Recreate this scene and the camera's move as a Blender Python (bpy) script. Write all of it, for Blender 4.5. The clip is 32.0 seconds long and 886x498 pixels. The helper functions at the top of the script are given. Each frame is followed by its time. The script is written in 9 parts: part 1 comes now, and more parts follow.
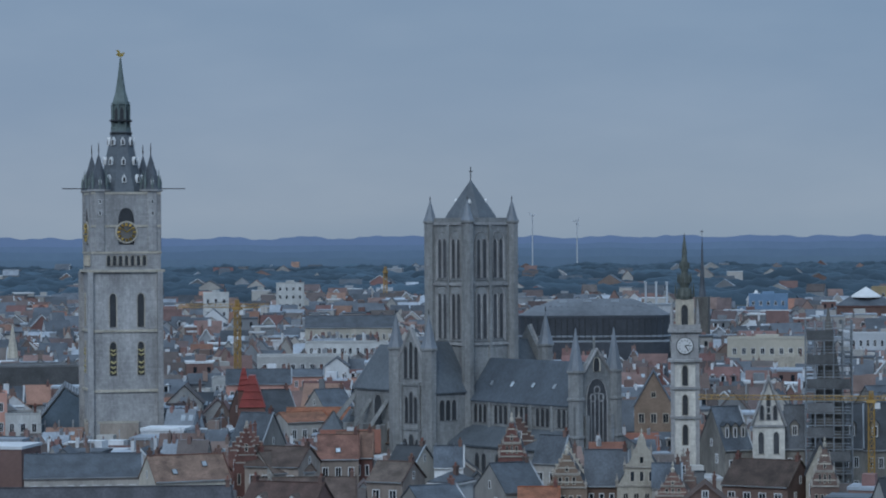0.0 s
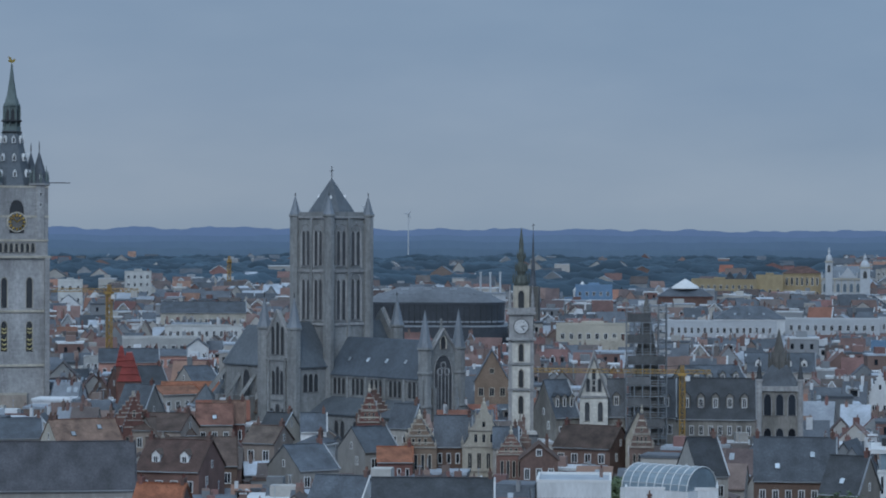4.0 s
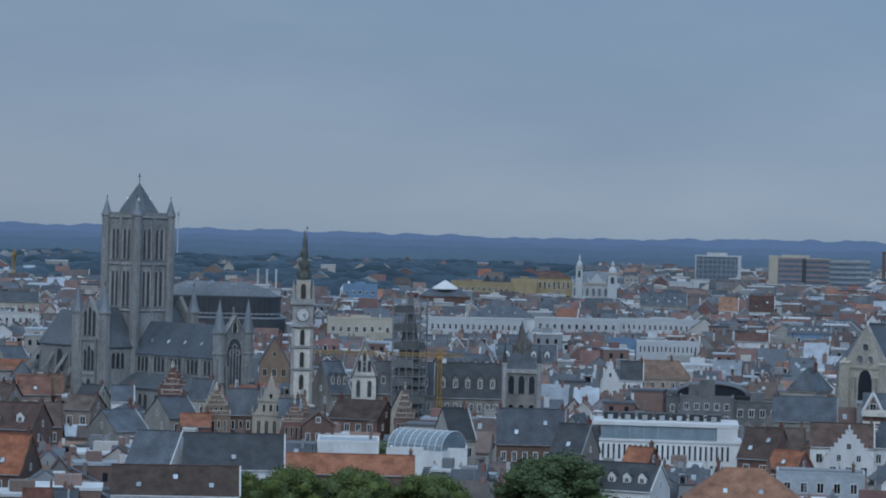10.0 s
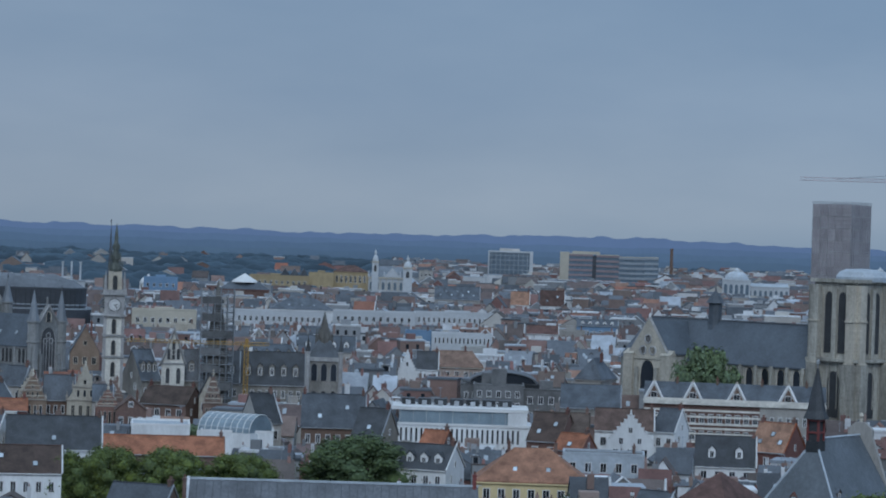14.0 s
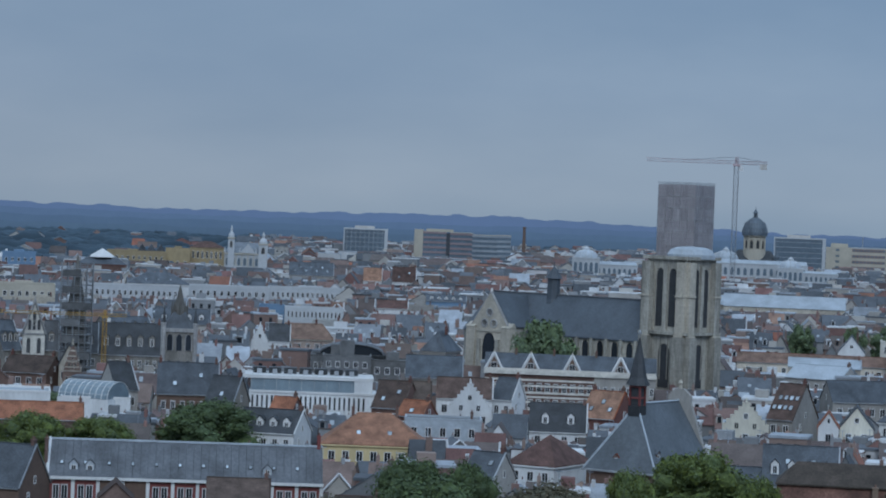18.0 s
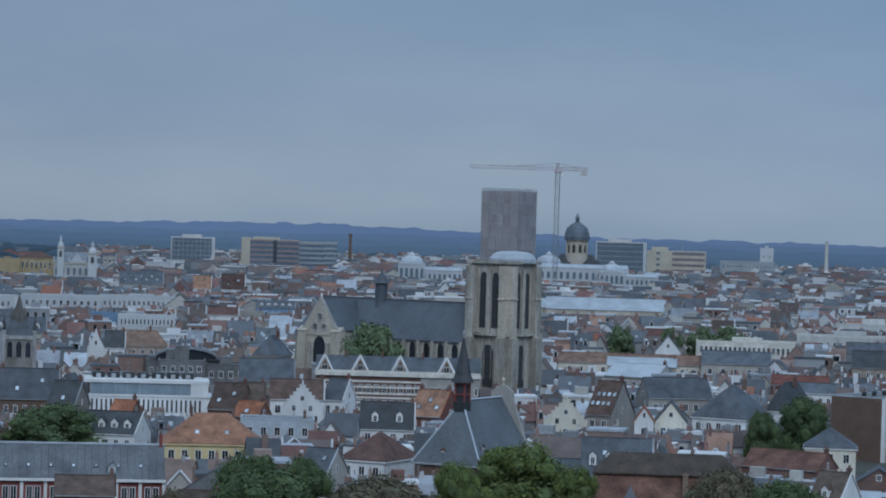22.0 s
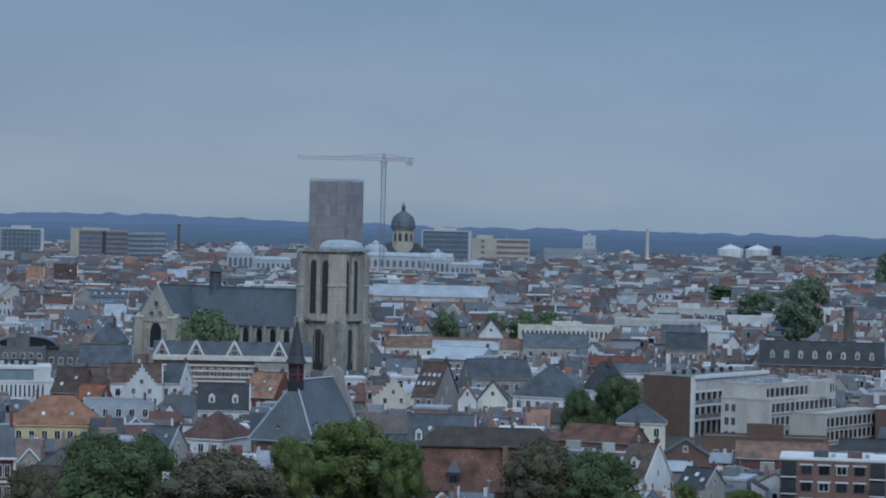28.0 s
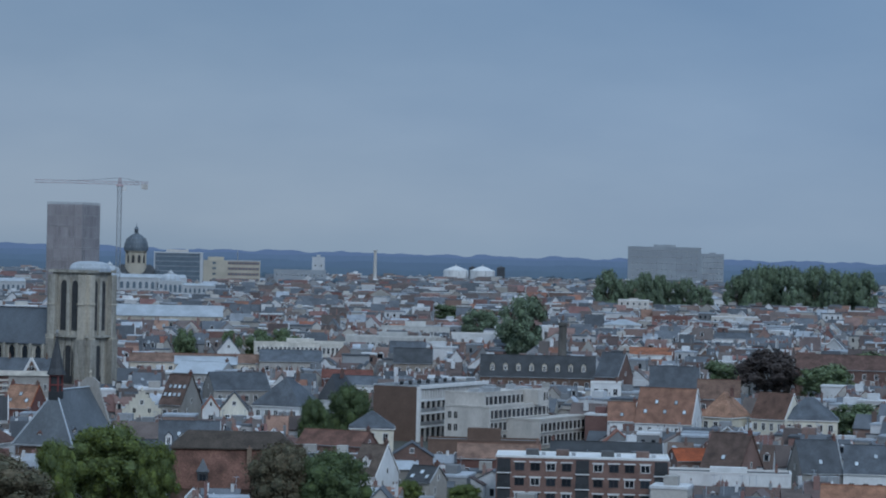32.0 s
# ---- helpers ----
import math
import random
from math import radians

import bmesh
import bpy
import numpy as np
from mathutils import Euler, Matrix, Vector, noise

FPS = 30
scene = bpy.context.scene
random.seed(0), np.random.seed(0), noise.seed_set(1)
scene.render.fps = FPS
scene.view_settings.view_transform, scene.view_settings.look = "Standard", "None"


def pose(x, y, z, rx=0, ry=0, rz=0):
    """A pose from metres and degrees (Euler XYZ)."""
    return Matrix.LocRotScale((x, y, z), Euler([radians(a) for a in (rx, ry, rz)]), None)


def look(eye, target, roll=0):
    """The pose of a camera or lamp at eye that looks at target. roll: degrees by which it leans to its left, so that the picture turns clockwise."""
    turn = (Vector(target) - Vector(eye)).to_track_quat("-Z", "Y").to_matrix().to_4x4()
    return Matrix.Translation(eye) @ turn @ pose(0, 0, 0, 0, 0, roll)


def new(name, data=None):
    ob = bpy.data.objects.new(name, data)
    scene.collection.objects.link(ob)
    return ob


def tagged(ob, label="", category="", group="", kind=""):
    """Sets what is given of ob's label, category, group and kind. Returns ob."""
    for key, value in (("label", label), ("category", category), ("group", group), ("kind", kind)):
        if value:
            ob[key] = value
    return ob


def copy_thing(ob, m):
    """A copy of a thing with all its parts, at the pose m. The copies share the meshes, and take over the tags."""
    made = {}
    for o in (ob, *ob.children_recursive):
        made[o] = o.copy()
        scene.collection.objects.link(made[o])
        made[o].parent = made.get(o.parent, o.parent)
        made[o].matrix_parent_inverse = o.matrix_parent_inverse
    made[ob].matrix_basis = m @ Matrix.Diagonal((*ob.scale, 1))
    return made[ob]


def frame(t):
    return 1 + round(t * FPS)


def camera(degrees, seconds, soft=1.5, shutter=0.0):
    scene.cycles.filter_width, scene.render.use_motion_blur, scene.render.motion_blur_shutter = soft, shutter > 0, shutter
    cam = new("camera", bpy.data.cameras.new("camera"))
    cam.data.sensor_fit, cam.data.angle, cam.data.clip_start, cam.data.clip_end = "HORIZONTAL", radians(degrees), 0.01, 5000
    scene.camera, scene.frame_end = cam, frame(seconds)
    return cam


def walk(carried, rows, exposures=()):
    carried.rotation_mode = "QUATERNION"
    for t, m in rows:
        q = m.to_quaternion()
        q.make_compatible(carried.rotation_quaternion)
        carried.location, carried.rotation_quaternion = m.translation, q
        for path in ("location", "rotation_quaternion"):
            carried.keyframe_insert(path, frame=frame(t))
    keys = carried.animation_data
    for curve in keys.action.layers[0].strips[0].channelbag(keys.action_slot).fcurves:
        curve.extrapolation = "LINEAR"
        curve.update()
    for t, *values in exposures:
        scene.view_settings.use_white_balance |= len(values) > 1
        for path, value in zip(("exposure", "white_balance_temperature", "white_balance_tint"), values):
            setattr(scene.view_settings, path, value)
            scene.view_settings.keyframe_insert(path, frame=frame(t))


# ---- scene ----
# ---- camera: it pans over the town and draws back; t, x, y, yaw, pitch, roll ----
cam = camera(18.7913, 32.0, soft=1.95)
EYE = 50.0
ROWS = [
    (0, -57.92, 140.38, 33.366, -0.135, 0.351),
    (0.5, -54.18, 133.24, 32.586, -0.150, 0.685),
    (1, -50.57, 126.29, 32.179, -0.303, 0.730),
    (1.5, -47.17, 119.60, 31.709, -0.362, 0.716),
    (2, -43.96, 113.14, 31.191, -0.399, 0.582),
    (2.5, -40.85, 106.74, 30.685, -0.444, 0.380),
    (3, -37.71, 100.15, 30.284, -0.392, 0.199),
    (3.5, -34.41, 93.17, 29.994, -0.344, 0.056),
    (5.5, -18.83, 60.81, 28.576, -0.328, -0.699),
    (6, -14.57, 52.31, 28.277, -0.372, -0.743),
    (6.5, -10.47, 44.15, 27.995, -0.393, -0.901),
    (7, -6.77, 36.64, 27.661, -0.369, -0.953),
    (7.5, -3.65, 30.03, 27.354, -0.349, -1.148),
    (8, -1.15, 24.38, 26.865, -0.335, -1.312),
    (8.5, 0.80, 19.60, 26.356, -0.293, -1.428),
    (9, 2.35, 15.48, 25.762, -0.258, -1.501),
    (9.5, 3.66, 11.81, 25.157, -0.205, -1.507),
    (10, 4.84, 8.44, 24.591, -0.208, -1.457),
    (10.5, 5.94, 5.27, 24.130, -0.248, -1.470),
    (11, 7.02, 2.17, 23.699, -0.263, -1.504),
    (11.5, 8.11, -0.99, 23.137, -0.267, -1.520),
    (12, 9.25, -4.39, 22.267, -0.290, -1.637),
    (12.5, 10.47, -8.15, 21.659, -0.316, -1.773),
    (13, 11.82, -12.29, 21.168, -0.367, -1.811),
    (13.5, 13.31, -16.69, 20.746, -0.319, -1.867),
    (14, 14.97, -21.15, 20.174, -0.193, -1.885),
    (14.5, 16.78, -25.45, 19.812, -0.176, -1.983),
    (16.5, 23.91, -39.77, 18.061, -0.627, -2.376),
    (17, 25.10, -42.78, 17.580, -0.643, -2.379),
    (17.5, 26.01, -45.62, 17.284, -0.603, -2.234),
    (18, 26.73, -48.31, 17.137, -0.566, -2.250),
    (18.5, 27.39, -50.93, 17.046, -0.624, -2.164),
    (19, 28.05, -53.56, 16.890, -0.696, -2.091),
    (19.5, 28.75, -56.31, 16.580, -0.695, -2.013),
    (20, 29.51, -59.25, 15.955, -0.624, -1.759),
    (20.5, 30.30, -62.41, 15.142, -0.536, -1.887),
    (21, 31.10, -65.75, 14.441, -0.471, -1.905),
    (21.5, 31.88, -69.18, 13.851, -0.355, -1.661),
    (22, 32.63, -72.61, 13.394, -0.292, -1.668),
    (22.5, 33.34, -75.95, 13.071, -0.235, -1.716),
    (23, 34.01, -79.18, 12.875, -0.245, -1.682),
    (23.5, 34.65, -82.29, 12.664, -0.347, -1.678),
    (24, 35.26, -85.26, 12.172, -0.495, -1.741),
    (24.5, 35.83, -88.03, 11.682, -0.535, -1.717),
    (25, 36.32, -90.51, 11.147, -0.486, -1.432),
    (25.5, 36.73, -92.61, 10.771, -0.365, -1.569),
    (27.5, 38.01, -100.12, 10.165, -0.390, -1.301),
    (28, 38.42, -103.12, 9.677, -0.430, -1.310),
    (28.5, 38.89, -106.95, 9.022, -0.307, -1.420),
    (29, 39.39, -111.64, 8.120, -0.170, -1.380),
    (29.5, 39.89, -117.14, 7.091, -0.074, -1.485),
    (30, 40.38, -123.46, 6.189, -0.004, -1.405),
    (30.5, 40.89, -130.56, 5.454, 0.016, -1.457),
    (31, 41.43, -138.39, 4.806, 0.034, -1.315),
    (31.5, 42.03, -146.78, 4.339, 0.098, -1.311),
    (32, 42.67, -155.48, 3.842, 0.163, -1.262),
]
walk(cam, [(t, pose(x, y, EYE, 90 + pitch, roll, yaw)) for t, x, y, yaw, pitch, roll in ROWS], [(0.0, 0.0, 5900, 10)])

# ---- light: an overcast sky, brighter overhead, with a wide soft sun behind the camera ----
world = bpy.data.worlds.new("world")
scene.world = world
world.use_nodes = True
wt = world.node_tree
wt.nodes.clear()


def wn(kind, **sets):
    n = wt.nodes.new(kind)
    for k, v in sets.items():
        n.inputs[k].default_value = v
    return n


def ramp_of(n, stops):
    e = n.color_ramp.elements
    while len(e) < len(stops):
        e.new(0.5)
    for i, (p, c) in enumerate(stops):
        e[i].position, e[i].color = p, (*c, 1)


SUN_EL, SUN_ROT = radians(48), radians(200)
sky = wt.nodes.new("ShaderNodeTexSky")
sky.sky_type, sky.sun_disc, sky.sun_elevation, sky.sun_rotation = "NISHITA", False, SUN_EL, SUN_ROT
tc = wt.nodes.new("ShaderNodeTexCoord")
sep = wt.nodes.new("ShaderNodeSeparateXYZ")
wt.links.new(tc.outputs["Generated"], sep.inputs[0])
veil = wt.nodes.new("ShaderNodeValToRGB")
ramp_of(veil, [(0.0, (0.222, 0.288, 0.365)), (0.012, (0.236, 0.30, 0.38)), (0.05, (0.205, 0.275, 0.375)), (0.10, (0.175, 0.25, 0.355)), (0.3, (0.26, 0.355, 0.48)), (0.8, (0.52, 0.66, 0.81))])
wt.links.new(sep.outputs["Z"], veil.inputs[0])
mp = wt.nodes.new("ShaderNodeMapping")
mp.inputs["Scale"].default_value = (3.0, 3.0, 9.0)
wt.links.new(tc.outputs["Generated"], mp.inputs[0])
cl = wn("ShaderNodeTexNoise", Scale=2.2, Detail=5.0, Roughness=0.5)
wt.links.new(mp.outputs[0], cl.inputs["Vector"])
clr = wt.nodes.new("ShaderNodeValToRGB")
ramp_of(clr, [(0.3, (0.89, 0.92, 0.95)), (0.5, (1.0, 1.0, 1.0)), (0.72, (1.15, 1.11, 1.07))])
wt.links.new(cl.outputs["Fac"], clr.inputs[0])
cm = wt.nodes.new("ShaderNodeMixRGB")
cm.blend_type, cm.inputs[0].default_value = "MULTIPLY", 1.0
wt.links.new(veil.outputs[0], cm.inputs[1])
wt.links.new(clr.outputs[0], cm.inputs[2])
across = wt.nodes.new("ShaderNodeValToRGB")
ramp_of(across, [(0.0, (1.06, 1.02, 1.0)), (0.22, (1.12, 1.05, 0.98)), (0.42, (1.01, 1.01, 0.99)), (0.52, (0.955, 1.0, 1.035)), (1.0, (0.97, 1.0, 1.03))])
half_x = wt.nodes.new("ShaderNodeMath")
half_x.operation, half_x.inputs[1].default_value, half_x.inputs[2].default_value = "MULTIPLY_ADD", 0.5, 0.5
wt.links.new(sep.outputs["X"], half_x.inputs[0])
wt.links.new(half_x.outputs[0], across.inputs[0])
cm2 = wt.nodes.new("ShaderNodeMixRGB")
cm2.blend_type, cm2.inputs[0].default_value = "MULTIPLY", 1.0
wt.links.new(cm.outputs[0], cm2.inputs[1])
wt.links.new(across.outputs[0], cm2.inputs[2])
b1, b2 = wn("ShaderNodeBackground", Strength=0.08), wn("ShaderNodeBackground", Strength=1.08)
wt.links.new(sky.outputs[0], b1.inputs[0])
wt.links.new(cm2.outputs[0], b2.inputs[0])
mixw = wn("ShaderNodeMixShader", Fac=0.9)
wt.links.new(b1.outputs[0], mixw.inputs[1])
wt.links.new(b2.outputs[0], mixw.inputs[2])
wo = wt.nodes.new("ShaderNodeOutputWorld")
wt.links.new(mixw.outputs[0], wo.inputs[0])
sun = new("sun", bpy.data.lights.new("sun", "SUN"))
sun.data.energy, sun.data.angle, sun.data.color = 0.95, radians(25), (0.97, 0.99, 0.97)
sun.matrix_world = look((220, -260, 420), (0, 300, 0))


# ---- materials ----
def material(name, colour, rough=0.8, metal=0.0, vary=0.25, hue=0.0, stain=0.25, scale=0.35, streak=1.0, bump=0.15, pattern="", size=(0.3, 0.1), joint=0.6, emit=None, island=False):
    """Colour that varies from thing to thing, with broad stains, fine grain and, where asked, courses with joints."""
    m = bpy.data.materials.new(name)
    m.use_nodes = True
    nt = m.node_tree
    N, L = nt.nodes, nt.links
    p = N["Principled BSDF"]
    p.inputs["Roughness"].default_value, p.inputs["Metallic"].default_value = rough, metal
    co = N.new("ShaderNodeTexCoord")
    if island:
        rnd = N.new("ShaderNodeNewGeometry").outputs["Random Per Island"]
    else:
        rnd = N.new("ShaderNodeObjectInfo").outputs["Random"]
    mpn = N.new("ShaderNodeMapping")
    mpn.inputs["Scale"].default_value = (1, 1, 1 / streak)
    L.new(co.outputs["Object"], mpn.inputs[0])
    comb = N.new("ShaderNodeVectorMath")
    comb.operation = "MULTIPLY_ADD"
    comb.inputs[1].default_value = (1, 1, 1)
    off = N.new("ShaderNodeCombineXYZ")
    mul = N.new("ShaderNodeMath")
    mul.operation, mul.inputs[1].default_value = "MULTIPLY", 90.0
    L.new(rnd, mul.inputs[0])
    L.new(mul.outputs[0], off.inputs[0])
    L.new(mul.outputs[0], off.inputs[1])
    L.new(mpn.outputs[0], comb.inputs[0])
    L.new(off.outputs[0], comb.inputs[2])
    n1, n2 = N.new("ShaderNodeTexNoise"), N.new("ShaderNodeTexNoise")
    n1.inputs["Scale"].default_value, n1.inputs["Detail"].default_value = scale, 4
    n2.inputs["Scale"].default_value, n2.inputs["Detail"].default_value = scale * 9, 3
    L.new(comb.outputs[0], n1.inputs["Vector"])
    L.new(comb.outputs[0], n2.inputs["Vector"])
    hsv = N.new("ShaderNodeHueSaturation")
    hsv.inputs["Color"].default_value = (*colour, 1)

    def spread(sock, lo, hi):
        r = N.new("ShaderNodeMapRange")
        r.inputs["To Min"].default_value, r.inputs["To Max"].default_value = lo, hi
        L.new(sock, r.inputs["Value"])
        return r.outputs[0]

    L.new(spread(rnd, 1 - vary, 1 + vary), hsv.inputs["Value"])
    if hue:
        mul2 = N.new("ShaderNodeMath")
        mul2.operation, mul2.inputs[1].default_value = "MULTIPLY", 17.0
        fr = N.new("ShaderNodeMath")
        fr.operation = "FRACT"
        L.new(rnd, mul2.inputs[0])
        L.new(mul2.outputs[0], fr.inputs[0])
        L.new(spread(fr.outputs[0], 0.5 - hue, 0.5 + hue), hsv.inputs["Hue"])
        L.new(spread(fr.outputs[0], 1.15, 0.75), hsv.inputs["Saturation"])
    last = hsv.outputs[0]
    for node, amount in ((n1, stain), (n2, stain * 0.6)):
        mx = N.new("ShaderNodeMixRGB")
        mx.blend_type, mx.inputs[0].default_value = "MULTIPLY", 1.0
        g = N.new("ShaderNodeMapRange")
        g.inputs["From Min"].default_value, g.inputs["From Max"].default_value = 0.3, 0.7
        g.inputs["To Min"].default_value, g.inputs["To Max"].default_value = 1 - amount, 1 + amount * 0.6
        L.new(node.outputs["Fac"], g.inputs["Value"])
        L.new(last, mx.inputs[1])
        L.new(g.outputs[0], mx.inputs[2])
        last = mx.outputs[0]
    height = n2.outputs["Fac"]
    if pattern:
        sw = N.new("ShaderNodeSeparateXYZ")
        L.new(co.outputs["Object"], sw.inputs[0])
        add = N.new("ShaderNodeMath")
        add.operation = "ADD"
        L.new(sw.outputs["X"], add.inputs[0])
        L.new(sw.outputs["Y"], add.inputs[1])
        cv = N.new("ShaderNodeCombineXYZ")
        L.new(add.outputs[0], cv.inputs[0])
        L.new(sw.outputs["Z"], cv.inputs[1])
        b = N.new("ShaderNodeTexBrick")
        b.inputs["Scale"].default_value = 1.0
        b.inputs["Brick Width"].default_value, b.inputs["Row Height"].default_value = size
        b.inputs["Mortar Size"].default_value, b.inputs["Mortar Smooth"].default_value = min(size) * 0.09, 0.3
        b.inputs["Color1"].default_value, b.inputs["Color2"].default_value = (1.0, 1.0, 1.0, 1), (0.78, 0.78, 0.78, 1)
        b.inputs["Mortar"].default_value = (joint, joint, joint, 1)
        L.new(cv.outputs[0], b.inputs["Vector"])
        mx = N.new("ShaderNodeMixRGB")
        mx.blend_type, mx.inputs[0].default_value = "MULTIPLY", 0.8
        L.new(last, mx.inputs[1])
        L.new(b.outputs["Color"], mx.inputs[2])
        last = mx.outputs[0]
    bp = N.new("ShaderNodeBump")
    bp.inputs["Strength"].default_value, bp.inputs["Distance"].default_value = bump, 0.08
    L.new(height, bp.inputs["Height"])
    L.new(bp.outputs[0], p.inputs["Normal"])
    L.new(last, p.inputs["Base Color"])
    if emit:
        p.inputs["Emission Color"].default_value, p.inputs["Emission Strength"].default_value = (*emit, 1), 1.0
    return m


TILE = (0.34, 0.12)
white = material("white_plaster", (0.70, 0.72, 0.73), 0.85, vary=0.1, stain=0.14, streak=3)
cream = material("cream_plaster", (0.67, 0.645, 0.55), 0.85, vary=0.12, stain=0.15, streak=3)
grey_wall = material("grey_render", (0.36, 0.35, 0.33), 0.85, vary=0.25, stain=0.2, streak=3)
mixed_wall = material("old_render", (0.45, 0.40, 0.34), 0.88, vary=0.45, hue=0.03, stain=0.22, streak=3)
pink_wall = material("salmon_render", (0.58, 0.33, 0.27), 0.85, vary=0.15, stain=0.15, streak=2)
yellow_wall = material("ochre_render", (0.36, 0.29, 0.175), 0.85, vary=0.12, stain=0.15, streak=2)
blue_wall = material("blue_cladding", (0.15, 0.25, 0.38), 0.6, vary=0.1, stain=0.1)
brick = material("red_brick", (0.195, 0.113, 0.094), 0.9, vary=0.25, hue=0.012, stain=0.25, pattern="brick", size=(0.24, 0.08), joint=0.9)
brown_brick = material("brown_brick", (0.17, 0.115, 0.09), 0.9, vary=0.12, stain=0.15, pattern="brick", size=(0.24, 0.08), joint=0.9)
stone = material("weathered_limestone", (0.42, 0.42, 0.42), 0.9, vary=0.06, stain=0.3, scale=0.25, streak=3, bump=0.3, pattern="ashlar", size=(0.9, 0.42), joint=0.72)
blue_stone = material("grey_blue_stone", (0.305, 0.315, 0.315), 0.88, vary=0.06, stain=0.3, scale=0.22, streak=3.5, bump=0.3, pattern="ashlar", size=(0.8, 0.4), joint=0.75)
pale_stone = material("pale_sandstone", (0.55, 0.51, 0.43), 0.88, vary=0.1, stain=0.24, scale=0.3, streak=3, bump=0.25, pattern="ashlar", size=(0.8, 0.4), joint=0.8)
dark_stone = material("sooty_stone", (0.135, 0.13, 0.12), 0.9, vary=0.1, stain=0.35, streak=3, bump=0.3)
red_tile = material("red_roof_tile", (0.215, 0.105, 0.075), 0.85, vary=0.35, hue=0.02, stain=0.42, scale=0.5, pattern="tile", size=TILE, joint=0.55)
orange_tile = material("orange_roof_tile", (0.34, 0.135, 0.068), 0.82, vary=0.12, hue=0.012, stain=0.42, scale=0.5, pattern="tile", size=TILE, joint=0.6)
brown_tile = material("brown_roof_tile", (0.12, 0.08, 0.065), 0.88, vary=0.3, hue=0.02, stain=0.42, scale=0.5, pattern="tile", size=TILE, joint=0.6)
slate = material("blue_grey_slate", (0.092, 0.108, 0.13), 0.55, vary=0.25, stain=0.42, scale=0.4, streak=2, pattern="slate", size=(0.3, 0.2), joint=0.75)
dark_slate = material("dark_slate", (0.05, 0.056, 0.064), 0.6, vary=0.25, stain=0.42, scale=0.4, pattern="slate", size=(0.3, 0.2), joint=0.75)
church_slate = material("church_slate", (0.125, 0.145, 0.165), 0.6, vary=0.05, stain=0.25, scale=0.2, streak=2, pattern="slate", size=(0.35, 0.25), joint=0.75)
lead = material("lead_sheet", (0.115, 0.125, 0.14), 0.62, vary=0.15, stain=0.38, scale=0.25, streak=4)
zinc = material("pale_zinc", (0.40, 0.45, 0.50), 0.45, vary=0.15, stain=0.2, scale=0.2)
flat_grey = material("roof_felt", (0.13, 0.135, 0.14), 0.9, vary=0.4, stain=0.3)
flat_pale = material("gravel_roof", (0.38, 0.38, 0.37), 0.9, vary=0.3, stain=0.25)
trim_white = material("white_trim", (0.72, 0.73, 0.73), 0.7, vary=0.06, stain=0.1)
glass = material("window_glass", (0.025, 0.03, 0.038), 0.12, vary=0.5, stain=0.1, bump=0.0)
pale_glass = material("pale_glazing", (0.24, 0.31, 0.36), 0.35, vary=0.1, stain=0.2, bump=0.0)
# near-black fill: painted shade inside openings, and black glass
dark = material("opening_shade_and_black_glass", (0.042, 0.046, 0.052), 0.8, vary=0.1)
copper = material("verdigris_copper", (0.14, 0.18, 0.175), 0.6, vary=0.1, stain=0.3)
gold = material("gilding", (0.60, 0.42, 0.12), 0.35, metal=0.8, vary=0.05)
steel = material("dark_steel", (0.06, 0.065, 0.07), 0.5, metal=0.6, vary=0.2)
galvanised = material("galvanised_steel", (0.45, 0.47, 0.49), 0.4, metal=0.5, vary=0.2)
red_paint = material("red_paint", (0.32, 0.065, 0.055), 0.55, vary=0.1)
yellow_paint = material("yellow_crane_paint", (0.40, 0.25, 0.07), 0.55, vary=0.08)
sheeting = material("scaffold_sheeting", (0.33, 0.31, 0.325), 0.8, vary=0.06, stain=0.2, scale=0.1, streak=3)
concrete = material("pale_concrete", (0.54, 0.52, 0.49), 0.85, vary=0.08, stain=0.18, streak=3)
bark = material("bark", (0.07, 0.055, 0.04), 0.95)
leaf = material("green_leaf", (0.12, 0.165, 0.045), 0.9, vary=0.2, hue=0.02, stain=0.35, scale=0.4, bump=0.0, island=True)
leaf_dark = material("dark_leaf", (0.09, 0.135, 0.055), 0.9, vary=0.2, hue=0.02, stain=0.35, scale=0.4, bump=0.0, island=True)
leaf_brown = material("copper_leaf", (0.125, 0.115, 0.07), 0.9, vary=0.25, hue=0.04, stain=0.4, scale=0.4, bump=0.0, island=True)
# haze put into the base colour: woods tinted blue instead of green
wood_far = material("haze_tinted_wood", (0.062, 0.10, 0.136), 0.95, vary=0.22, stain=0.3, scale=0.006, bump=0.0, island=True)
earth = material("town_ground", (0.075, 0.08, 0.07), 0.95, vary=0.0, stain=0.4, scale=0.02)
# blue emission painted in for haze; the ridge itself is no light source
haze = material("painted_haze_glow", (0.02, 0.03, 0.05), 1.0, vary=0.0, stain=0.3, scale=0.004, bump=0.0, emit=(0.085, 0.132, 0.228))
scaffold_grey = material("scaffold_tube", (0.24, 0.26, 0.28), 0.6, vary=0.2)
# crane red paled in the colour itself to imitate haze
jib_red = material("faded_red_paint", (0.46, 0.36, 0.38), 0.6, vary=0.1)
# far walls and glass: haze put into the colour as paler, bluer tones
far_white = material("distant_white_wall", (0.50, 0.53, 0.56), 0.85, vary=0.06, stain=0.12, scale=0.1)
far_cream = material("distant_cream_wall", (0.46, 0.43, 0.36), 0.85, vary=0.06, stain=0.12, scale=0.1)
far_grey = material("hazed_grey_concrete", (0.30, 0.335, 0.37), 0.85, vary=0.06, stain=0.15, scale=0.08)
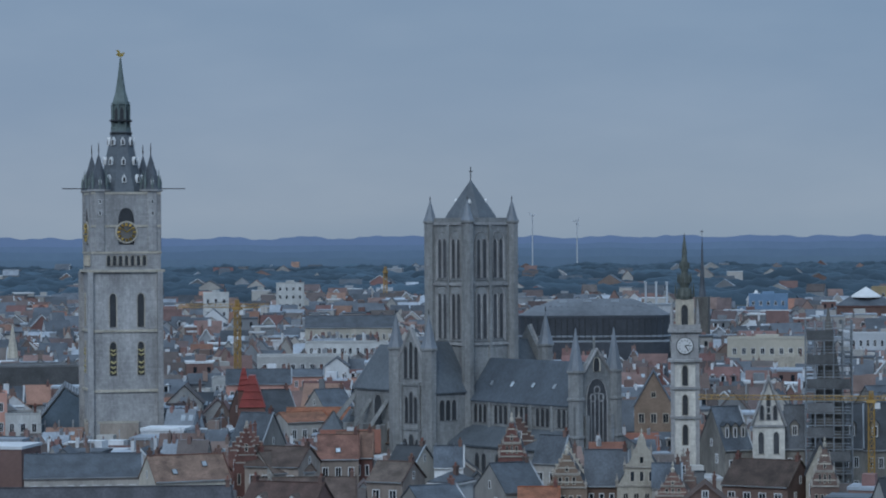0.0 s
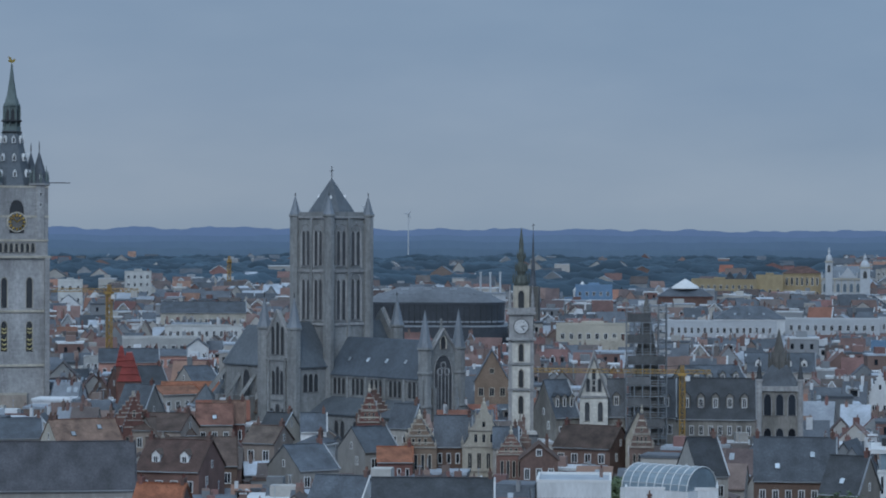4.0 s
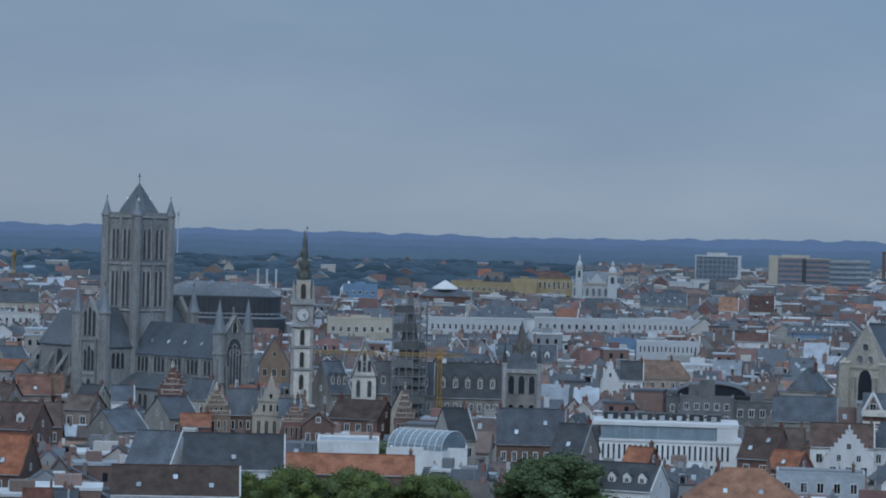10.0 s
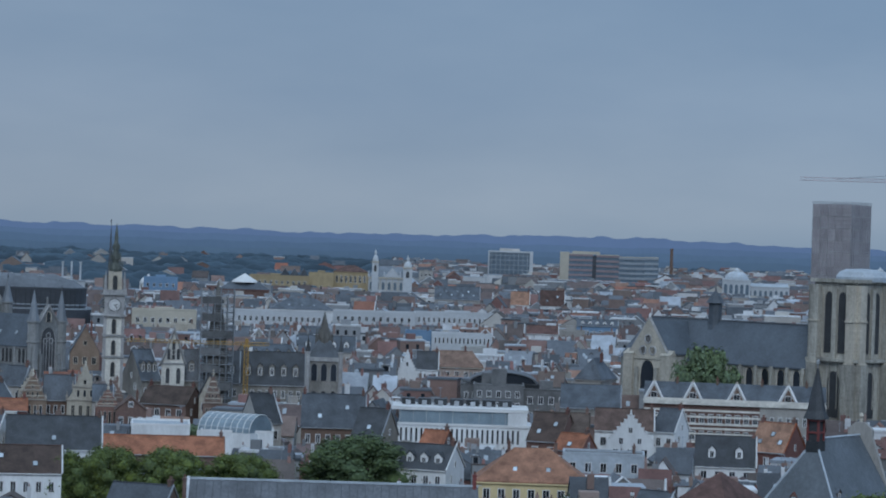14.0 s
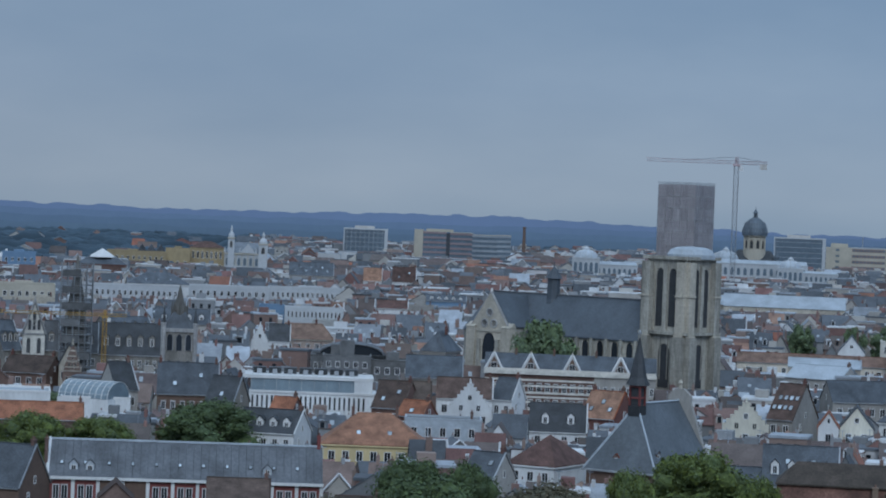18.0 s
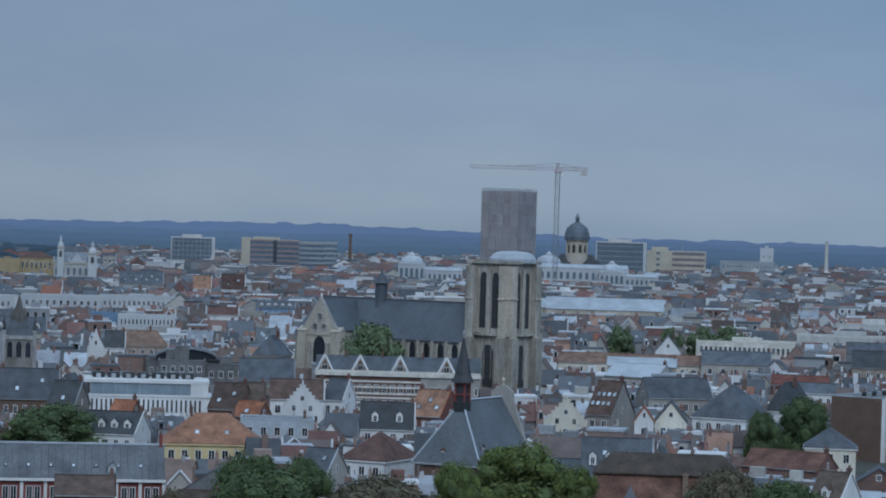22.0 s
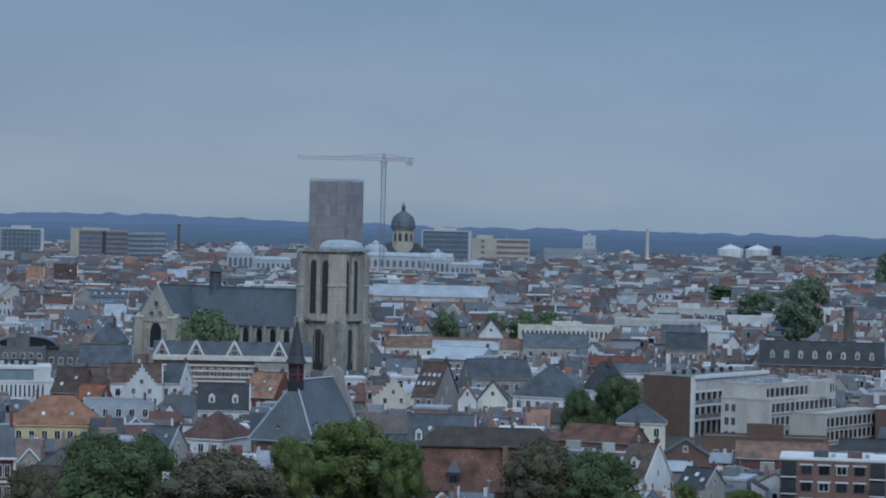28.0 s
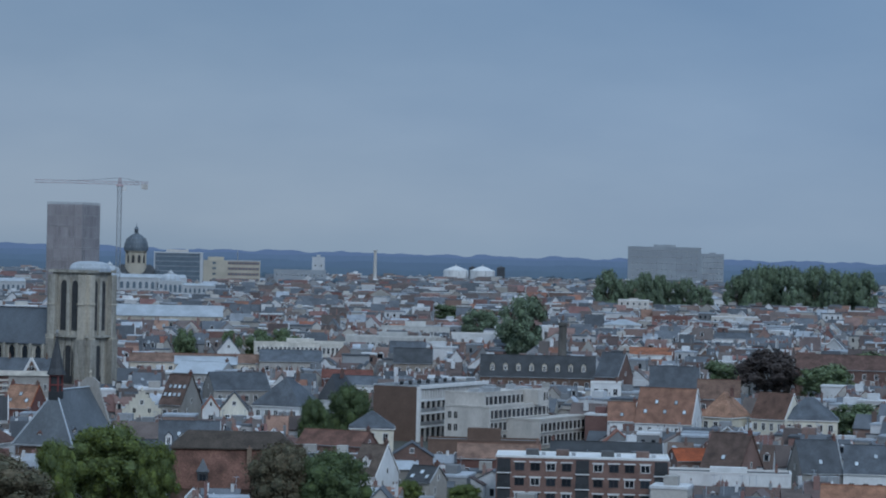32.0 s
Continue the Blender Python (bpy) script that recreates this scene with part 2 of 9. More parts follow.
far_glass = material("hazed_glazing", (0.13, 0.175, 0.22), 0.3, vary=0.1, stain=0.2, bump=0.0)
tan_brick = material("tan_brick", (0.27, 0.20, 0.15), 0.9, vary=0.12, stain=0.22, pattern="brick", size=(0.24, 0.08), joint=0.9)
pale_shutter = material("pale_painted_shutter", (0.46, 0.40, 0.20), 0.7, vary=0.05, stain=0.3, scale=1.5)
ivory_stone = material("ivory_stone", (0.74, 0.72, 0.66), 0.88, vary=0.06, stain=0.2, scale=0.3, streak=3, bump=0.2, pattern="ashlar", size=(0.8, 0.4), joint=0.82)
oxblood = material("oxblood_paint", (0.21, 0.055, 0.05), 0.6, vary=0.1, stain=0.2)
roof_light = material("roof_light_glass", (0.44, 0.50, 0.55), 0.25, vary=0.5, stain=0.15, bump=0.0)
nave_slate = material("nave_slate", (0.095, 0.115, 0.14), 0.6, vary=0.05, stain=0.25, scale=0.2, streak=2, pattern="slate", size=(0.35, 0.25), joint=0.75)
worn_tile = material("worn_red_tile", (0.20, 0.105, 0.08), 0.88, vary=0.05, stain=0.55, scale=0.3, pattern="tile", size=TILE, joint=0.6)
# red band dulled in its colour to imitate haze
far_band = material("hazed_red_band", (0.27, 0.20, 0.19), 0.85, vary=0.05, stain=0.1, scale=0.1)
old_white = material("weathered_white_render", (0.50, 0.51, 0.50), 0.85, vary=0.2, stain=0.2, streak=3)
butter = material("butter_yellow_plaster", (0.66, 0.55, 0.31), 0.85, vary=0.05, stain=0.15, streak=3)
tower_stone = material("weathered_tower_stone", (0.43, 0.415, 0.365), 0.9, vary=0.08, stain=0.42, scale=0.22, streak=5, bump=0.3, pattern="ashlar", size=(0.9, 0.42), joint=0.72)
# lightened leaf copy for far trees; haze brightness is put into the colour
leaf_hazy = material("hazed_far_leaf", (0.145, 0.205, 0.105), 0.9, vary=0.2, hue=0.02, stain=0.35, scale=0.4, bump=0.0, island=True)
moss_tile = material("old_dark_tile", (0.085, 0.068, 0.055), 0.9, vary=0.05, stain=0.45, scale=0.3, pattern="tile", size=TILE, joint=0.6)
leaf_beech = material("purple_beech_leaf", (0.07, 0.058, 0.055), 0.9, vary=0.25, stain=0.35, scale=0.4, bump=0.0, island=True)
# park trees' leaf, paled further in its colour to imitate haze
leaf_pale = material("haze_paled_leaf", (0.15, 0.21, 0.135), 0.9, vary=0.2, hue=0.02, stain=0.3, scale=0.4, bump=0.0, island=True)
# grey pane colour imitating the shade inside belfry and window openings
opening_shade = material("painted_opening_shade", (0.075, 0.08, 0.088), 0.85, vary=0.15, stain=0.3)
spire_lead = material("pale_spire_lead", (0.185, 0.21, 0.24), 0.55, vary=0.06, stain=0.22, scale=0.3, streak=3)
worn_band = material("worn_stone_band", (0.36, 0.33, 0.29), 0.9, vary=0.1, stain=0.3, scale=0.5)
arena_dark = material("black_metal_cladding", (0.055, 0.064, 0.078), 0.5, vary=0.05, stain=0.25, scale=0.15)
arena_roof = material("grey_membrane_roof", (0.15, 0.165, 0.185), 0.7, vary=0.05, stain=0.3, scale=0.08)
spire_green = material("weathered_bronze_green", (0.115, 0.13, 0.115), 0.7, vary=0.06, stain=0.35, scale=0.6)
# pink band with haze put into the colour to lower contrast
far_pink = material("hazed_pink_band", (0.27, 0.215, 0.225), 0.85, vary=0.05, stain=0.1, scale=0.1)
dome_lead = material("blue_grey_dome_lead", (0.115, 0.145, 0.175), 0.6, vary=0.04, stain=0.3, scale=0.2, streak=4)
soot_stone = material("sooty_limestone", (0.25, 0.24, 0.22), 0.9, vary=0.08, stain=0.38, scale=0.3, streak=3, bump=0.3)
faded_tile = material("faded_orange_tile", (0.27, 0.145, 0.10), 0.85, vary=0.06, stain=0.35, scale=0.5, pattern="tile", size=TILE, joint=0.65)
dark_lead = material("old_dark_lead", (0.075, 0.075, 0.085), 0.65, vary=0.05, stain=0.45, scale=0.35, streak=6)

# ---- kit ----
def ground_z(x, y):
    """The ground rises with distance, to fit the squeezed depths to the camera's view."""
    return 50 * (1 - (max(math.hypot(x, y), 250.0) / 420) ** -0.25)


class Geo:
    """Collects solid pieces of one mesh."""

    def __init__(self):
        self.v, self.f = [], []

    def add(self, vs, fs):
        n = len(self.v)
        self.v += vs
        self.f += [tuple(i + n for i in f) for f in fs]
        return self

    def box(self, x0, y0, z0, x1, y1, z1):
        return self.add([(x0, y0, z0), (x1, y0, z0), (x1, y1, z0), (x0, y1, z0), (x0, y0, z1), (x1, y0, z1), (x1, y1, z1), (x0, y1, z1)],
                        [(3, 2, 1, 0), (4, 5, 6, 7), (0, 1, 5, 4), (1, 2, 6, 5), (2, 3, 7, 6), (3, 0, 4, 7)])

    def slab(self, outline, a, b, axis="y"):
        """An outline of (u, z), counterclockwise, drawn out from a to b along y (u is x) or along x (u is y)."""
        n = len(outline)
        put = (lambda u, z, s: (u, s, z)) if axis == "y" else (lambda u, z, s: (s, u, z))
        vs = [put(u, z, a) for u, z in outline] + [put(u, z, b) for u, z in outline]
        fs = [tuple(range(n)), tuple(range(2 * n - 1, n - 1, -1))] + [(i, n + i, n + (i + 1) % n, (i + 1) % n) for i in range(n)]
        if axis == "x":
            fs = [tuple(reversed(f)) for f in fs]
        return self.add(vs, fs)

    def spin(self, cx, cy, profile, n=8, turn=0.0, sx=1.0, sy=1.0):
        """A solid of n sides about an upright axis; profile of (radius, z) from the base up."""
        vs, fs = [], []
        for r, z in profile:
            vs += [(cx + sx * r * math.cos(turn + 2 * math.pi * k / n), cy + sy * r * math.sin(turn + 2 * math.pi * k / n), z) for k in range(n)]
        for j in range(len(profile) - 1):
            fs += [(j * n + k, j * n + (k + 1) % n, (j + 1) * n + (k + 1) % n, (j + 1) * n + k) for k in range(n)]
        fs += [tuple(range(n - 1, -1, -1)), tuple(range((len(profile) - 1) * n, len(profile) * n))]
        return self.add(vs, fs)

    def bar(self, p, q, r):
        """A square bar from p to q."""
        p, q = Vector(p), Vector(q)
        d = (q - p).normalized()
        a = d.orthogonal().normalized() * r
        b = d.cross(a)
        vs = [tuple(e + s * a + t * b) for e in (p, q) for s, t in ((-1, -1), (1, -1), (1, 1), (-1, 1))]
        return self.add(vs, [(3, 2, 1, 0), (4, 5, 6, 7), (0, 1, 5, 4), (1, 2, 6, 5), (2, 3, 7, 6), (3, 0, 4, 7)])

    def mesh(self, name, *mats):
        m = bpy.data.meshes.new(name)
        m.from_pydata(self.v, [], self.f)
        for k in mats:
            m.materials.append(k)
        return m


def part(name, geo, mat, parent, label="", at=None):
    ob = new(name, geo if isinstance(geo, bpy.types.Mesh) else geo.mesh(name, mat))
    ob.parent = parent
    if at is not None:
        ob.matrix_basis = at
    if label:
        tagged(ob, label)
    return ob


def thing(name, x, y, rz, label, category, group="", z=None):
    ob = new(name)
    ob.empty_display_size = 0.5
    ob.matrix_basis = pose(x, y, ground_z(x, y) if z is None else z, 0, 0, rz)
    return tagged(ob, label, category, group)


MESHES = {}


def pointed(w, h, n=4):
    """The outline of a pointed arch, from the sill up."""
    rise = min(w * 0.85, h * 0.5)
    arc = [(w / 2 * math.cos(math.pi / 2 * k / n) ** 0.8, h - rise + rise * math.sin(math.pi / 2 * k / n)) for k in range(n)]
    return [(-w / 2, 0), (w / 2, 0)] + arc + [(0, h)] + [(-x, z) for x, z in reversed(arc)]


def window_mesh(w, h, frame_mat, glass_mat, arch=False):
    """One framed window: two lights with a mullion, or a pointed arch with splayed jambs; its back lies in the wall's face."""
    key = ("window", round(w, 1), round(h, 1), frame_mat.name, glass_mat.name, arch)
    if key in MESHES:
        return MESHES[key]
    w, h = max(key[1], 0.3), max(key[2], 0.4)
    vs, fs, ix = [], [], {}

    def v(x, y, z):
        k = (round(x, 3), round(y, 3), round(z, 3))
        if k not in ix:
            ix[k] = len(vs)
            vs.append(k)
        return ix[k]

    panes = []
    if arch:
        e = 0.16
        outer, inner = pointed(w + 2 * e, h + e), pointed(w, h)
        inner = [(x, z + 0.02) for x, z in inner]
        n = len(outer)
        for k in range(n):
            (a, b), (c, d2), (p, q), (r, t) = outer[k], outer[(k + 1) % n], inner[k], inner[(k + 1) % n]
            fs.append((v(a, 0.1, b), v(c, 0.1, d2), v(c, -0.16, d2), v(a, -0.16, b)))
            fs.append((v(a, -0.16, b), v(c, -0.16, d2), v(r, -0.03, t), v(p, -0.03, q)))
        panes.append(len(fs))
        fs.append(tuple(v(x, -0.03, z) for x, z in inner))
    else:
        e = min(0.13, w * 0.16)
        m = 0.04 if w > 0.8 else 0.0
        xs = [-w / 2, -w / 2 + e] + ([-m, m] if m else []) + [w / 2 - e, w / 2]
        zs = [0, e, h - e, h]
        for i in range(len(xs) - 1):
            for j in range(3):
                hole = j == 1 and i % 2 == 1
                y = -0.08
                x0, x1, z0, z1 = xs[i], xs[i + 1], zs[j], zs[j + 1]
                if not hole:
                    fs.append((v(x0, y, z0), v(x1, y, z0), v(x1, y, z1), v(x0, y, z1)))
                else:
                    g = -0.025
                    c = [(x0, z0), (x1, z0), (x1, z1), (x0, z1)]
                    for k in range(4):
                        (a, b), (p, q) = c[k], c[(k + 1) % 4]
                        fs.append((v(a, y, b), v(p, y, q), v(p, g, q), v(a, g, b)))
                    panes.append(len(fs))
                    fs.append(tuple(v(a, g, b) for a, b in c))
        for i in range(len(xs) - 1):
            for z, flip in ((0, 1), (h, 0)):
                q = (v(xs[i], -0.08, z), v(xs[i + 1], -0.08, z), v(xs[i + 1], 0.04, z), v(xs[i], 0.04, z))
                fs.append(tuple(reversed(q)) if flip else q)
        for j in range(3):
            for x, flip in ((xs[0], 0), (xs[-1], 1)):
                q = (v(x, -0.08, zs[j]), v(x, -0.08, zs[j + 1]), v(x, 0.04, zs[j + 1]), v(x, 0.04, zs[j]))
                fs.append(tuple(reversed(q)) if flip else q)
    me = bpy.data.meshes.new("window")
    me.from_pydata(vs, [], fs)
    me.materials.append(frame_mat)
    me.materials.append(glass_mat)
    for i in panes:
        me.polygons[i].material_index = 1
    MESHES[key] = me
    return me


def windows(ob, w, z0, z1, cols, rows, frame_mat=None, y=0.0, x0=0.0, ww=None, wh=None, side=0, arch=False, glass_mat=None, name="window"):
    """Rows of windows on a wall w wide centred on x0 at depth y; side turns the wall (degrees) about the origin."""
    step, rise = w / cols, (z1 - z0) / rows
    ww, wh = ww or min(1.3, step * 0.5), wh or min(1.9, rise * 0.58)
    me = window_mesh(ww, wh, frame_mat or trim_white, glass_mat or glass, arch)
    for r in range(rows):
        for c in range(cols):
            at = pose(0, 0, 0, 0, 0, side) @ pose(x0 - w / 2 + step * (c + 0.5), y, z0 + rise * r + (rise - wh) * 0.45)
            part(name, me, None, ob, at=at)


def chimney(ob, x, y, z0, z1, mat=None, s=0.55, long=1.1, pots=2):
    g = Geo().box(x - s / 2, y - long / 2, z0, x + s / 2, y + long / 2, z1 - 0.25).box(x - s / 2 - 0.08, y - long / 2 - 0.08, z1 - 0.25, x + s / 2 + 0.08, y + long / 2 + 0.08, z1)
    st = part("chimney", g, mat or brick, ob)
    for k in range(pots):
        part("chimney_pot", Geo().spin(x, y + long * ((k + 0.5) / pots - 0.5), [(0.14, z1), (0.11, z1 + 0.5)], 6), red_tile, st)


def skylight(ob, x, y, z, slope, rz=0.0, w=0.9, h=1.2):
    """A roof window lying in a slope (degrees), facing -y before the turn."""
    key = ("skylight", w, h)
    if key not in MESHES:
        g = Geo().box(-w / 2, -h / 2, 0, w / 2, h / 2, 0.09)
        g.box(-w / 2 + 0.1, -h / 2 + 0.1, 0.09, w / 2 - 0.1, h / 2 - 0.1, 0.12)
        m = g.mesh("roof_window", steel, roof_light)
        for i in range(6, 12):
            m.polygons[i].material_index = 1
        MESHES[key] = m
    part("roof_window", MESHES[key], None, ob, at=pose(0, 0, 0, 0, 0, rz) @ pose(x, y, z, slope, 0, 0))


def dormer(ob, x, y, z, w=1.3, h=1.6, d=2.0, wall=None, roof=None, rz=0.0):
    """A small gabled dormer whose front stands at y, its back buried in the roof."""
    wall, roof = wall or trim_white, roof or slate
    at = pose(0, 0, 0, 0, 0, rz) @ pose(x, y, z)
    g = Geo().slab([(-w / 2, 0), (w / 2, 0), (w / 2, h), (0, h + w * 0.5), (-w / 2, h)], 0, d)
    b = part("dormer", g, wall, ob, at=at)
    o = 0.15
    r = Geo().slab([(0, h + w * 0.5 + 0.02), (w / 2 + o, h - o), (w / 2 + o, h - o + 0.12), (0, h + w * 0.5 + 0.16), (-w / 2 - o, h - o + 0.12), (-w / 2 - o, h - o)], -0.15, d)
    part("dormer_roof", r, roof, b)
    part("window", window_mesh(w * 0.62, h * 0.75, trim_white, glass), None, b, at=pose(0, 0, h * 0.12))


def steps_outline(w, he, hr, n):
    """A crow-stepped gable's outline."""
    pts = [(-w / 2, 0), (w / 2, 0)]
    for k in range(n):
        x, z = w / 2 * (1 - k / n), he + (hr - he) * (k + 1) / n
        pts += [(x, z), (w / 2 * (1 - (k + 1) / n) + (0.25 if k == n - 1 else 0), z)]
    return pts + [(-px, pz) for px, pz in reversed(pts[2:])]


CLEAR = []


def keep_clear(x, y, rz, w, d, zvis, pad=2.0):
    """Records a footprint, and the height below which nearer roofs may hide it from the camera."""
    CLEAR.append((x, y, math.cos(radians(rz)), math.sin(radians(rz)), w / 2, d, zvis, pad))


def house(x, y, rz, w, d, he, hr, roof="eave", wall=None, cover=None, cols=3, rows=2, label="", chim=1, sky=0, dorm=0, ww=None, wh=None, name="house", turn=0.0, frame_mat=None, sides=0,
          side_cols=2, zlow=None, group="", base=None, hipx=None, glass_mat=None, win_arch=False, z=None, vis=0.55):
    """A house whose front stands at x, y, turned by rz, mostly to face the camera. roof: eave (ridge along the front),
    gable (ridge away from it), step (crow-stepped gable), hip, flat, shed."""
    wall, cover = wall or mixed_wall, cover or red_tile
    kinds = {"eave": "pitched", "gable": "gabled", "step": "stepped-gable", "hip": "hipped", "flat": "flat-roofed", "shed": "lean-to"}
    label = label or "%s town house with a %s %s roof" % (wall.name.replace("_", " "), kinds[roof], cover.name.replace("_", " ").replace(" roof", ""))
    ob = thing(name, x, y, rz + turn, label, "house", group, z)
    if vis is not None:
        keep_clear(x, y, rz + turn, w, d, ground_z(x, y) + he * (1 - vis))
    o, t = 0.3, 0.18
    if roof == "eave":
        g = Geo().slab([(0, -2), (d, -2), (d, he), (d / 2, hr), (0, he)], -w / 2, w / 2, "x")
        part("wall", g, wall, ob)
        s = (hr - he) / (d / 2)
        r = Geo().slab([(d / 2, hr + 0.02), (-o, he - o * s + 0.02), (-o, he - o * s + t), (d / 2, hr + t + 0.05), (d + o, he - o * s + t), (d + o, he - o * s + 0.02)], -w / 2 - 0.12, w / 2 + 0.12, "x")
        part("roof", r, cover, ob)
        part("gutter", Geo().box(-w / 2, -o - 0.12, he - o * s - 0.02, w / 2, -o, he - o * s + 0.14), trim_white if wall in (white, cream) else galvanised, ob)
        part("ridge", Geo().box(-w / 2 - 0.13, d / 2 - 0.15, hr + t - 0.02, w / 2 + 0.13, d / 2 + 0.15, hr + t + 0.12), cover, ob)
        vx = w / 2 + 0.12
        vm = trim_white if wall in (white, cream, butter) else (galvanised if cover in (slate, dark_slate, lead) else cover)
        part("verge", Geo().bar((vx, -o, he - o * s + t + 0.03), (vx, d / 2, hr + t + 0.08), 0.1).bar((vx, d / 2, hr + t + 0.08), (vx, d + o, he - o * s + t + 0.03), 0.1), vm, ob)
        ang = math.degrees(math.atan(s))
        for k in range(sky):
            f = 0.3 + 0.28 * (k % 2)
            skylight(ob, w * ((k + 0.5) / sky - 0.5) * 0.85, d / 2 * f, he + (hr - he) * f + t + 0.02, ang)
        for k in range(dorm):
            f = 0.25
            dormer(ob, w * ((k + 0.5) / dorm - 0.5) * 0.9, d / 2 * f, he + (hr - he) * f * 0.9, min(1.4, w / dorm * 0.6), (hr - he) * 0.34, d * 0.3, wall=wall if wall in (pale_stone, soot_stone) else pale_stone if wall is brown_brick else None, roof=cover)
    elif roof in ("gable", "step"):
        g = Geo().slab([(-w / 2, -2), (w / 2, -2), (w / 2, he), (0, hr), (-w / 2, he)], 0.3 if roof == "step" else 0, d)
        part("wall", g, wall, ob)
        s = (hr - he) / (w / 2)
        a = 0.31 if roof == "step" else -0.25
        r = Geo().slab([(0, hr + 0.02), (w / 2 + o, he - o * s + 0.02), (w / 2 + o, he - o * s + t), (0, hr + t + 0.05), (-w / 2 - o, he - o * s + t), (-w / 2 - o, he - o * s + 0.02)], a, d + 0.2)
        part("roof", r, cover, ob)
        if roof == "step":
            n = max(4, round((hr - he) / 0.7))
            part("stepped_gable", Geo().slab(steps_outline(w + 0.3, he, hr + 0.7, n), -0.05, 0.3), wall, ob)
            part("window", window_mesh(min(1.0, w * 0.16), 1.3, frame_mat or trim_white, glass), None, ob, at=pose(0, -0.05, he + (hr - he) * 0.42))
            cop, bands, ww2 = Geo(), Geo(), w + 0.3
            for k in range(n):
                z = he + (hr + 0.7 - he) * (k + 1) / n
                a, b = ww2 / 2 * (1 - k / n), ww2 / 2 * (1 - (k + 1) / n) + (0.25 if k == n - 1 else 0)
                for sx in (-1, 1):
                    cop.box(min(sx * a, sx * b) - 0.06, -0.12, z, max(sx * a, sx * b) + 0.06, 0.36, z + 0.16)
            cop.spin(0, 0.12, [(0.22, hr + 0.8), (0.3, hr + 1.1), (0.12, hr + 1.3), (0.2, hr + 1.6), (0.02, hr + 2.0)], 6)
            trim = worn_band if wall not in (white, cream, pale_stone) else wall
            part("step_coping", cop, trim, ob)
            if wall in (brick, brown_brick, tan_brick, pale_stone):
                for q in (0.06, 0.3, 0.55):
                    hw = ww2 / 2 * (1 - q) - 0.1
                    bands.box(-hw, -0.1, he + (hr - he) * q, hw, -0.05, he + (hr - he) * q + 0.22)
                part("stone_band", bands, worn_band, ob)
            for sx in (-1, 1):
                if w > 7:
                    part("window", window_mesh(1.0, 1.4, frame_mat or wall, glass), None, ob, at=pose(sx * w * 0.2, -0.05, he - 0.2))
        elif hr - he > 2.5:
            part("window", window_mesh(min(1.0, w * 0.16), 1.2, frame_mat or trim_white, glass), None, ob, at=pose(0, 0, he + (hr - he) * 0.25))
        if sky:
            ang = math.degrees(math.atan(s))
            for k in range(sky):
                u = d * (k + 0.7) / (sky + 0.4)
                for sd in (-1, 1):
                    m = pose(sd * w / 4, u, (he + hr) / 2 + t + 0.04, 0, 0, 90 * sd) @ pose(0, 0, 0, ang, 0, 0)
                    skylight(ob, 0, 0, 0, 0)
                    ob.children[-1].matrix_basis = m
    elif roof == "hip":
        part("wall", Geo().box(-w / 2, 0, -2, w / 2, d, he), wall, ob)
        i = min(w, d) / 2 if hipx is None else hipx
        if w >= d:
            a, b = (-w / 2 + i, d / 2), (w / 2 - i, d / 2)
        else:
            a, b = (0, i), (0, d - i)
        if abs(a[0] - b[0]) + abs(a[1] - b[1]) < 0.2:
            a, b = (a[0] - 0.1, a[1]), (b[0] + 0.1, b[1])
        x0, x1, y0, y1 = -w / 2 - o, w / 2 + o, -o, d + o
        vs = [(x0, y0, he - 0.1), (x1, y0, he - 0.1), (x1, y1, he - 0.1), (x0, y1, he - 0.1), (x0, y0, he + 0.12), (x1, y0, he + 0.12), (x1, y1, he + 0.12), (x0, y1, he + 0.12), (*a, hr), (*b, hr)]
        if w >= d:
            top = [(4, 5, 9, 8), (5, 6, 9), (6, 7, 8, 9), (7, 4, 8)]
        else:
            top = [(4, 5, 8), (5, 6, 9, 8), (6, 7, 9), (7, 4, 8, 9)]
        part("roof", Geo().add(vs, [(3, 2, 1, 0), (0, 1, 5, 4), (1, 2, 6, 5), (2, 3, 7, 6), (3, 0, 4, 7)] + top), cover, ob)
        part("cornice", Geo().box(x0 - 0.1, y0 - 0.1, he - 0.35, x1 + 0.1, y1 + 0.1, he - 0.1), trim_white if wall in (white, cream) else wall, ob)
        ang = math.degrees(math.atan((hr - he) / (d / 2)))
        for k in range(sky):
            f = 0.35
            skylight(ob, w * ((k + 0.5) / sky - 0.5) * 0.6, d / 2 * f, he + (hr - he) * f + 0.1, ang)
        for k in range(dorm):
            dormer(ob, w * ((k + 0.5) / dorm - 0.5) * 0.7, d / 2 * 0.18, he + (hr - he) * 0.16, 1.3, 1.3, d * 0.25, roof=cover)
    elif roof == "flat":
        part("wall", Geo().box(-w / 2, 0, -2, w / 2, d, he), wall, ob)
        part("roof", Geo().box(-w / 2 + 0.3, 0.3, he, w / 2 - 0.3, d - 0.3, he + 0.06), cover, ob)
        p = Geo().box(-w / 2 - 0.06, -0.06, he, w / 2 + 0.06, 0.3, he + 0.45).box(-w / 2 - 0.06, d - 0.3, he, w / 2 + 0.06, d + 0.06, he + 0.45)
        p.box(-w / 2 - 0.06, 0.3, he, -w / 2 + 0.3, d - 0.3, he + 0.45).box(w / 2 - 0.3, 0.3, he, w / 2 + 0.06, d - 0.3, he + 0.45)
        part("parapet", p, trim_white if wall in (white, concrete) else wall, ob)
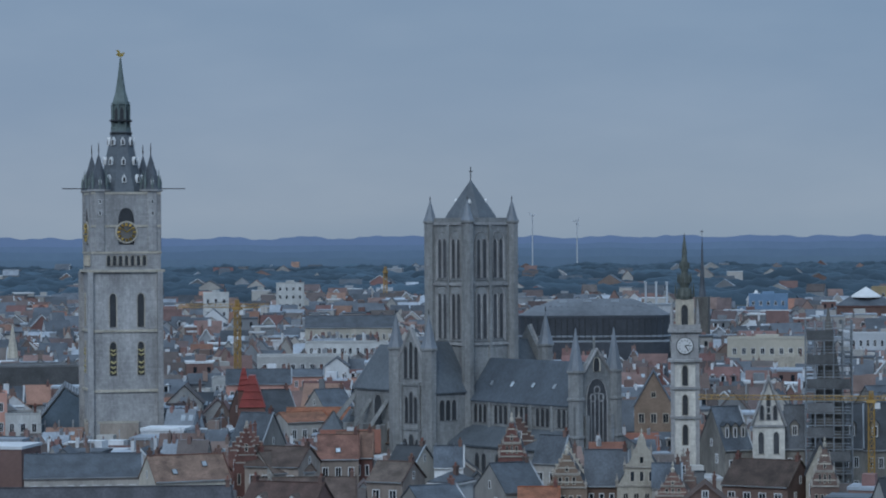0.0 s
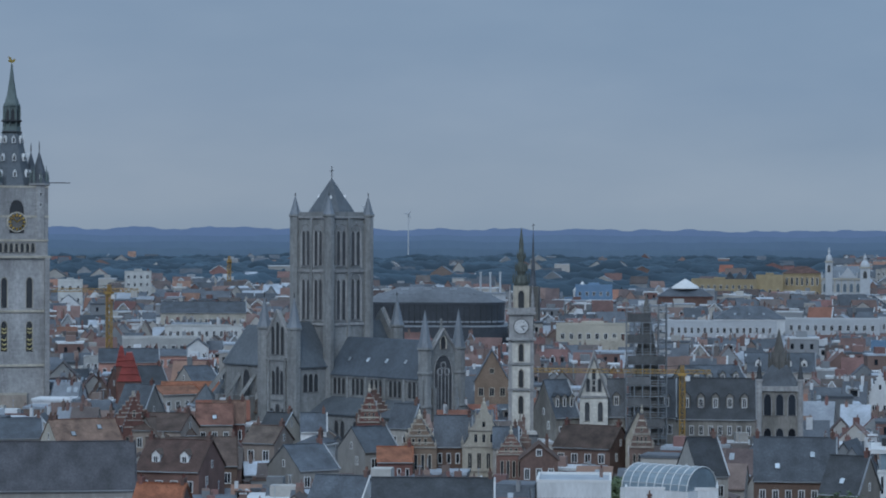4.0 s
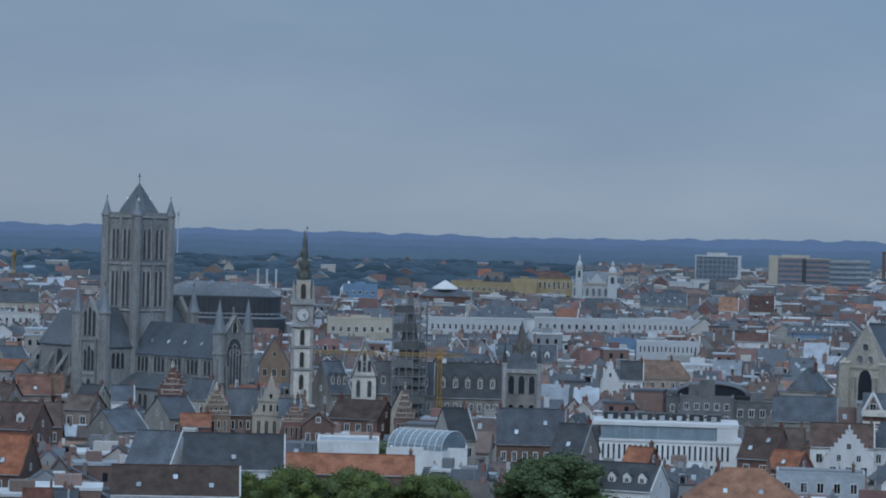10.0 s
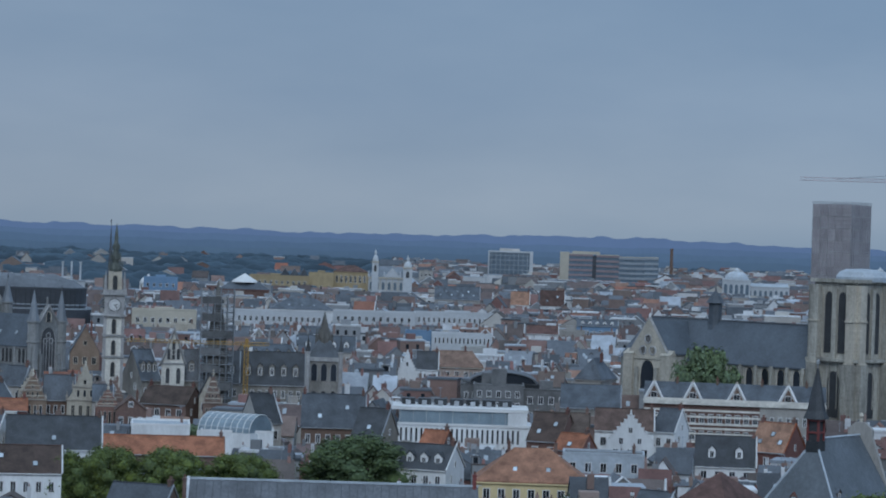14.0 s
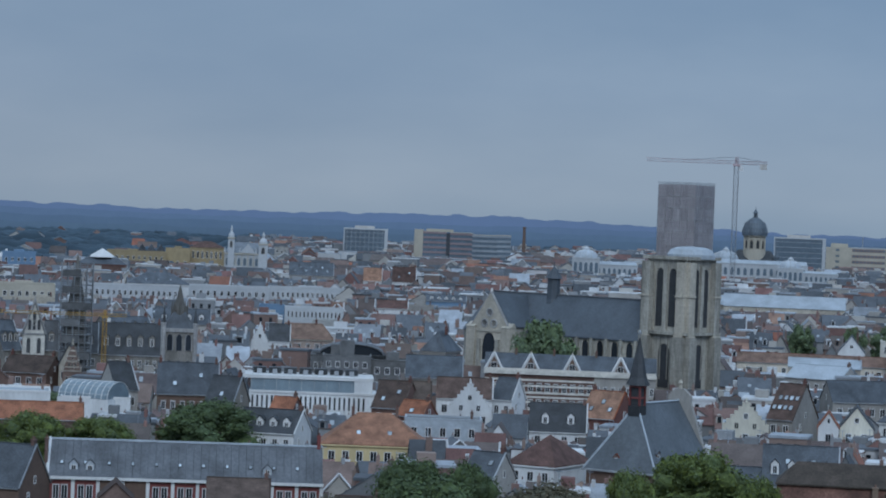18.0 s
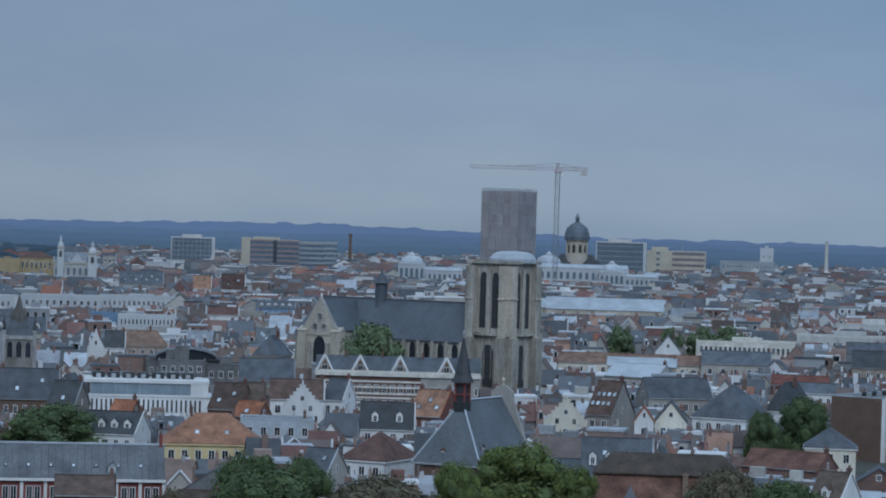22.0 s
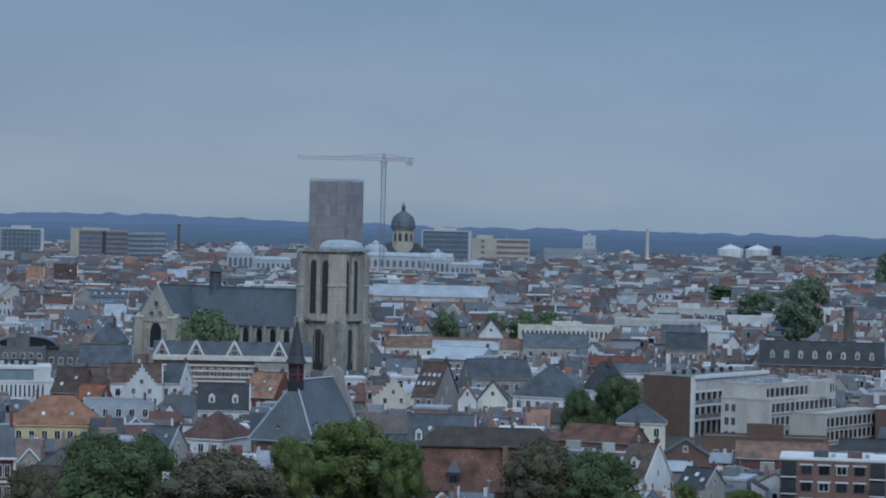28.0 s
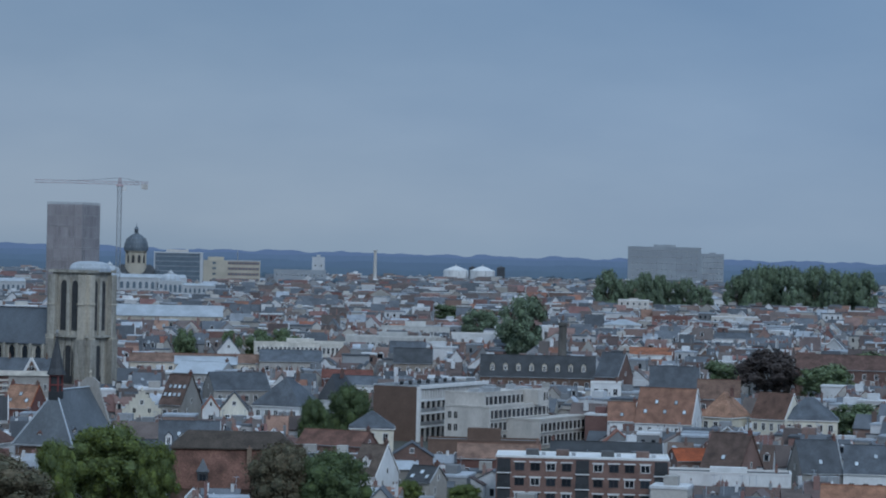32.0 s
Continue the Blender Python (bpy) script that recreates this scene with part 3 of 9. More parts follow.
        if hr > he + 1:
            part("roof_cabin", Geo().box(-w * 0.15, d * 0.3, he + 0.06, w * 0.15, d * 0.6, hr), wall, ob)
    else:
        part("wall", Geo().slab([(0, -2), (d, -2), (d, hr), (0, he)], -w / 2, w / 2, "x"), wall, ob)
        part("roof", Geo().slab([(-o, he), (d, hr + 0.02), (d, hr + t), (-o, he + t)], -w / 2 - 0.1, w / 2 + 0.1, "x"), cover, ob)
    zl = he * 0.12 if zlow is None else zlow
    if rows:
        windows(ob, w * 0.94, zl, he - 0.35, cols, rows, frame_mat, -0.05 if roof == "step" else 0.0, 0.0, ww, wh, arch=win_arch, glass_mat=glass_mat)
        if sides:
            for sd in (-1, 1):
                step, rise = d * 0.9 / side_cols, (he - 0.35 - zl) / rows
                me = window_mesh(ww or min(1.2, step * 0.45), wh or min(1.9, rise * 0.58), frame_mat or trim_white, glass_mat or glass, win_arch)
                for r in range(rows):
                    for c in range(side_cols):
                        part("window", me, None, ob, at=pose(sd * w / 2, d * 0.05 + step * (c + 0.5), zl + rise * (r + 0.2), 0, 0, 90 * sd))
    if turn and roof == "eave" and hr - he > 2.2:
        part("window", window_mesh(0.8, 1.3, frame_mat or trim_white, glass), None, ob, at=pose(math.copysign(w / 2, -turn), d / 2, he + 0.1, 0, 0, math.copysign(90, -turn)))
        part("window", window_mesh(1.0, 1.6, frame_mat or trim_white, glass), None, ob, at=pose(math.copysign(w / 2, -turn), d * 0.3, he - 2.6, 0, 0, math.copysign(90, -turn)))
    for k in range(chim):
        cx = (-w / 2 + 0.5) if k % 2 else (w / 2 - 0.5)
        top = hr + 1.0
        if roof == "eave":
            chimney(ob, cx, d / 2 + 0.3, hr - 0.9, top)
        elif roof == "hip":
            chimney(ob, cx * 0.45, d / 2, hr - 1.2, top)
        elif roof == "flat":
            chimney(ob, cx * 0.8, d * 0.7, he, he + 1.5)
        else:
            chimney(ob, cx * 0.5, d * 0.6 + k, (he + hr) / 2 - 0.4, top)
    return ob


# ---- ground and distance ----
gg = Geo()
NR, NA = 40, 72
rad = [0.0] + [60 * (4700 / 60) ** (i / (NR - 1)) for i in range(NR)]
for r in rad[1:]:
    for k in range(NA):
        a = 2 * math.pi * k / NA
        gg.v.append((r * math.cos(a), r * math.sin(a), ground_z(r, 0)))
gg.v.append((0, 0, ground_z(0, 0)))
for i in range(NR - 1):
    for k in range(NA):
        gg.f.append((i * NA + k, (i + 1) * NA + k, (i + 1) * NA + (k + 1) % NA, i * NA + (k + 1) % NA))
for k in range(NA):
    gg.f.append((NR * NA, k, (k + 1) % NA))
tagged(new("ground", gg.mesh("ground", earth)), "dark streets and yards between the houses of the old town", "ground", kind="structure")

bd = Geo()
NB = 1100
for j, (r, lift) in enumerate(((4100, -30), (4120, 0), (4180, -14))):
    for k in range(NB + 1):
        a = radians(60 + 75 * k / NB)
        x, y = r * math.cos(a), r * math.sin(a)
        q = k * 260 / NB
        f = k / NB
        h = 55.5 + 9 * math.exp(-((f - 0.62) / 0.05) ** 2) + 5.5 / (1 + math.exp(-40 * (f - 0.74))) + 3.0 * noise.noise((q * 0.05, 3.0, 0)) + 1.6 * math.tanh(6 * noise.noise((q * 0.37, 5.0, 0))) + 1.0 * math.tanh(6 * noise.noise((q * 0.9, 7.0, 0))) + 0.7 * abs(noise.noise((q * 2.6, 1.0, 0)))
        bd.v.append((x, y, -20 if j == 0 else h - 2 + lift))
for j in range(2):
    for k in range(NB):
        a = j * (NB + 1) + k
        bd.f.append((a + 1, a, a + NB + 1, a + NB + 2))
tagged(new("backdrop", bd.mesh("backdrop", haze)), "wooded ridge along the horizon, blue haze painted as glow", "hills", kind="structure")


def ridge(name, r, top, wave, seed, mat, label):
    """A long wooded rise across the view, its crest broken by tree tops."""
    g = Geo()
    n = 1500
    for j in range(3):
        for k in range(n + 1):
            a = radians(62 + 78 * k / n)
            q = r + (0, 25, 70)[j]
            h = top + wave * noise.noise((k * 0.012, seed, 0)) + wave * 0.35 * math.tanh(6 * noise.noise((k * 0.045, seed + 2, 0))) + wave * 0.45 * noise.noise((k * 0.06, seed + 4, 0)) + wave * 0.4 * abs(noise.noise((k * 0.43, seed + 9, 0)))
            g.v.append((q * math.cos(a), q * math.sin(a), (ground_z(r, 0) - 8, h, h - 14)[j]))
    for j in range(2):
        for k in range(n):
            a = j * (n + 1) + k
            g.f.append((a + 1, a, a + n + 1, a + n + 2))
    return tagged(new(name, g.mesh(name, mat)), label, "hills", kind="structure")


# emission stands in for haze: each nearer rise glows a darker blue
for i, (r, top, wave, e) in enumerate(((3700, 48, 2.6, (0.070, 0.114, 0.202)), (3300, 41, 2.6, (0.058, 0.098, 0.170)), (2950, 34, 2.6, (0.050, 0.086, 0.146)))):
    ridge("backdrop", r, top, wave, 3.0 + 7 * i, material("haze_glow_wood", (0.02, 0.03, 0.03), 1.0, vary=0.0, stain=0.3, scale=0.01, bump=0.0, emit=e), "wooded rise, blue haze painted as glow")

# ---- landmarks ----
def lancets(ob, mat, xs, y, z0, z1, w, side=0.0, glass_mat=None, name="lancet_window", cx=0.0, cy=0.0):
    me = window_mesh(w, z1 - z0, mat, glass_mat or dark, True)
    for x in xs:
        part(name, me, None, ob, at=pose(cx, cy, 0, 0, 0, side) @ pose(x, y, z0))


def turret(ob, x, y, r, z0, z1, z2, mat, cap, n=8, name="turret", finial=1.0):
    t = part(name, Geo().spin(x, y, [(r, z0), (r, z1 - 0.5), (r * 1.18, z1 - 0.4), (r * 1.18, z1)], n, math.pi / n), mat, ob)
    part("spire", Geo().spin(x, y, [(r * 1.15, z1), (r * 0.85, z1 + (z2 - z1) * 0.2), (0.05, z2)], n, math.pi / n), cap, t)
    if finial:
        part("finial", Geo().spin(x, y, [(0.05, z2 - 0.1), (0.14, z2 + finial * 0.3), (0.04, z2 + finial)], 6), steel, t)
    return t


def ring(half, z0, z1, out=0.25):
    """A string course round a square tower."""
    a, b = half, half + out
    return Geo().box(-b, -b, z0, b, -a, z1).box(-b, a, z0, b, b, z1).box(-b, -a, z0, -a, a, z1).box(a, -a, z0, b, a, z1)


def belfry():
    ob = thing("belfry", -410.9, 557.9, 48.3, "tall grey stone belfry with slate spire, corner turrets and gilded clock", "bell tower")
    keep_clear(-411.5, 557.5, 48.3, 17, 9, 18)
    h = 7.0
    part("shaft", Geo().box(-h, -h, -2, h, h, 39.2), stone, ob)
    part("upper_stage", Geo().box(-h + 0.1, -h + 0.1, 39.2, h - 0.1, h - 0.1, 54.6), stone, ob)
    for z, o in ((14.6, 0.35), (26.6, 0.3), (38.6, 0.6), (42.3, 0.35), (47.6, 0.35), (54.2, 0.3)):
        part("string_course", ring(h, z, z + 0.5, o) if z < 40 else ring(h - 0.3, z, z + 0.45, o), pale_stone, ob)
    for sx in (-1, 1):
        for sy in (-1, 1):
            part("buttress", Geo().box(sx * h - 0.9, sy * h - 0.9, -2, sx * h + 0.16, sy * h + 0.16, 38.6), stone, ob)
            x, y = sx * (h - 1.75), sy * (h - 1.75)
            t = turret(ob, x, y, 2.05, 42.8, 55.2, 62.4, stone, slate, name="corner_turret", finial=2.2)
            for k in range(8):
                a = math.pi / 4 * k
                part("pinnacle", Geo().spin(x + 1.95 * math.cos(a), y + 1.95 * math.sin(a), [(0.28, 55.2), (0.28, 56.6), (0.02, 59.2 if k % 2 else 58.0)], 5), copper, t)
            for zz in (50.0, 52.3, 56.2):
                part("slit_window", window_mesh(0.6, 0.9, trim_white, dark), None, t, at=pose(x, y, 0, 0, 0, 0) @ pose(0, -1.92, zz))
    for side in (0, 90, -90):
        lancets(ob, pale_stone, (-2.8, 2.8), -h, 27.6, 34.3, 1.3, side)
        lancets(ob, pale_stone, (-2.8, 2.8), -h, 18.0, 24.6, 1.3, side, name="shuttered_window")
        for u in (-2.8, 2.8):
            for zz in (18.3, 19.3, 20.3, 21.9, 22.7):
                part("gilt_shutter", Geo().bar((u - 0.5, -h - 0.16, zz + 0.45), (u, -h - 0.16, zz), 0.13).bar((u, -h - 0.16, zz), (u + 0.5, -h - 0.16, zz + 0.45), 0.13), pale_shutter, ob, at=pose(0, 0, 0, 0, 0, side))
        lancets(ob, pale_stone, [-3.6 + 1.2 * k for k in range(7)], -h + 0.0, 39.9, 41.9, 0.7, side, name="gallery_arch")
        lancets(ob, stone, (0,), -h + 0.08, 44.2, 51.4, 3.2, side, name="great_window")
        d = part("clock_dial", Geo().spin(0, 0, [(1.95, -0.1), (1.95, 0.12), (1.75, 0.14)], 28), dark_stone, ob, at=pose(0, 0, 0, 0, 0, side) @ pose(0, -h - 0.05, 46.6, 90, 0, 0))
        for k in range(12):
            a = math.pi / 6 * k
            part("gilt_numeral", Geo().bar((1.3 * math.cos(a), 1.3 * math.sin(a), 0.17), (1.85 * math.cos(a), 1.85 * math.sin(a), 0.17), 0.17), gold, d)
        part("dial_surround", Geo().spin(0, 0, [(2.25, -0.1), (2.25, 0.1), (1.95, 0.12)], 28), pale_stone, d)
        for a in (0.6, 2.4):
            part("clock_pointer", Geo().bar((0, 0, 0.15), (1.2 * math.cos(a), 1.2 * math.sin(a), 0.15), 0.09), gold, d)
    s = part("spire", Geo().spin(0, 0, [(5.2, 54.6), (4.1, 57.5), (3.1, 62.0), (2.2, 66.2), (2.15, 67.0)], 8, math.pi / 8), church_slate, ob)
    for row, (z, r) in enumerate(((56.6, 4.1), (60.2, 3.35), (64.2, 2.5))):
        for k in range(8):
            at = pose(0, 0, 0, 0, 0, 45 * k) @ pose(0, -r - 0.25, z)
            part("lucarne", Geo().slab([(-0.42, 0), (0.42, 0), (0.42, 1.0), (0, 1.7), (-0.42, 1.0)], 0, 0.9), trim_white, s, at=at)
            # dark slab on the solid lucarne stands in for a shaded opening
            part("lucarne_opening", Geo().slab([(-0.22, 0.15), (0.22, 0.15), (0.22, 0.9), (0, 1.25), (-0.22, 0.9)], -0.03, 0.02), dark, s, at=at)
    l = part("lantern", Geo().spin(0, 0, [(2.1, 67.0), (2.1, 67.8), (1.55, 67.9), (1.55, 72.4), (1.9, 72.5), (1.9, 73.0)], 8, math.pi / 8), copper, ob)
    for k in range(8):
        a = math.pi / 4 * (k + 0.5)
        part("lantern_column", Geo().spin(1.85 * math.cos(a), 1.85 * math.sin(a), [(0.16, 67.8), (0.16, 72.5)], 6), copper, l)
        # no hole here: a dark slab paints the lantern's inner shade
        part("lantern_opening", Geo().slab([(-0.35, 68.6), (0.35, 68.6), (0.35, 71.3), (0, 72.0), (-0.35, 71.3)], -0.03, 0.03), dark, l, at=pose(0, 0, 0, 0, 0, 45 * k) @ pose(0, -1.48, 0))
    for z in (64.9, 66.4, 69.0):
        part("railing", Geo().spin(0, 0, [(2.25, z), (2.35, z + 0.1), (2.35, z + 0.4), (2.1, z + 0.4)], 8, math.pi / 8), steel, l)
    part("top_spire", Geo().spin(0, 0, [(1.7, 73.0), (1.1, 75.0), (0.55, 78.5), (0.15, 82.0)], 8, math.pi / 8), copper, ob)
    v = Geo().slab([(-0.9, 82.6), (-0.3, 82.2), (0.5, 82.3), (0.9, 83.0), (0.5, 83.1), (0.1, 82.8), (-0.3, 83.5), (-0.9, 83.6), (-0.5, 83.0)], -0.1, 0.1)
    part("weather_vane", v.spin(0, 0, [(0.08, 81.8), (0.08, 82.6)], 5), gold, ob)
    part("flag_arm", Geo().bar((-12.3, -3, 55.4), (12.6, -3, 55.4), 0.07), steel, ob)
    return ob


def big_church():
    """The grey church with the crossing tower; local +x runs down the nave, -y out of the near transept."""
    ob = thing("church", -323.1, 552.4, 32.8 - 50, "blue-grey stone gothic church with square crossing tower and slate roofs", "church")
    for a in ((-323.1, 552.4, -17.2, 70, 12, 16), (-326, 545, -17.2, 14, 20, 12)):
        keep_clear(*a)
    h = 5.2
    part("tower", Geo().box(-h, -h, -2, h, h, 48.6), blue_stone, ob)
    for z in (26.4, 37.2, 48.2):
        part("string_course", ring(h, z, z + 0.5, 0.3), stone, ob)
    part("parapet", ring(h - 0.5, 48.7, 49.5, 0.6), blue_stone, ob)
    for side in (0, 90, 180, 270):
        for z0, z1 in ((38.6, 46.2), (27.6, 36.3)):
            for c in (-1.95, 1.95):
                at = pose(0, 0, 0, 0, 0, side) @ pose(c, -h - 0.02, z0 - 0.4)
                part("blind_arch", window_mesh(3.0, z1 - z0 + 1.1, stone, blue_stone, True), None, ob, at=at)
                lancets(ob, stone, (c - 0.72, c + 0.72), -h - 0.06, z0, z1 - 0.6, 0.8, side, name="belfry_opening", glass_mat=opening_shade)
        at = pose(0, 0, 0, 0, 0, side)
        part("pilaster", Geo().box(-0.35, -h - 0.35, 24, 0.35, -h, 48.2), blue_stone, ob, at=at)
    for sx in (-1, 1):
        for sy in (-1, 1):
            turret(ob, sx * (h + 0.1), sy * (h + 0.1), 1.15, -2, 49.0, 52.8, blue_stone, spire_lead, name="corner_turret", finial=0.7)
    part("tower_roof", Geo().spin(0, 0, [(5.3, 48.8), (4.7, 50.0), (0.1, 56.4)], 8, math.pi / 8), church_slate, ob)
    for k in range(4):
        part("lucarne", Geo().slab([(-0.3, 0), (0.3, 0), (0.3, 0.6), (0, 1.0), (-0.3, 0.6)], 0, 0.8), trim_white, ob, at=pose(0, 0, 0, 0, 0, 45 + 90 * k) @ pose(0, -2.9, 52.0))
    part("finial", Geo().bar((0, 0, 56.2), (0, 0, 58.9), 0.09).bar((-0.45, 0, 58.0), (0.45, 0, 58.0), 0.07), steel, ob)

    def limb(name, side, a, b, half, he, hr, aisle=0.0):
        """A roofed arm of the church from a to b along local +x, then turned by side."""
        at = pose(0, 0, 0, 0, 0, side)
        part(name + "_wall", Geo().slab([(-half, -2), (half, -2), (half, he), (0, hr - 0.3), (-half, he)], a, b, "x"), blue_stone, ob, at=at)
        s = (hr - he) / half
        part(name + "_roof", Geo().slab([(0, hr - 0.2), (half + 0.4, he - 0.4 * s), (half + 0.4, he - 0.4 * s + 0.25), (0, hr + 0.1), (-half - 0.4, he - 0.4 * s + 0.25), (-half - 0.4, he - 0.4 * s)], a, b + 0.1, "x"), nave_slate if name == "nave" else church_slate, ob, at=at)
        part("cornice", Geo().box(a, -half - 0.25, he - 0.9, b, -half, he - 0.5), blue_stone, ob, at=at)
        if aisle:
            for sd in (-1, 1):
                o = [(sd * half, -2), (sd * (half + aisle), -2), (sd * (half + aisle), 9.2), (sd * half, 12.0)]
                part("aisle", Geo().slab(o if sd > 0 else o[::-1], a, b, "x"), blue_stone, ob, at=at)
                o = [(sd * half, 12.0), (sd * (half + aisle + 0.4), 8.9), (sd * (half + aisle + 0.4), 9.2), (sd * half, 12.3)]
                part("aisle_roof", Geo().slab(o if sd > 0 else o[::-1], a, b, "x"), church_slate, ob, at=at)
        return at

    limb("nave", 0, h, 32.5, 5.3, 17.0, 24.0, 4.8)
    limb("choir", 180, h, 27, 5.3, 18.0, 25.6, 0)
    limb("transept", -90, h, 13.5, 5.6, 18.6, 27.0)
    limb("south_transept", 90, h, 13.5, 5.6, 18.6, 27.0)
    for k in range(5):
        x = h + 3.4 + 5.6 * k
        lancets(ob, blue_stone, (x - 1.3, x, x + 1.3), -5.3, 12.8, 16.0, 0.75, name="clerestory_window")
        part("pier", Geo().box(x + 2.5, -5.7, 8, x + 3.1, -5.3, 16.6), blue_stone, ob)
        lancets(ob, blue_stone, (x - 0.9, x + 0.9), -10.1, 4.0, 7.8, 1.1, name="aisle_window")
        skylight(ob, x + 1, -3.3, 19.75, 53)
    # west front
    part("west_gable", Geo().slab([(-5.0, -2), (5.0, -2), (5.0, 20.0), (0, 26.4), (-5.0, 20.0)], 32.5, 33.6, "x"), blue_stone, ob)
    for sy in (-1, 1):
        turret(ob, 33.2, sy * 4.5, 1.4, -2, 22.8, 30.2, blue_stone, spire_lead, name="west_turret")
        for zz in (11.0, 17.5):
            part("turret_band", Geo().spin(33.2, sy * 4.5, [(1.4, zz), (1.62, zz + 0.15), (1.62, zz + 0.5), (1.4, zz + 0.6)], 8, math.pi / 8), blue_stone, ob)
    at = pose(33.6, 0, 0, 0, 0, 90)
    w = part("great_west_window", window_mesh(4.6, 13.6, stone, opening_shade, True), None, ob, at=at @ pose(0, 0, 7.6))
    for k in (-1.4, -0.5, 0.5, 1.4):
        part("mullion", Geo().box(k - 0.09, -0.14, 0.2, k + 0.09, -0.02, 11.0), stone, w)
    for k, zz in ((-0.95, 10.4), (0.95, 10.4), (0.0, 11.7)):
        part("tracery_ring", Geo().spin(0, 0, [(0.75, -0.02), (0.75, 0.12), (0.55, 0.12), (0.55, -0.02)], 14), stone, w, at=pose(k, -0.03, zz, 90, 0, 0))
    for sy in (-1, 1):
        part("front_buttress", Geo().box(33.5, sy * 2.9 - 0.4, -2, 34.5, sy * 2.9 + 0.4, 15.0), blue_stone, ob)
        part("gable_edge", Geo().bar((33.7, sy * 5.0, 20.0), (33.7, 0, 26.5), 0.2), stone, ob)
    part("gable_niche", window_mesh(1.3, 2.4, pale_stone, dark, True), None, ob, at=at @ pose(0, 0, 22.5))
    part("gable_cross", Geo().bar((33.0, 0, 26.2), (33.0, 0, 28.4), 0.2), blue_stone, ob)
    # near transept front
    for sgn, side in ((-1, 0), (1, 180)):
        at = pose(0, 0, 0, 0, 0, side)
        part("transept_gable", Geo().slab([(-5.4, -2), (5.4, -2), (5.4, 21.5), (0, 29.6), (-5.4, 21.5)], -14.3, -13.5), blue_stone, ob, at=at)
        for sx in (-1, 1):
            t = turret(ob, sx * 4.7, sgn * 13.9, 1.4, -2, 26.2, 32.2, blue_stone, spire_lead, name="transept_turret")
        for z0, z1, xs, w in ((20.6, 27.2, (-1.5, 0, 1.5), 0.95), (12.6, 18.2, (-1.3, 0, 1.3), 0.95), (4.0, 10.6, (-1.8, 0, 1.8), 1.3)):
            for x in xs:
                dz = 0.9 if x == 0 else 0.0
                lancets(ob, blue_stone, (x,), -14.3, z0, z1 - 0.9 + dz, w, side)
        for sx in (-1, 1):
            part("gable_edge", Geo().bar((sx * 5.4, -14.4, 21.5), (0, -14.4, 29.7), 0.18), stone, ob, at=at)
            part("front_pier", Geo().box(sx * 2.6 - 0.3, -14.7, -2, sx * 2.6 + 0.3, -14.3, 20.0), blue_stone, ob, at=at)
        for z in (11.4, 19.4):
            part("string_course", Geo().box(-5.4, -14.55, z, 5.4, -14.3, z + 0.4), blue_stone, ob, at=at)
    lancets(ob, blue_stone, (-1.4, 0, 1.4), -5.6, 13.2, 16.8, 1.0, 90, cx=0, cy=-10.3)
    lancets(ob, blue_stone, (0,), -5.6, 6.0, 8.0, 1.1, 90, cx=0, cy=-10.3)
    # choir end with its ring of chapels
    part("apse", Geo().spin(-27, 0, [(5.3, -2), (5.3, 18.0)], 10), blue_stone, ob)
    part("apse_roof", Geo().spin(-27, 0, [(5.8, 17.6), (0.2, 25.6)], 10), church_slate, ob)
    for k in range(5):
        a = math.pi / 2 + math.pi * (k + 0.5) / 5
        x, y = -27 + 9.5 * math.cos(a), 9.5 * math.sin(a)
        c = part("chapel", Geo().spin(x, y, [(3.0, -2), (3.0, 9.0)], 8), blue_stone, ob)
        part("chapel_roof", Geo().spin(x, y, [(3.3, 8.8), (0.1, 13.0)], 8), brown_tile if k % 2 else church_slate, c)
        part("flying_buttress", Geo().bar((x, y, 11.0), (-27 + 5.0 * math.cos(a), 5.0 * math.sin(a), 16.5), 0.35), blue_stone, ob)
    for k in range(4):
        x = -8.5 - 5.0 * k
        for sy in (-1, 1):
            part("flying_buttress", Geo().bar((x, sy * 10.5, 9.5), (x, sy * 5.2, 15.5), 0.35), blue_stone, ob)
            part("buttress_pier", Geo().box(x - 0.5, sy * 10.5 - 0.9, -2, x + 0.5, sy * 10.5 + 0.9, 11.5), blue_stone, ob)
        lancets(ob, blue_stone, (x + 2.4,), -5.3, 10.5, 16.5, 2.2, name="choir_window")
    part("choir_aisle", Geo().box(-27, -9.6, -2, -h, -5.3, 8.0), blue_stone, ob)
    part("choir_aisle_roof", Geo().slab([(-10.0, 7.9), (-5.3, 10.4), (-5.3, 10.7), (-10.0, 8.2)], -27, -h, "x"), brown_tile, ob)
    return ob


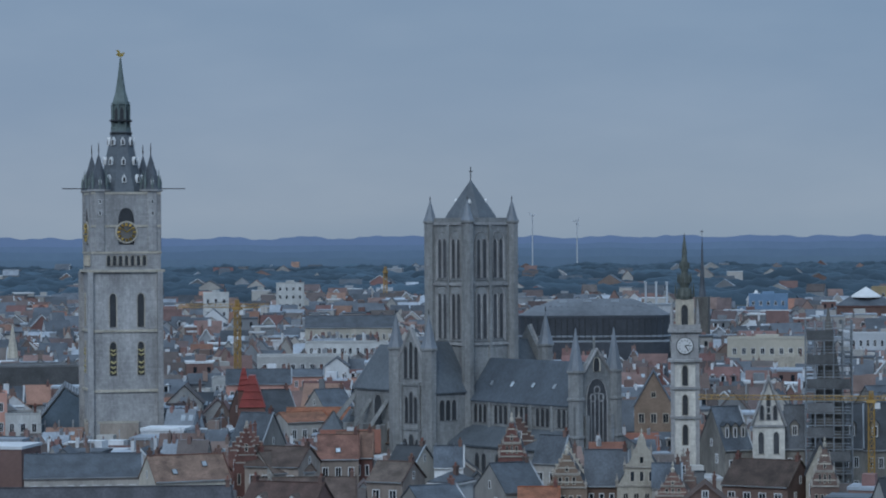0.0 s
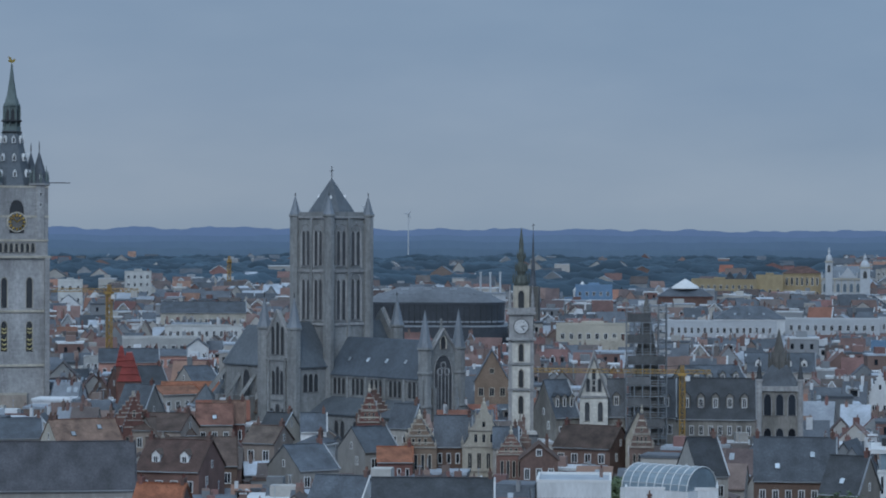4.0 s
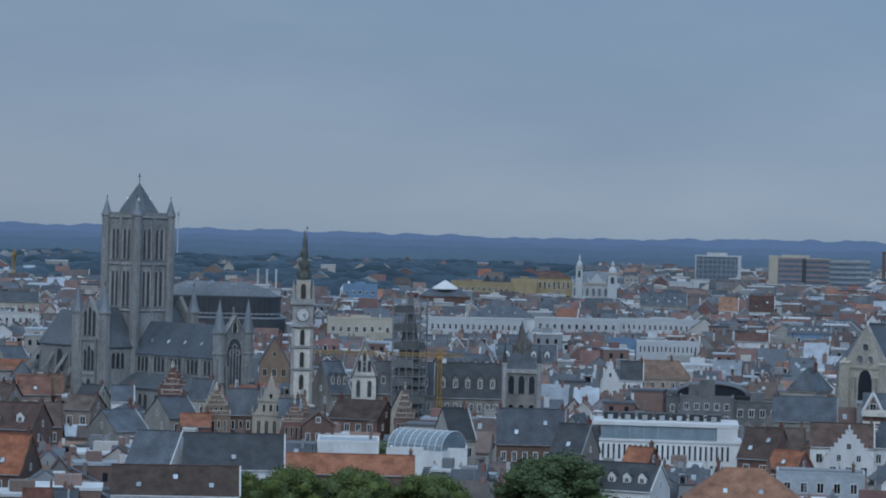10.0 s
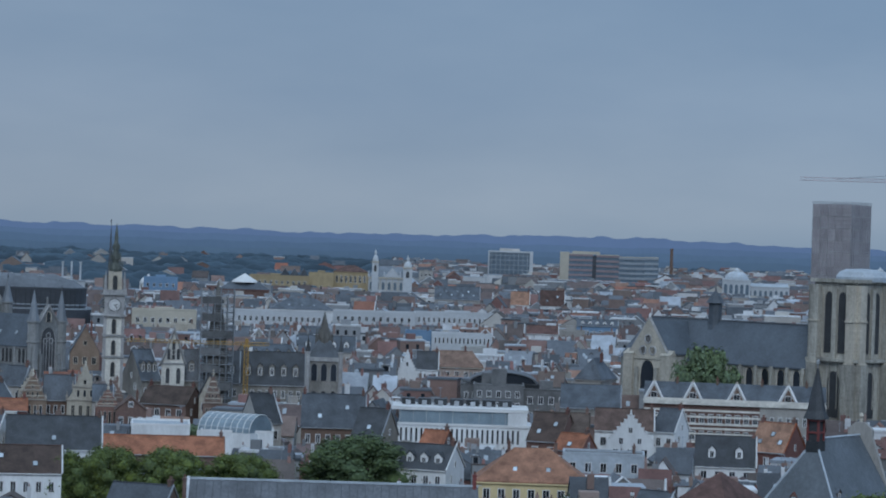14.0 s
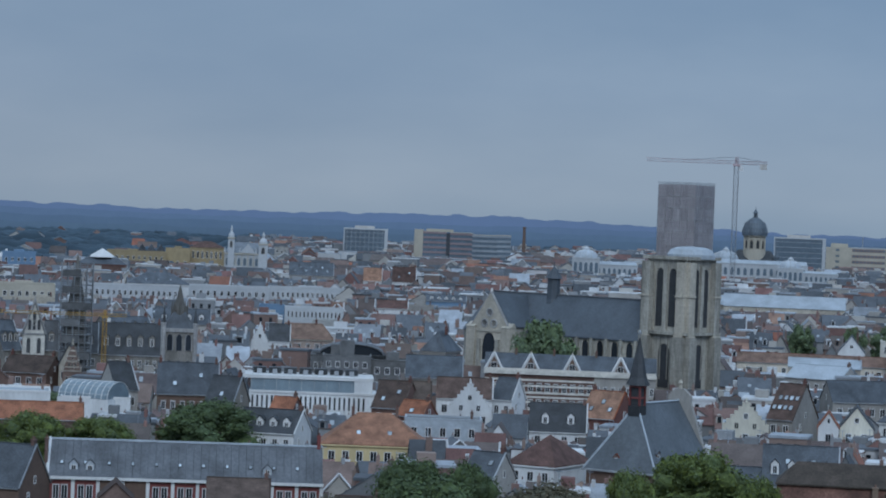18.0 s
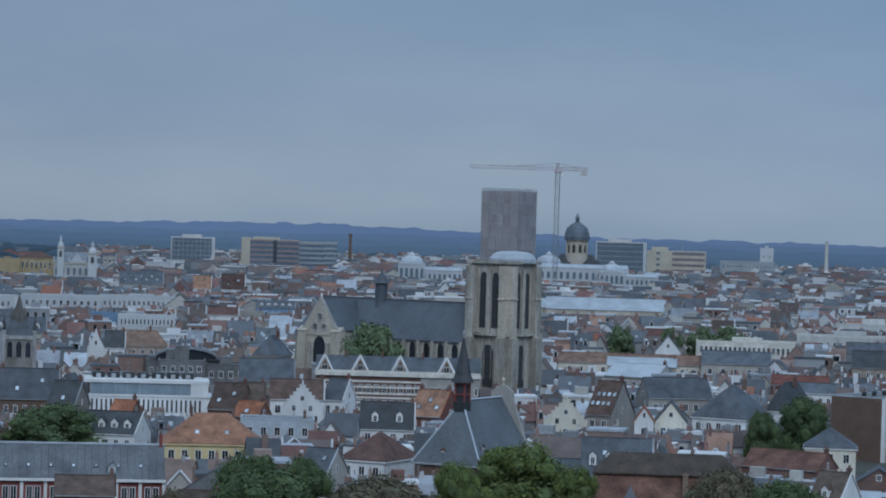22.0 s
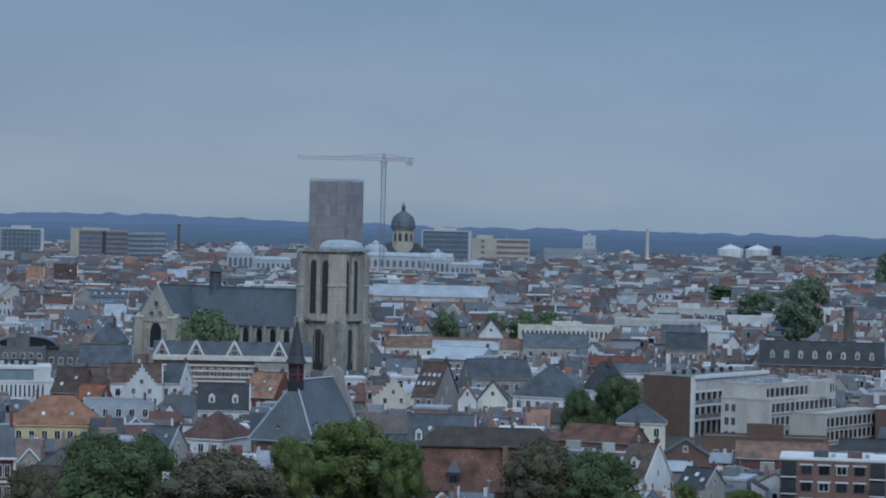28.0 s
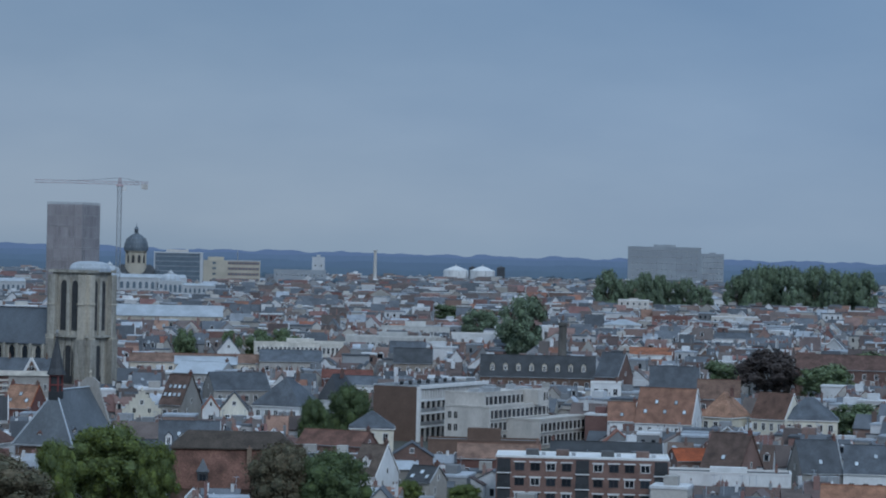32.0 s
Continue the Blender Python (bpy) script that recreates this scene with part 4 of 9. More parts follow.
def clock_tower():
    ob = thing("clock_tower", -275.4, 545.7, 28.2, "slim pale stone clock tower with white dial and openwork spire", "clock tower")
    keep_clear(-275.4, 545.7, 28.2, 6, 5, 14.5)
    h = 2.1
    part("shaft", Geo().box(-h, -h, -2, h, h, 25.2), ivory_stone, ob)
    for sx in (-1, 1):
        for sy in (-1, 1):
            part("corner_pier", Geo().box(sx * h - 0.35, sy * h - 0.35, -2, sx * h + 0.35, sy * h + 0.35, 25.0), stone, ob)
            t = part("clock_pinnacle", Geo().spin(sx * 2.2, sy * 2.2, [(0.3, 30.2), (0.3, 33.0), (0.02, 35.6)], 6), stone, ob)
            part("belfry_pier", Geo().box(sx * 1.35 - 0.22, sy * 1.35 - 0.22, 30.2, sx * 1.35 + 0.22, sy * 1.35 + 0.22, 35.6), pale_stone, ob)
    part("clock_stage", Geo().box(-2.35, -2.35, 25.2, 2.35, 2.35, 30.2), stone, ob)
    for z, o in ((15.3, 0.3), (20.3, 0.3), (25.0, 0.6), (30.0, 0.6)):
        part("string_course", ring(2.3, z, z + 0.4, o), stone, ob)
    part("balustrade", ring(2.5, 30.4, 31.3, 0.2), stone, ob)
    part("belfry_core", Geo().box(-1.2, -1.2, 30.2, 1.2, 1.2, 35.6), pale_stone, ob)
    for side in (0, 90, -90):
        for z in (10.8, 15.9, 20.9):
            lancets(ob, pale_stone, (0,), -h, z, z + 3.4, 0.9, side)
        d = part("clock_dial", Geo().spin(0, 0, [(1.35, -0.1), (1.35, 0.08), (1.2, 0.1)], 28), trim_white, ob, at=pose(0, 0, 0, 0, 0, side) @ pose(0, -2.4, 27.7, 90, 0, 0))
        part("dial_ring", Geo().spin(0, 0, [(1.5, -0.12), (1.5, 0.05), (1.36, 0.06)], 28), steel, d)
        for k in range(12):
            a = math.pi / 6 * k
            part("hour_mark", Geo().bar((0.85 * math.cos(a), 0.85 * math.sin(a), 0.12), (1.1 * math.cos(a), 1.1 * math.sin(a), 0.12), 0.05), steel, d)
        for a, r in ((0.15, 0.75), (-0.9, 1.0)):
            part("clock_pointer", Geo().bar((0, 0, 0.13), (r * math.cos(a), r * math.sin(a), 0.13), 0.06), steel, d)
        lancets(ob, pale_stone, (0,), -1.25, 31.2, 34.6, 1.1, side)
    s = part("spire", Geo().spin(0, 0, [(1.5, 35.6), (1.55, 36.2), (0.85, 37.6), (1.0, 38.4), (0.6, 40.2), (0.7, 40.8), (0.45, 43.2), (0.5, 43.6), (0.05, 46.9)], 8, math.pi / 8), spire_green, ob)
    for k in range(8):
        a = math.pi / 4 * k
        for r, z, t in ((1.55, 36.0, 2.4), (1.1, 38.4, 1.8), (0.75, 40.8, 1.3)):
            part("crocket", Geo().spin(r * math.cos(a), r * math.sin(a), [(0.16, z), (0.16, z + t * 0.5), (0.02, z + t)], 4), spire_green, s)
    return ob


def tower_church():
    """The church with the stump tower; local -x runs along the nave."""
    ob = thing("church", -109.1, 590.5, 12.3 - 37, "weathered sandstone church with unfinished square tower and slate nave", "church")
    keep_clear(-109.1, 590.5, -24.7, 16, 9, 12)
    keep_clear(-140, 606, -24.7, 60, 9, 13)
    h = 5.9
    part("tower", Geo().box(-h, -h, -2, h, h, 39.0), tower_stone, ob)
    part("tower_top", ring(h - 0.4, 39.0, 39.8, 1.3), tower_stone, ob)
    part("tower_deck", Geo().box(-h, -h, 39.0, h, h, 39.3), lead, ob)
    part("string_course", ring(h, 20.9, 21.6, 1.3), tower_stone, ob)
    for side in (0, 90, 180, 270):
        at = pose(0, 0, 0, 0, 0, side)
        part("corner_buttress", Geo().box(-h - 1.5, -h - 0.35, -2, -h + 1.9, -h + 1.9, 38.4).box(-h - 0.35, -h - 1.5, -2, -h + 1.9, -h - 0.35, 38.4), pale_stone if side == 90 else tower_stone, ob, at=at)
        part("corner_buttress_foot", Geo().box(-h - 2.1, -h - 0.5, -2, -h + 2.2, -h + 2.2, 20.4).box(-h - 0.5, -h - 2.1, -2, -h + 2.2, -h - 0.5, 20.4), tower_stone, ob, at=at)
        for zz in (20.4, 30.0):
            part("buttress_weathering", Geo().box(-h - 1.8, -h - 0.5, zz, -h + 2.0, -h + 2.0, zz + 0.35).box(-h - 0.5, -h - 1.8, zz, -h + 2.0, -h - 0.5, zz + 0.35), pale_stone, ob, at=at)
        part("mid_buttress", Geo().box(-0.6, -h - 0.6, 21.5, 0.6, -h, 37.6), tower_stone, ob, at=at)
        lancets(ob, tower_stone, (-1.9, 1.9), -h, 22.8, 36.8, 2.1, side, name="belfry_opening")
        for k in (-3.4, 0.0, 3.4):
            part("moulded_shaft", Geo().box(k - 0.14, -h - 0.3, 21.8, k + 0.14, -h, 36.8), pale_stone, ob, at=at)
        lancets(ob, tower_stone, (0,), -h, 8.0, 18.6, 3.2, side, name="tower_window")
        for k in (-3.2, -1.1, 1.1, 3.2):
            part("blind_panel", Geo().box(k - 0.12, -h - 0.18, 10, k + 0.12, -h, 20.5), tower_stone, ob, at=at)
    c = part("glazed_cover", Geo().spin(1.7, 1.3, [(5.9, 39.3), (5.9, 40.3), (5.1, 41.5), (3.4, 42.1), (0.2, 42.3)], 14), zinc, ob, "pale zinc vaulted cover over the tower")
    for k in range(14):
        a = 2 * math.pi * k / 14
        part("rib", Geo().bar((1.7 + 5.65 * math.cos(a), 1.3 + 5.65 * math.sin(a), 39.4), (1.7 + 5.65 * math.cos(a), 1.3 + 5.65 * math.sin(a), 40.7), 0.1), trim_white, c)
    nh, he, hr = 7.2, 19.2, 28.6
    part("nave_wall", Geo().slab([(-nh, -2), (nh, -2), (nh, he), (0, hr - 0.4), (-nh, he)], -60, -h, "x"), tower_stone, ob)
    s = (hr - he) / nh
    part("nave_roof", Geo().slab([(0, hr - 0.3), (nh + 0.5, he - 0.5 * s), (nh + 0.5, he - 0.5 * s + 0.3), (0, hr), (-nh - 0.5, he - 0.5 * s + 0.3), (-nh - 0.5, he - 0.5 * s)], -60, -h, "x"), nave_slate, ob)
    part("ridge", Geo().box(-60, -0.25, hr - 0.05, -h, 0.25, hr + 0.25), lead, ob)
    part("apse", Geo().spin(-60, 0, [(nh, -2), (nh, he)], 10), tower_stone, ob)
    part("apse_roof", Geo().spin(-60, 0, [(nh + 0.5, he - 0.6), (0.2, hr)], 10), nave_slate, ob)
    part("aisle", Geo().box(-40, -nh - 4.5, -2, -h, -nh, 11.0), tower_stone, ob)
    part("aisle_roof", Geo().slab([(-nh - 5.0, 10.8), (-nh, 13.6), (-nh, 13.9), (-nh - 5.0, 11.1)], -40, -h, "x"), nave_slate, ob)
    for k in range(6):
        x = -10.5 - 5.2 * k
        lancets(ob, pale_stone, (x,), -nh - 4.5, 4.5, 10.2, 2.4, name="aisle_window", glass_mat=glass)
        part("buttress", Geo().box(x + 2.1, -nh - 5.6, -2, x + 3.1, -nh - 4.5, 11.4), tower_stone, ob)
    for k in range(3):
        lancets(ob, pale_stone, (-57 + 4.5 * k,), -nh, 9.0, 15.0, 1.6, name="choir_window", glass_mat=glass)
    for k in range(7):
        lancets(ob, pale_stone, (-9.5 - 4.6 * k,), -nh, 13.6, 18.2, 1.9, name="clerestory_window", glass_mat=glass)
        part("clerestory_buttress", Geo().box(-7.6 - 4.6 * k, -nh - 0.8, 11, -6.9 - 4.6 * k, -nh, 18.8), tower_stone, ob)
    # transept
    tx, tw = -48.0, 5.8
    part("transept_wall", Geo().slab([(tx - tw, -2), (tx + tw, -2), (tx + tw, 20.4), (tx, 27.4), (tx - tw, 20.4)], -14.5, 0), tower_stone, ob)
    s2 = (28.0 - 20.6) / tw
    part("transept_roof", Geo().slab([(tx, 27.8), (tx + tw + 0.4, 20.6 - 0.4 * s2), (tx + tw + 0.4, 20.9 - 0.4 * s2), (tx, 28.1), (tx - tw - 0.4, 20.9 - 0.4 * s2), (tx - tw - 0.4, 20.6 - 0.4 * s2)], -14.0, 0), nave_slate, ob)
    part("transept_gable", Geo().slab([(tx - tw, 4.0), (tx + tw, 4.0), (tx + tw, 20.6), (tx, 28.6), (tx - tw, 20.6)], -15.0, -14.3), pale_stone, ob)
    for sx in (-1, 1):
        part("corner_pier", Geo().box(tx + sx * tw - 1.4, -15.6, -2, tx + sx * tw + 1.4, -13.4, 20.0), pale_stone, ob)
    lancets(ob, pale_stone, (tx,), -15.0, 8.5, 18.6, 4.2, name="great_window", glass_mat=glass)
    for u, zz, r in ((tx - 1.5, 21.0, 1.15), (tx + 1.5, 21.0, 1.15), (tx, 23.7, 1.15)):
        part("tracery_ring", Geo().spin(0, 0, [(r, -0.02), (r, 0.2), (r * 0.72, 0.2), (r * 0.72, -0.02)], 16), stone, ob, at=pose(u, -15.02, zz, 90, 0, 0))
    for sx in (-1, 1):
        part("gable_coping", Geo().bar((tx + sx * (tw + 0.2), -14.7, 20.4), (tx, -14.7, 28.8), 0.28), stone, ob)
        part("pier_cap", Geo().slab([(-15.8, 20.0), (-13.2, 20.0), (-13.9, 21.2)], tx + sx * tw - 1.5, tx + sx * tw + 1.5, "x"), pale_stone, ob)
        part("side_buttress", Geo().box(tx + sx * 3.0 - 0.5, -15.7, -2, tx + sx * 3.0 + 0.5, -15.0, 17.0), tower_stone, ob)
    part("gable_band", Geo().box(tx - tw, -15.25, 18.9, tx + tw, -15.0, 19.5), pale_stone, ob)
    part("cross", Geo().bar((tx, -14.6, 28.4), (tx, -14.6, 29.8), 0.25), trim_white, ob)
    f = part("crossing_turret", Geo().spin(-40, 0, [(2.6, 23.5), (1.7, 27.5), (1.7, 32.6), (2.3, 32.8)], 8, math.pi / 8), nave_slate, ob)
    part("turret_cap", Geo().spin(-40, 0, [(2.4, 32.7), (1.2, 34.4), (0.25, 35.6), (0.05, 37.2)], 8, math.pi / 8), nave_slate, f)
    return ob


def chapel():
    """The slate-roofed chapel with a hipped end and a small red bell turret."""
    ob = thing("chapel", -77.1, 396.3, 12.5 - 27.5, "brick chapel under a steep blue-grey slate roof with bell turret", "chapel")
    keep_clear(-77.1, 396.3, -15, 14, 22, 7)
    w, L, he, hr = 6.6, 21.0, 9.4, 20.6
    part("wall", Geo().box(-w, 0, -2, w, L, he), brown_brick, ob)
    vs = [(-w - 0.4, -0.4, he), (w + 0.4, -0.4, he), (w + 0.4, L, he), (-w - 0.4, L, he), (0, 5.2, hr), (0, L, hr)]
    part("roof", Geo().add(vs, [(3, 2, 1, 0), (0, 1, 4), (1, 2, 5, 4), (2, 3, 5), (3, 0, 4, 5)]), church_slate, ob)
    part("hip_flashing", Geo().bar((-w - 0.4, -0.4, he + 0.1), (0, 5.2, hr + 0.1), 0.14).bar((w + 0.4, -0.4, he + 0.1), (0, 5.2, hr + 0.1), 0.14).bar((0, 5.2, hr + 0.1), (0, L, hr + 0.1), 0.14), zinc, ob)
    part("gutter", Geo().box(-w - 0.7, -0.7, he - 0.3, w + 0.7, -0.4, he), galvanised, ob)
    part("end_gable", Geo().slab([(-w - 0.4, -2), (w + 0.4, -2), (w + 0.4, he + 0.6), (w - 1.5, he + 3.2), (2.2, hr - 0.2), (2.2, hr + 1.0), (0.8, hr + 2.2), (-0.8, hr + 2.2), (-2.2, hr + 1.0), (-2.2, hr - 0.2), (-w + 1.5, he + 3.2), (-w - 0.4, he + 0.6)], L, L + 0.8), grey_wall, ob)
    part("gable_ball", Geo().spin(0, L + 0.4, [(0.3, hr + 2.2), (0.2, hr + 2.8), (0.45, hr + 3.2), (0.1, hr + 3.8)], 8), pale_stone, ob)
    dormer(ob, -1.2, 0.7, he + 1.2, 1.1, 1.0, 2.0, brick, red_tile)
    dormer(ob, 3.5, -5.4, he + 2.2, 1.1, 1.0, 2.2, brown_brick, slate, rz=90)
    t = part("bell_turret", Geo().box(-1.15, 4.1, 18.6, 1.15, 6.4, 20.4), steel, ob)
    for sx in (-1, 1):
        for sy in (-1, 1):
            part("turret_post", Geo().box(sx * 0.95 - 0.16, 5.25 + sy * 0.95 - 0.16, 20.4, sx * 0.95 + 0.16, 5.25 + sy * 0.95 + 0.16, 24.0), oxblood, t)
    for z in (21.6, 23.5):
        part("turret_rail", Geo().box(-1.1, 4.15, z, 1.1, 6.35, z + 0.3), oxblood, t)
    # added dark box imitates the shade inside the open turret
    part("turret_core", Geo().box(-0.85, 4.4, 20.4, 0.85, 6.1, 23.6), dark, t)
    part("bell", Geo().spin(0, 5.25, [(0.5, 22.1), (0.35, 22.8), (0.1, 23.2)], 8), copper, t)
    part("turret_spire", Geo().spin(0, 5.25, [(2.1, 23.9), (1.5, 25.2), (1.05, 27.5), (0.15, 32.0)], 8, math.pi / 8), dark_slate, t)
    part("turret_ball", Geo().spin(0, 5.25, [(0.08, 31.8), (0.08, 32.4), (0.3, 32.7), (0.3, 33.1), (0.05, 33.4)], 8), galvanised, t)
    return ob


def wrapped_tower():
    ob = thing("scaffolded_tower", -260.6, 1307.4, 12.1 - 28, "tall block wrapped in pale scaffold sheeting", "tower block")
    w, d, H = 21.4, 20.6, 61.6
    part("tower_core", Geo().box(-w / 2 + 1, -d / 2 + 1, -2, w / 2 - 1, d / 2 - 1, H - 2), concrete, ob)
    for side, a in ((0, w), (90, d), (180, w), (270, d)):
        dep = (d if side % 180 == 0 else w) / 2
        for k in range(5):
            for j in range(9):
                x0, z0 = -a / 2 + a * k / 5, 6 + (H - 6) * j / 9
                part("sheet", Geo().box(x0 + 0.06, -dep - 0.1, z0 + 0.08, x0 + a / 5 - 0.06, -dep + 0.05, z0 + (H - 6) / 9 - 0.02), sheeting, ob, at=pose(0, 0, 0, 0, 0, side))
        for k in range(11):
            x = -a / 2 + a * k / 10
            part("scaffold_pole", Geo().bar((x, -dep - 0.25, 0), (x, -dep - 0.25, H + 1.4), 0.05), galvanised, ob, at=pose(0, 0, 0, 0, 0, side))
        for j in range(30):
            z = 3 + (H - 3) * j / 30
            part("ledger", Geo().bar((-a / 2, -dep - 0.3, z), (a / 2, -dep - 0.3, z), 0.04), sheeting if j % 3 else galvanised, ob, at=pose(0, 0, 0, 0, 0, side))
        for z in (H + 0.5, H + 1.2):
            part("guard_rail", Geo().bar((-a / 2, -dep - 0.25, z), (a / 2, -dep - 0.25, z), 0.07), galvanised, ob, at=pose(0, 0, 0, 0, 0, side))
    return ob


def lattice(g, p, q, half, n, r):
    """A lattice boom of square section between two points."""
    p, q = Vector(p), Vector(q)
    d = q - p
    up = Vector((0, 0, 1)) if abs(d.normalized().z) < 0.9 else Vector((1, 0, 0))
    s = d.cross(up).normalized() * half
    u = s.cross(d).normalized() * half
    cs = [s + u, s - u, -s - u, -s + u]
    for c in cs:
        g.bar(p + c, q + c, r)
    for i in range(n):
        a, b = p + d * i / n, p + d * (i + 1) / n
        for k in range(4):
            g.bar(a + cs[k], b + cs[(k + 1) % 4], r * 0.6)
            g.bar(b + cs[k], b + cs[(k + 1) % 4], r * 0.6)
    return g


def tower_crane(x, y, rz, H, jib, back, mat, jib_mat, half, label, r=0.16, weights=True):
    ob = thing("tower_crane", x, y, rz, label, "crane")
    part("mast", lattice(Geo(), (0, 0, 0), (0, 0, H), half, int(H / (half * 3)), r), mat, ob)
    part("slewing_ring", Geo().box(-half * 1.6, -half * 1.6, H, half * 1.6, half * 1.6, H + half), jib_mat, ob)
    part("cabin", Geo().box(half * 1.2, -half, H - half * 2, half * 3, half, H), trim_white, ob)
    part("jib", lattice(Geo(), (-jib, 0, H + half * 1.6), (0, 0, H + half * 1.6), half * 0.7, int(jib / (half * 2.4)), r * 0.5), jib_mat, ob)
    part("counter_jib", lattice(Geo(), (0, 0, H + half * 1.6), (back, 0, H + half * 1.6), half * 0.7, max(3, int(back / (half * 2.4))), r * 0.6), jib_mat, ob)
    part("tower_head", lattice(Geo(), (0, 0, H + half), (0, 0, H + half * 4), half * 0.6, 3, r * 0.8), jib_mat, ob)
    part("tie_bar", Geo().bar((0, 0, H + half * 4), (-jib * 0.6, 0, H + half * 2), r * 0.4).bar((0, 0, H + half * 4), (back, 0, H + half * 2), r * 0.4), steel, ob)
    if weights:
        for k in range(3):
            part("counterweight", Geo().box(back - half * (1 + k), -half, H - half * 1.2, back - half * (0.1 + k), half, H + half * 1.2), concrete, ob)
    return ob


def dome_church():
    x, y, big = -335.5, 1908.4, 1.3
    ob = thing("domed_church", x, y, 11.9, "distant baroque church with blue-grey dome on a pale drum", "church", z=2.8)
    ob.matrix_basis = ob.matrix_basis @ Matrix.Diagonal((big, big, big, 1))
    keep_clear(x, y - 12, 11.9, 46, 20, 30)
    part("body", Geo().box(-15, -8, -2, 15, 14, 19), grey_wall, ob)
    part("body_roof", Geo().add([(-16, -9, 19), (16, -9, 19), (16, 15, 19), (-16, 15, 19), (-9, 0, 27.6), (9, 0, 27.6)], [(3, 2, 1, 0), (0, 1, 5, 4), (1, 2, 5), (2, 3, 4, 5), (3, 0, 4)]), dark_slate, ob)
    part("drum", Geo().spin(0, 0, [(6.5, 22), (6.5, 27.4), (5.7, 27.5), (5.7, 34.8), (6.6, 35.2), (6.6, 36.0)], 24), far_cream, ob)
    for k in range(10):
        a = 36.0 * (k + 0.5)
        part("drum_window", window_mesh(1.7, 4.6, pale_stone, dark, True), None, ob, at=pose(0, 0, 0, 0, 0, a) @ pose(0, -5.75, 28.6))
        part("drum_pilaster", Geo().box(-0.4, -6.4, 27.5, 0.4, -5.6, 34.8), far_cream, ob, at=pose(0, 0, 0, 0, 0, a + 18))
    d = part("dome", Geo().spin(0, 0, [(7.2, 35.9), (7.3, 37.6), (6.8, 40.4), (5.6, 42.9), (3.7, 44.8), (1.6, 45.8)], 24), dome_lead, ob)
    for k in range(12):
        a = math.pi / 6 * k
        for (r, z), (q, w) in (((7.3, 37.6), (5.7, 42.9)), ((5.7, 42.9), (1.6, 45.9))):
            part("dome_rib", Geo().bar((r * math.cos(a), r * math.sin(a), z), (q * math.cos(a), q * math.sin(a), w), 0.16), spire_lead, d)
    l = part("lantern", Geo().spin(0, 0, [(1.5, 45.6), (1.5, 46.2), (1.05, 46.3), (1.05, 48.4), (1.6, 48.6), (0.9, 49.5), (0.15, 51.0), (0.05, 52.6)], 10), dome_lead, ob)
    for k in range(5):
        # dark boxes paint the shade of the lantern's openings
        part("lantern_opening", Geo().box(-0.25, -1.1, 46.6, 0.25, -1.0, 48.1), dark, l, at=pose(0, 0, 0, 0, 0, 72 * k))
    for sx in (-1, 1):
        part("corner_cupola", Geo().spin(sx * 12.5, -5.5, [(1.5, 19), (1.5, 23.5), (1.8, 23.8), (0.9, 25.5), (0.1, 27.5)], 8), dome_lead, ob)
    return ob


belfry()
big_church()
clock_tower()
tower_church()
chapel()
wrapped_tower()
tower_crane(-244.6, 1356.5, 12, 73.2, 48, 16, galvanised, jib_red, 1.2, "tall grey and red tower crane over the distant roofs", 0.13)
dome_church()

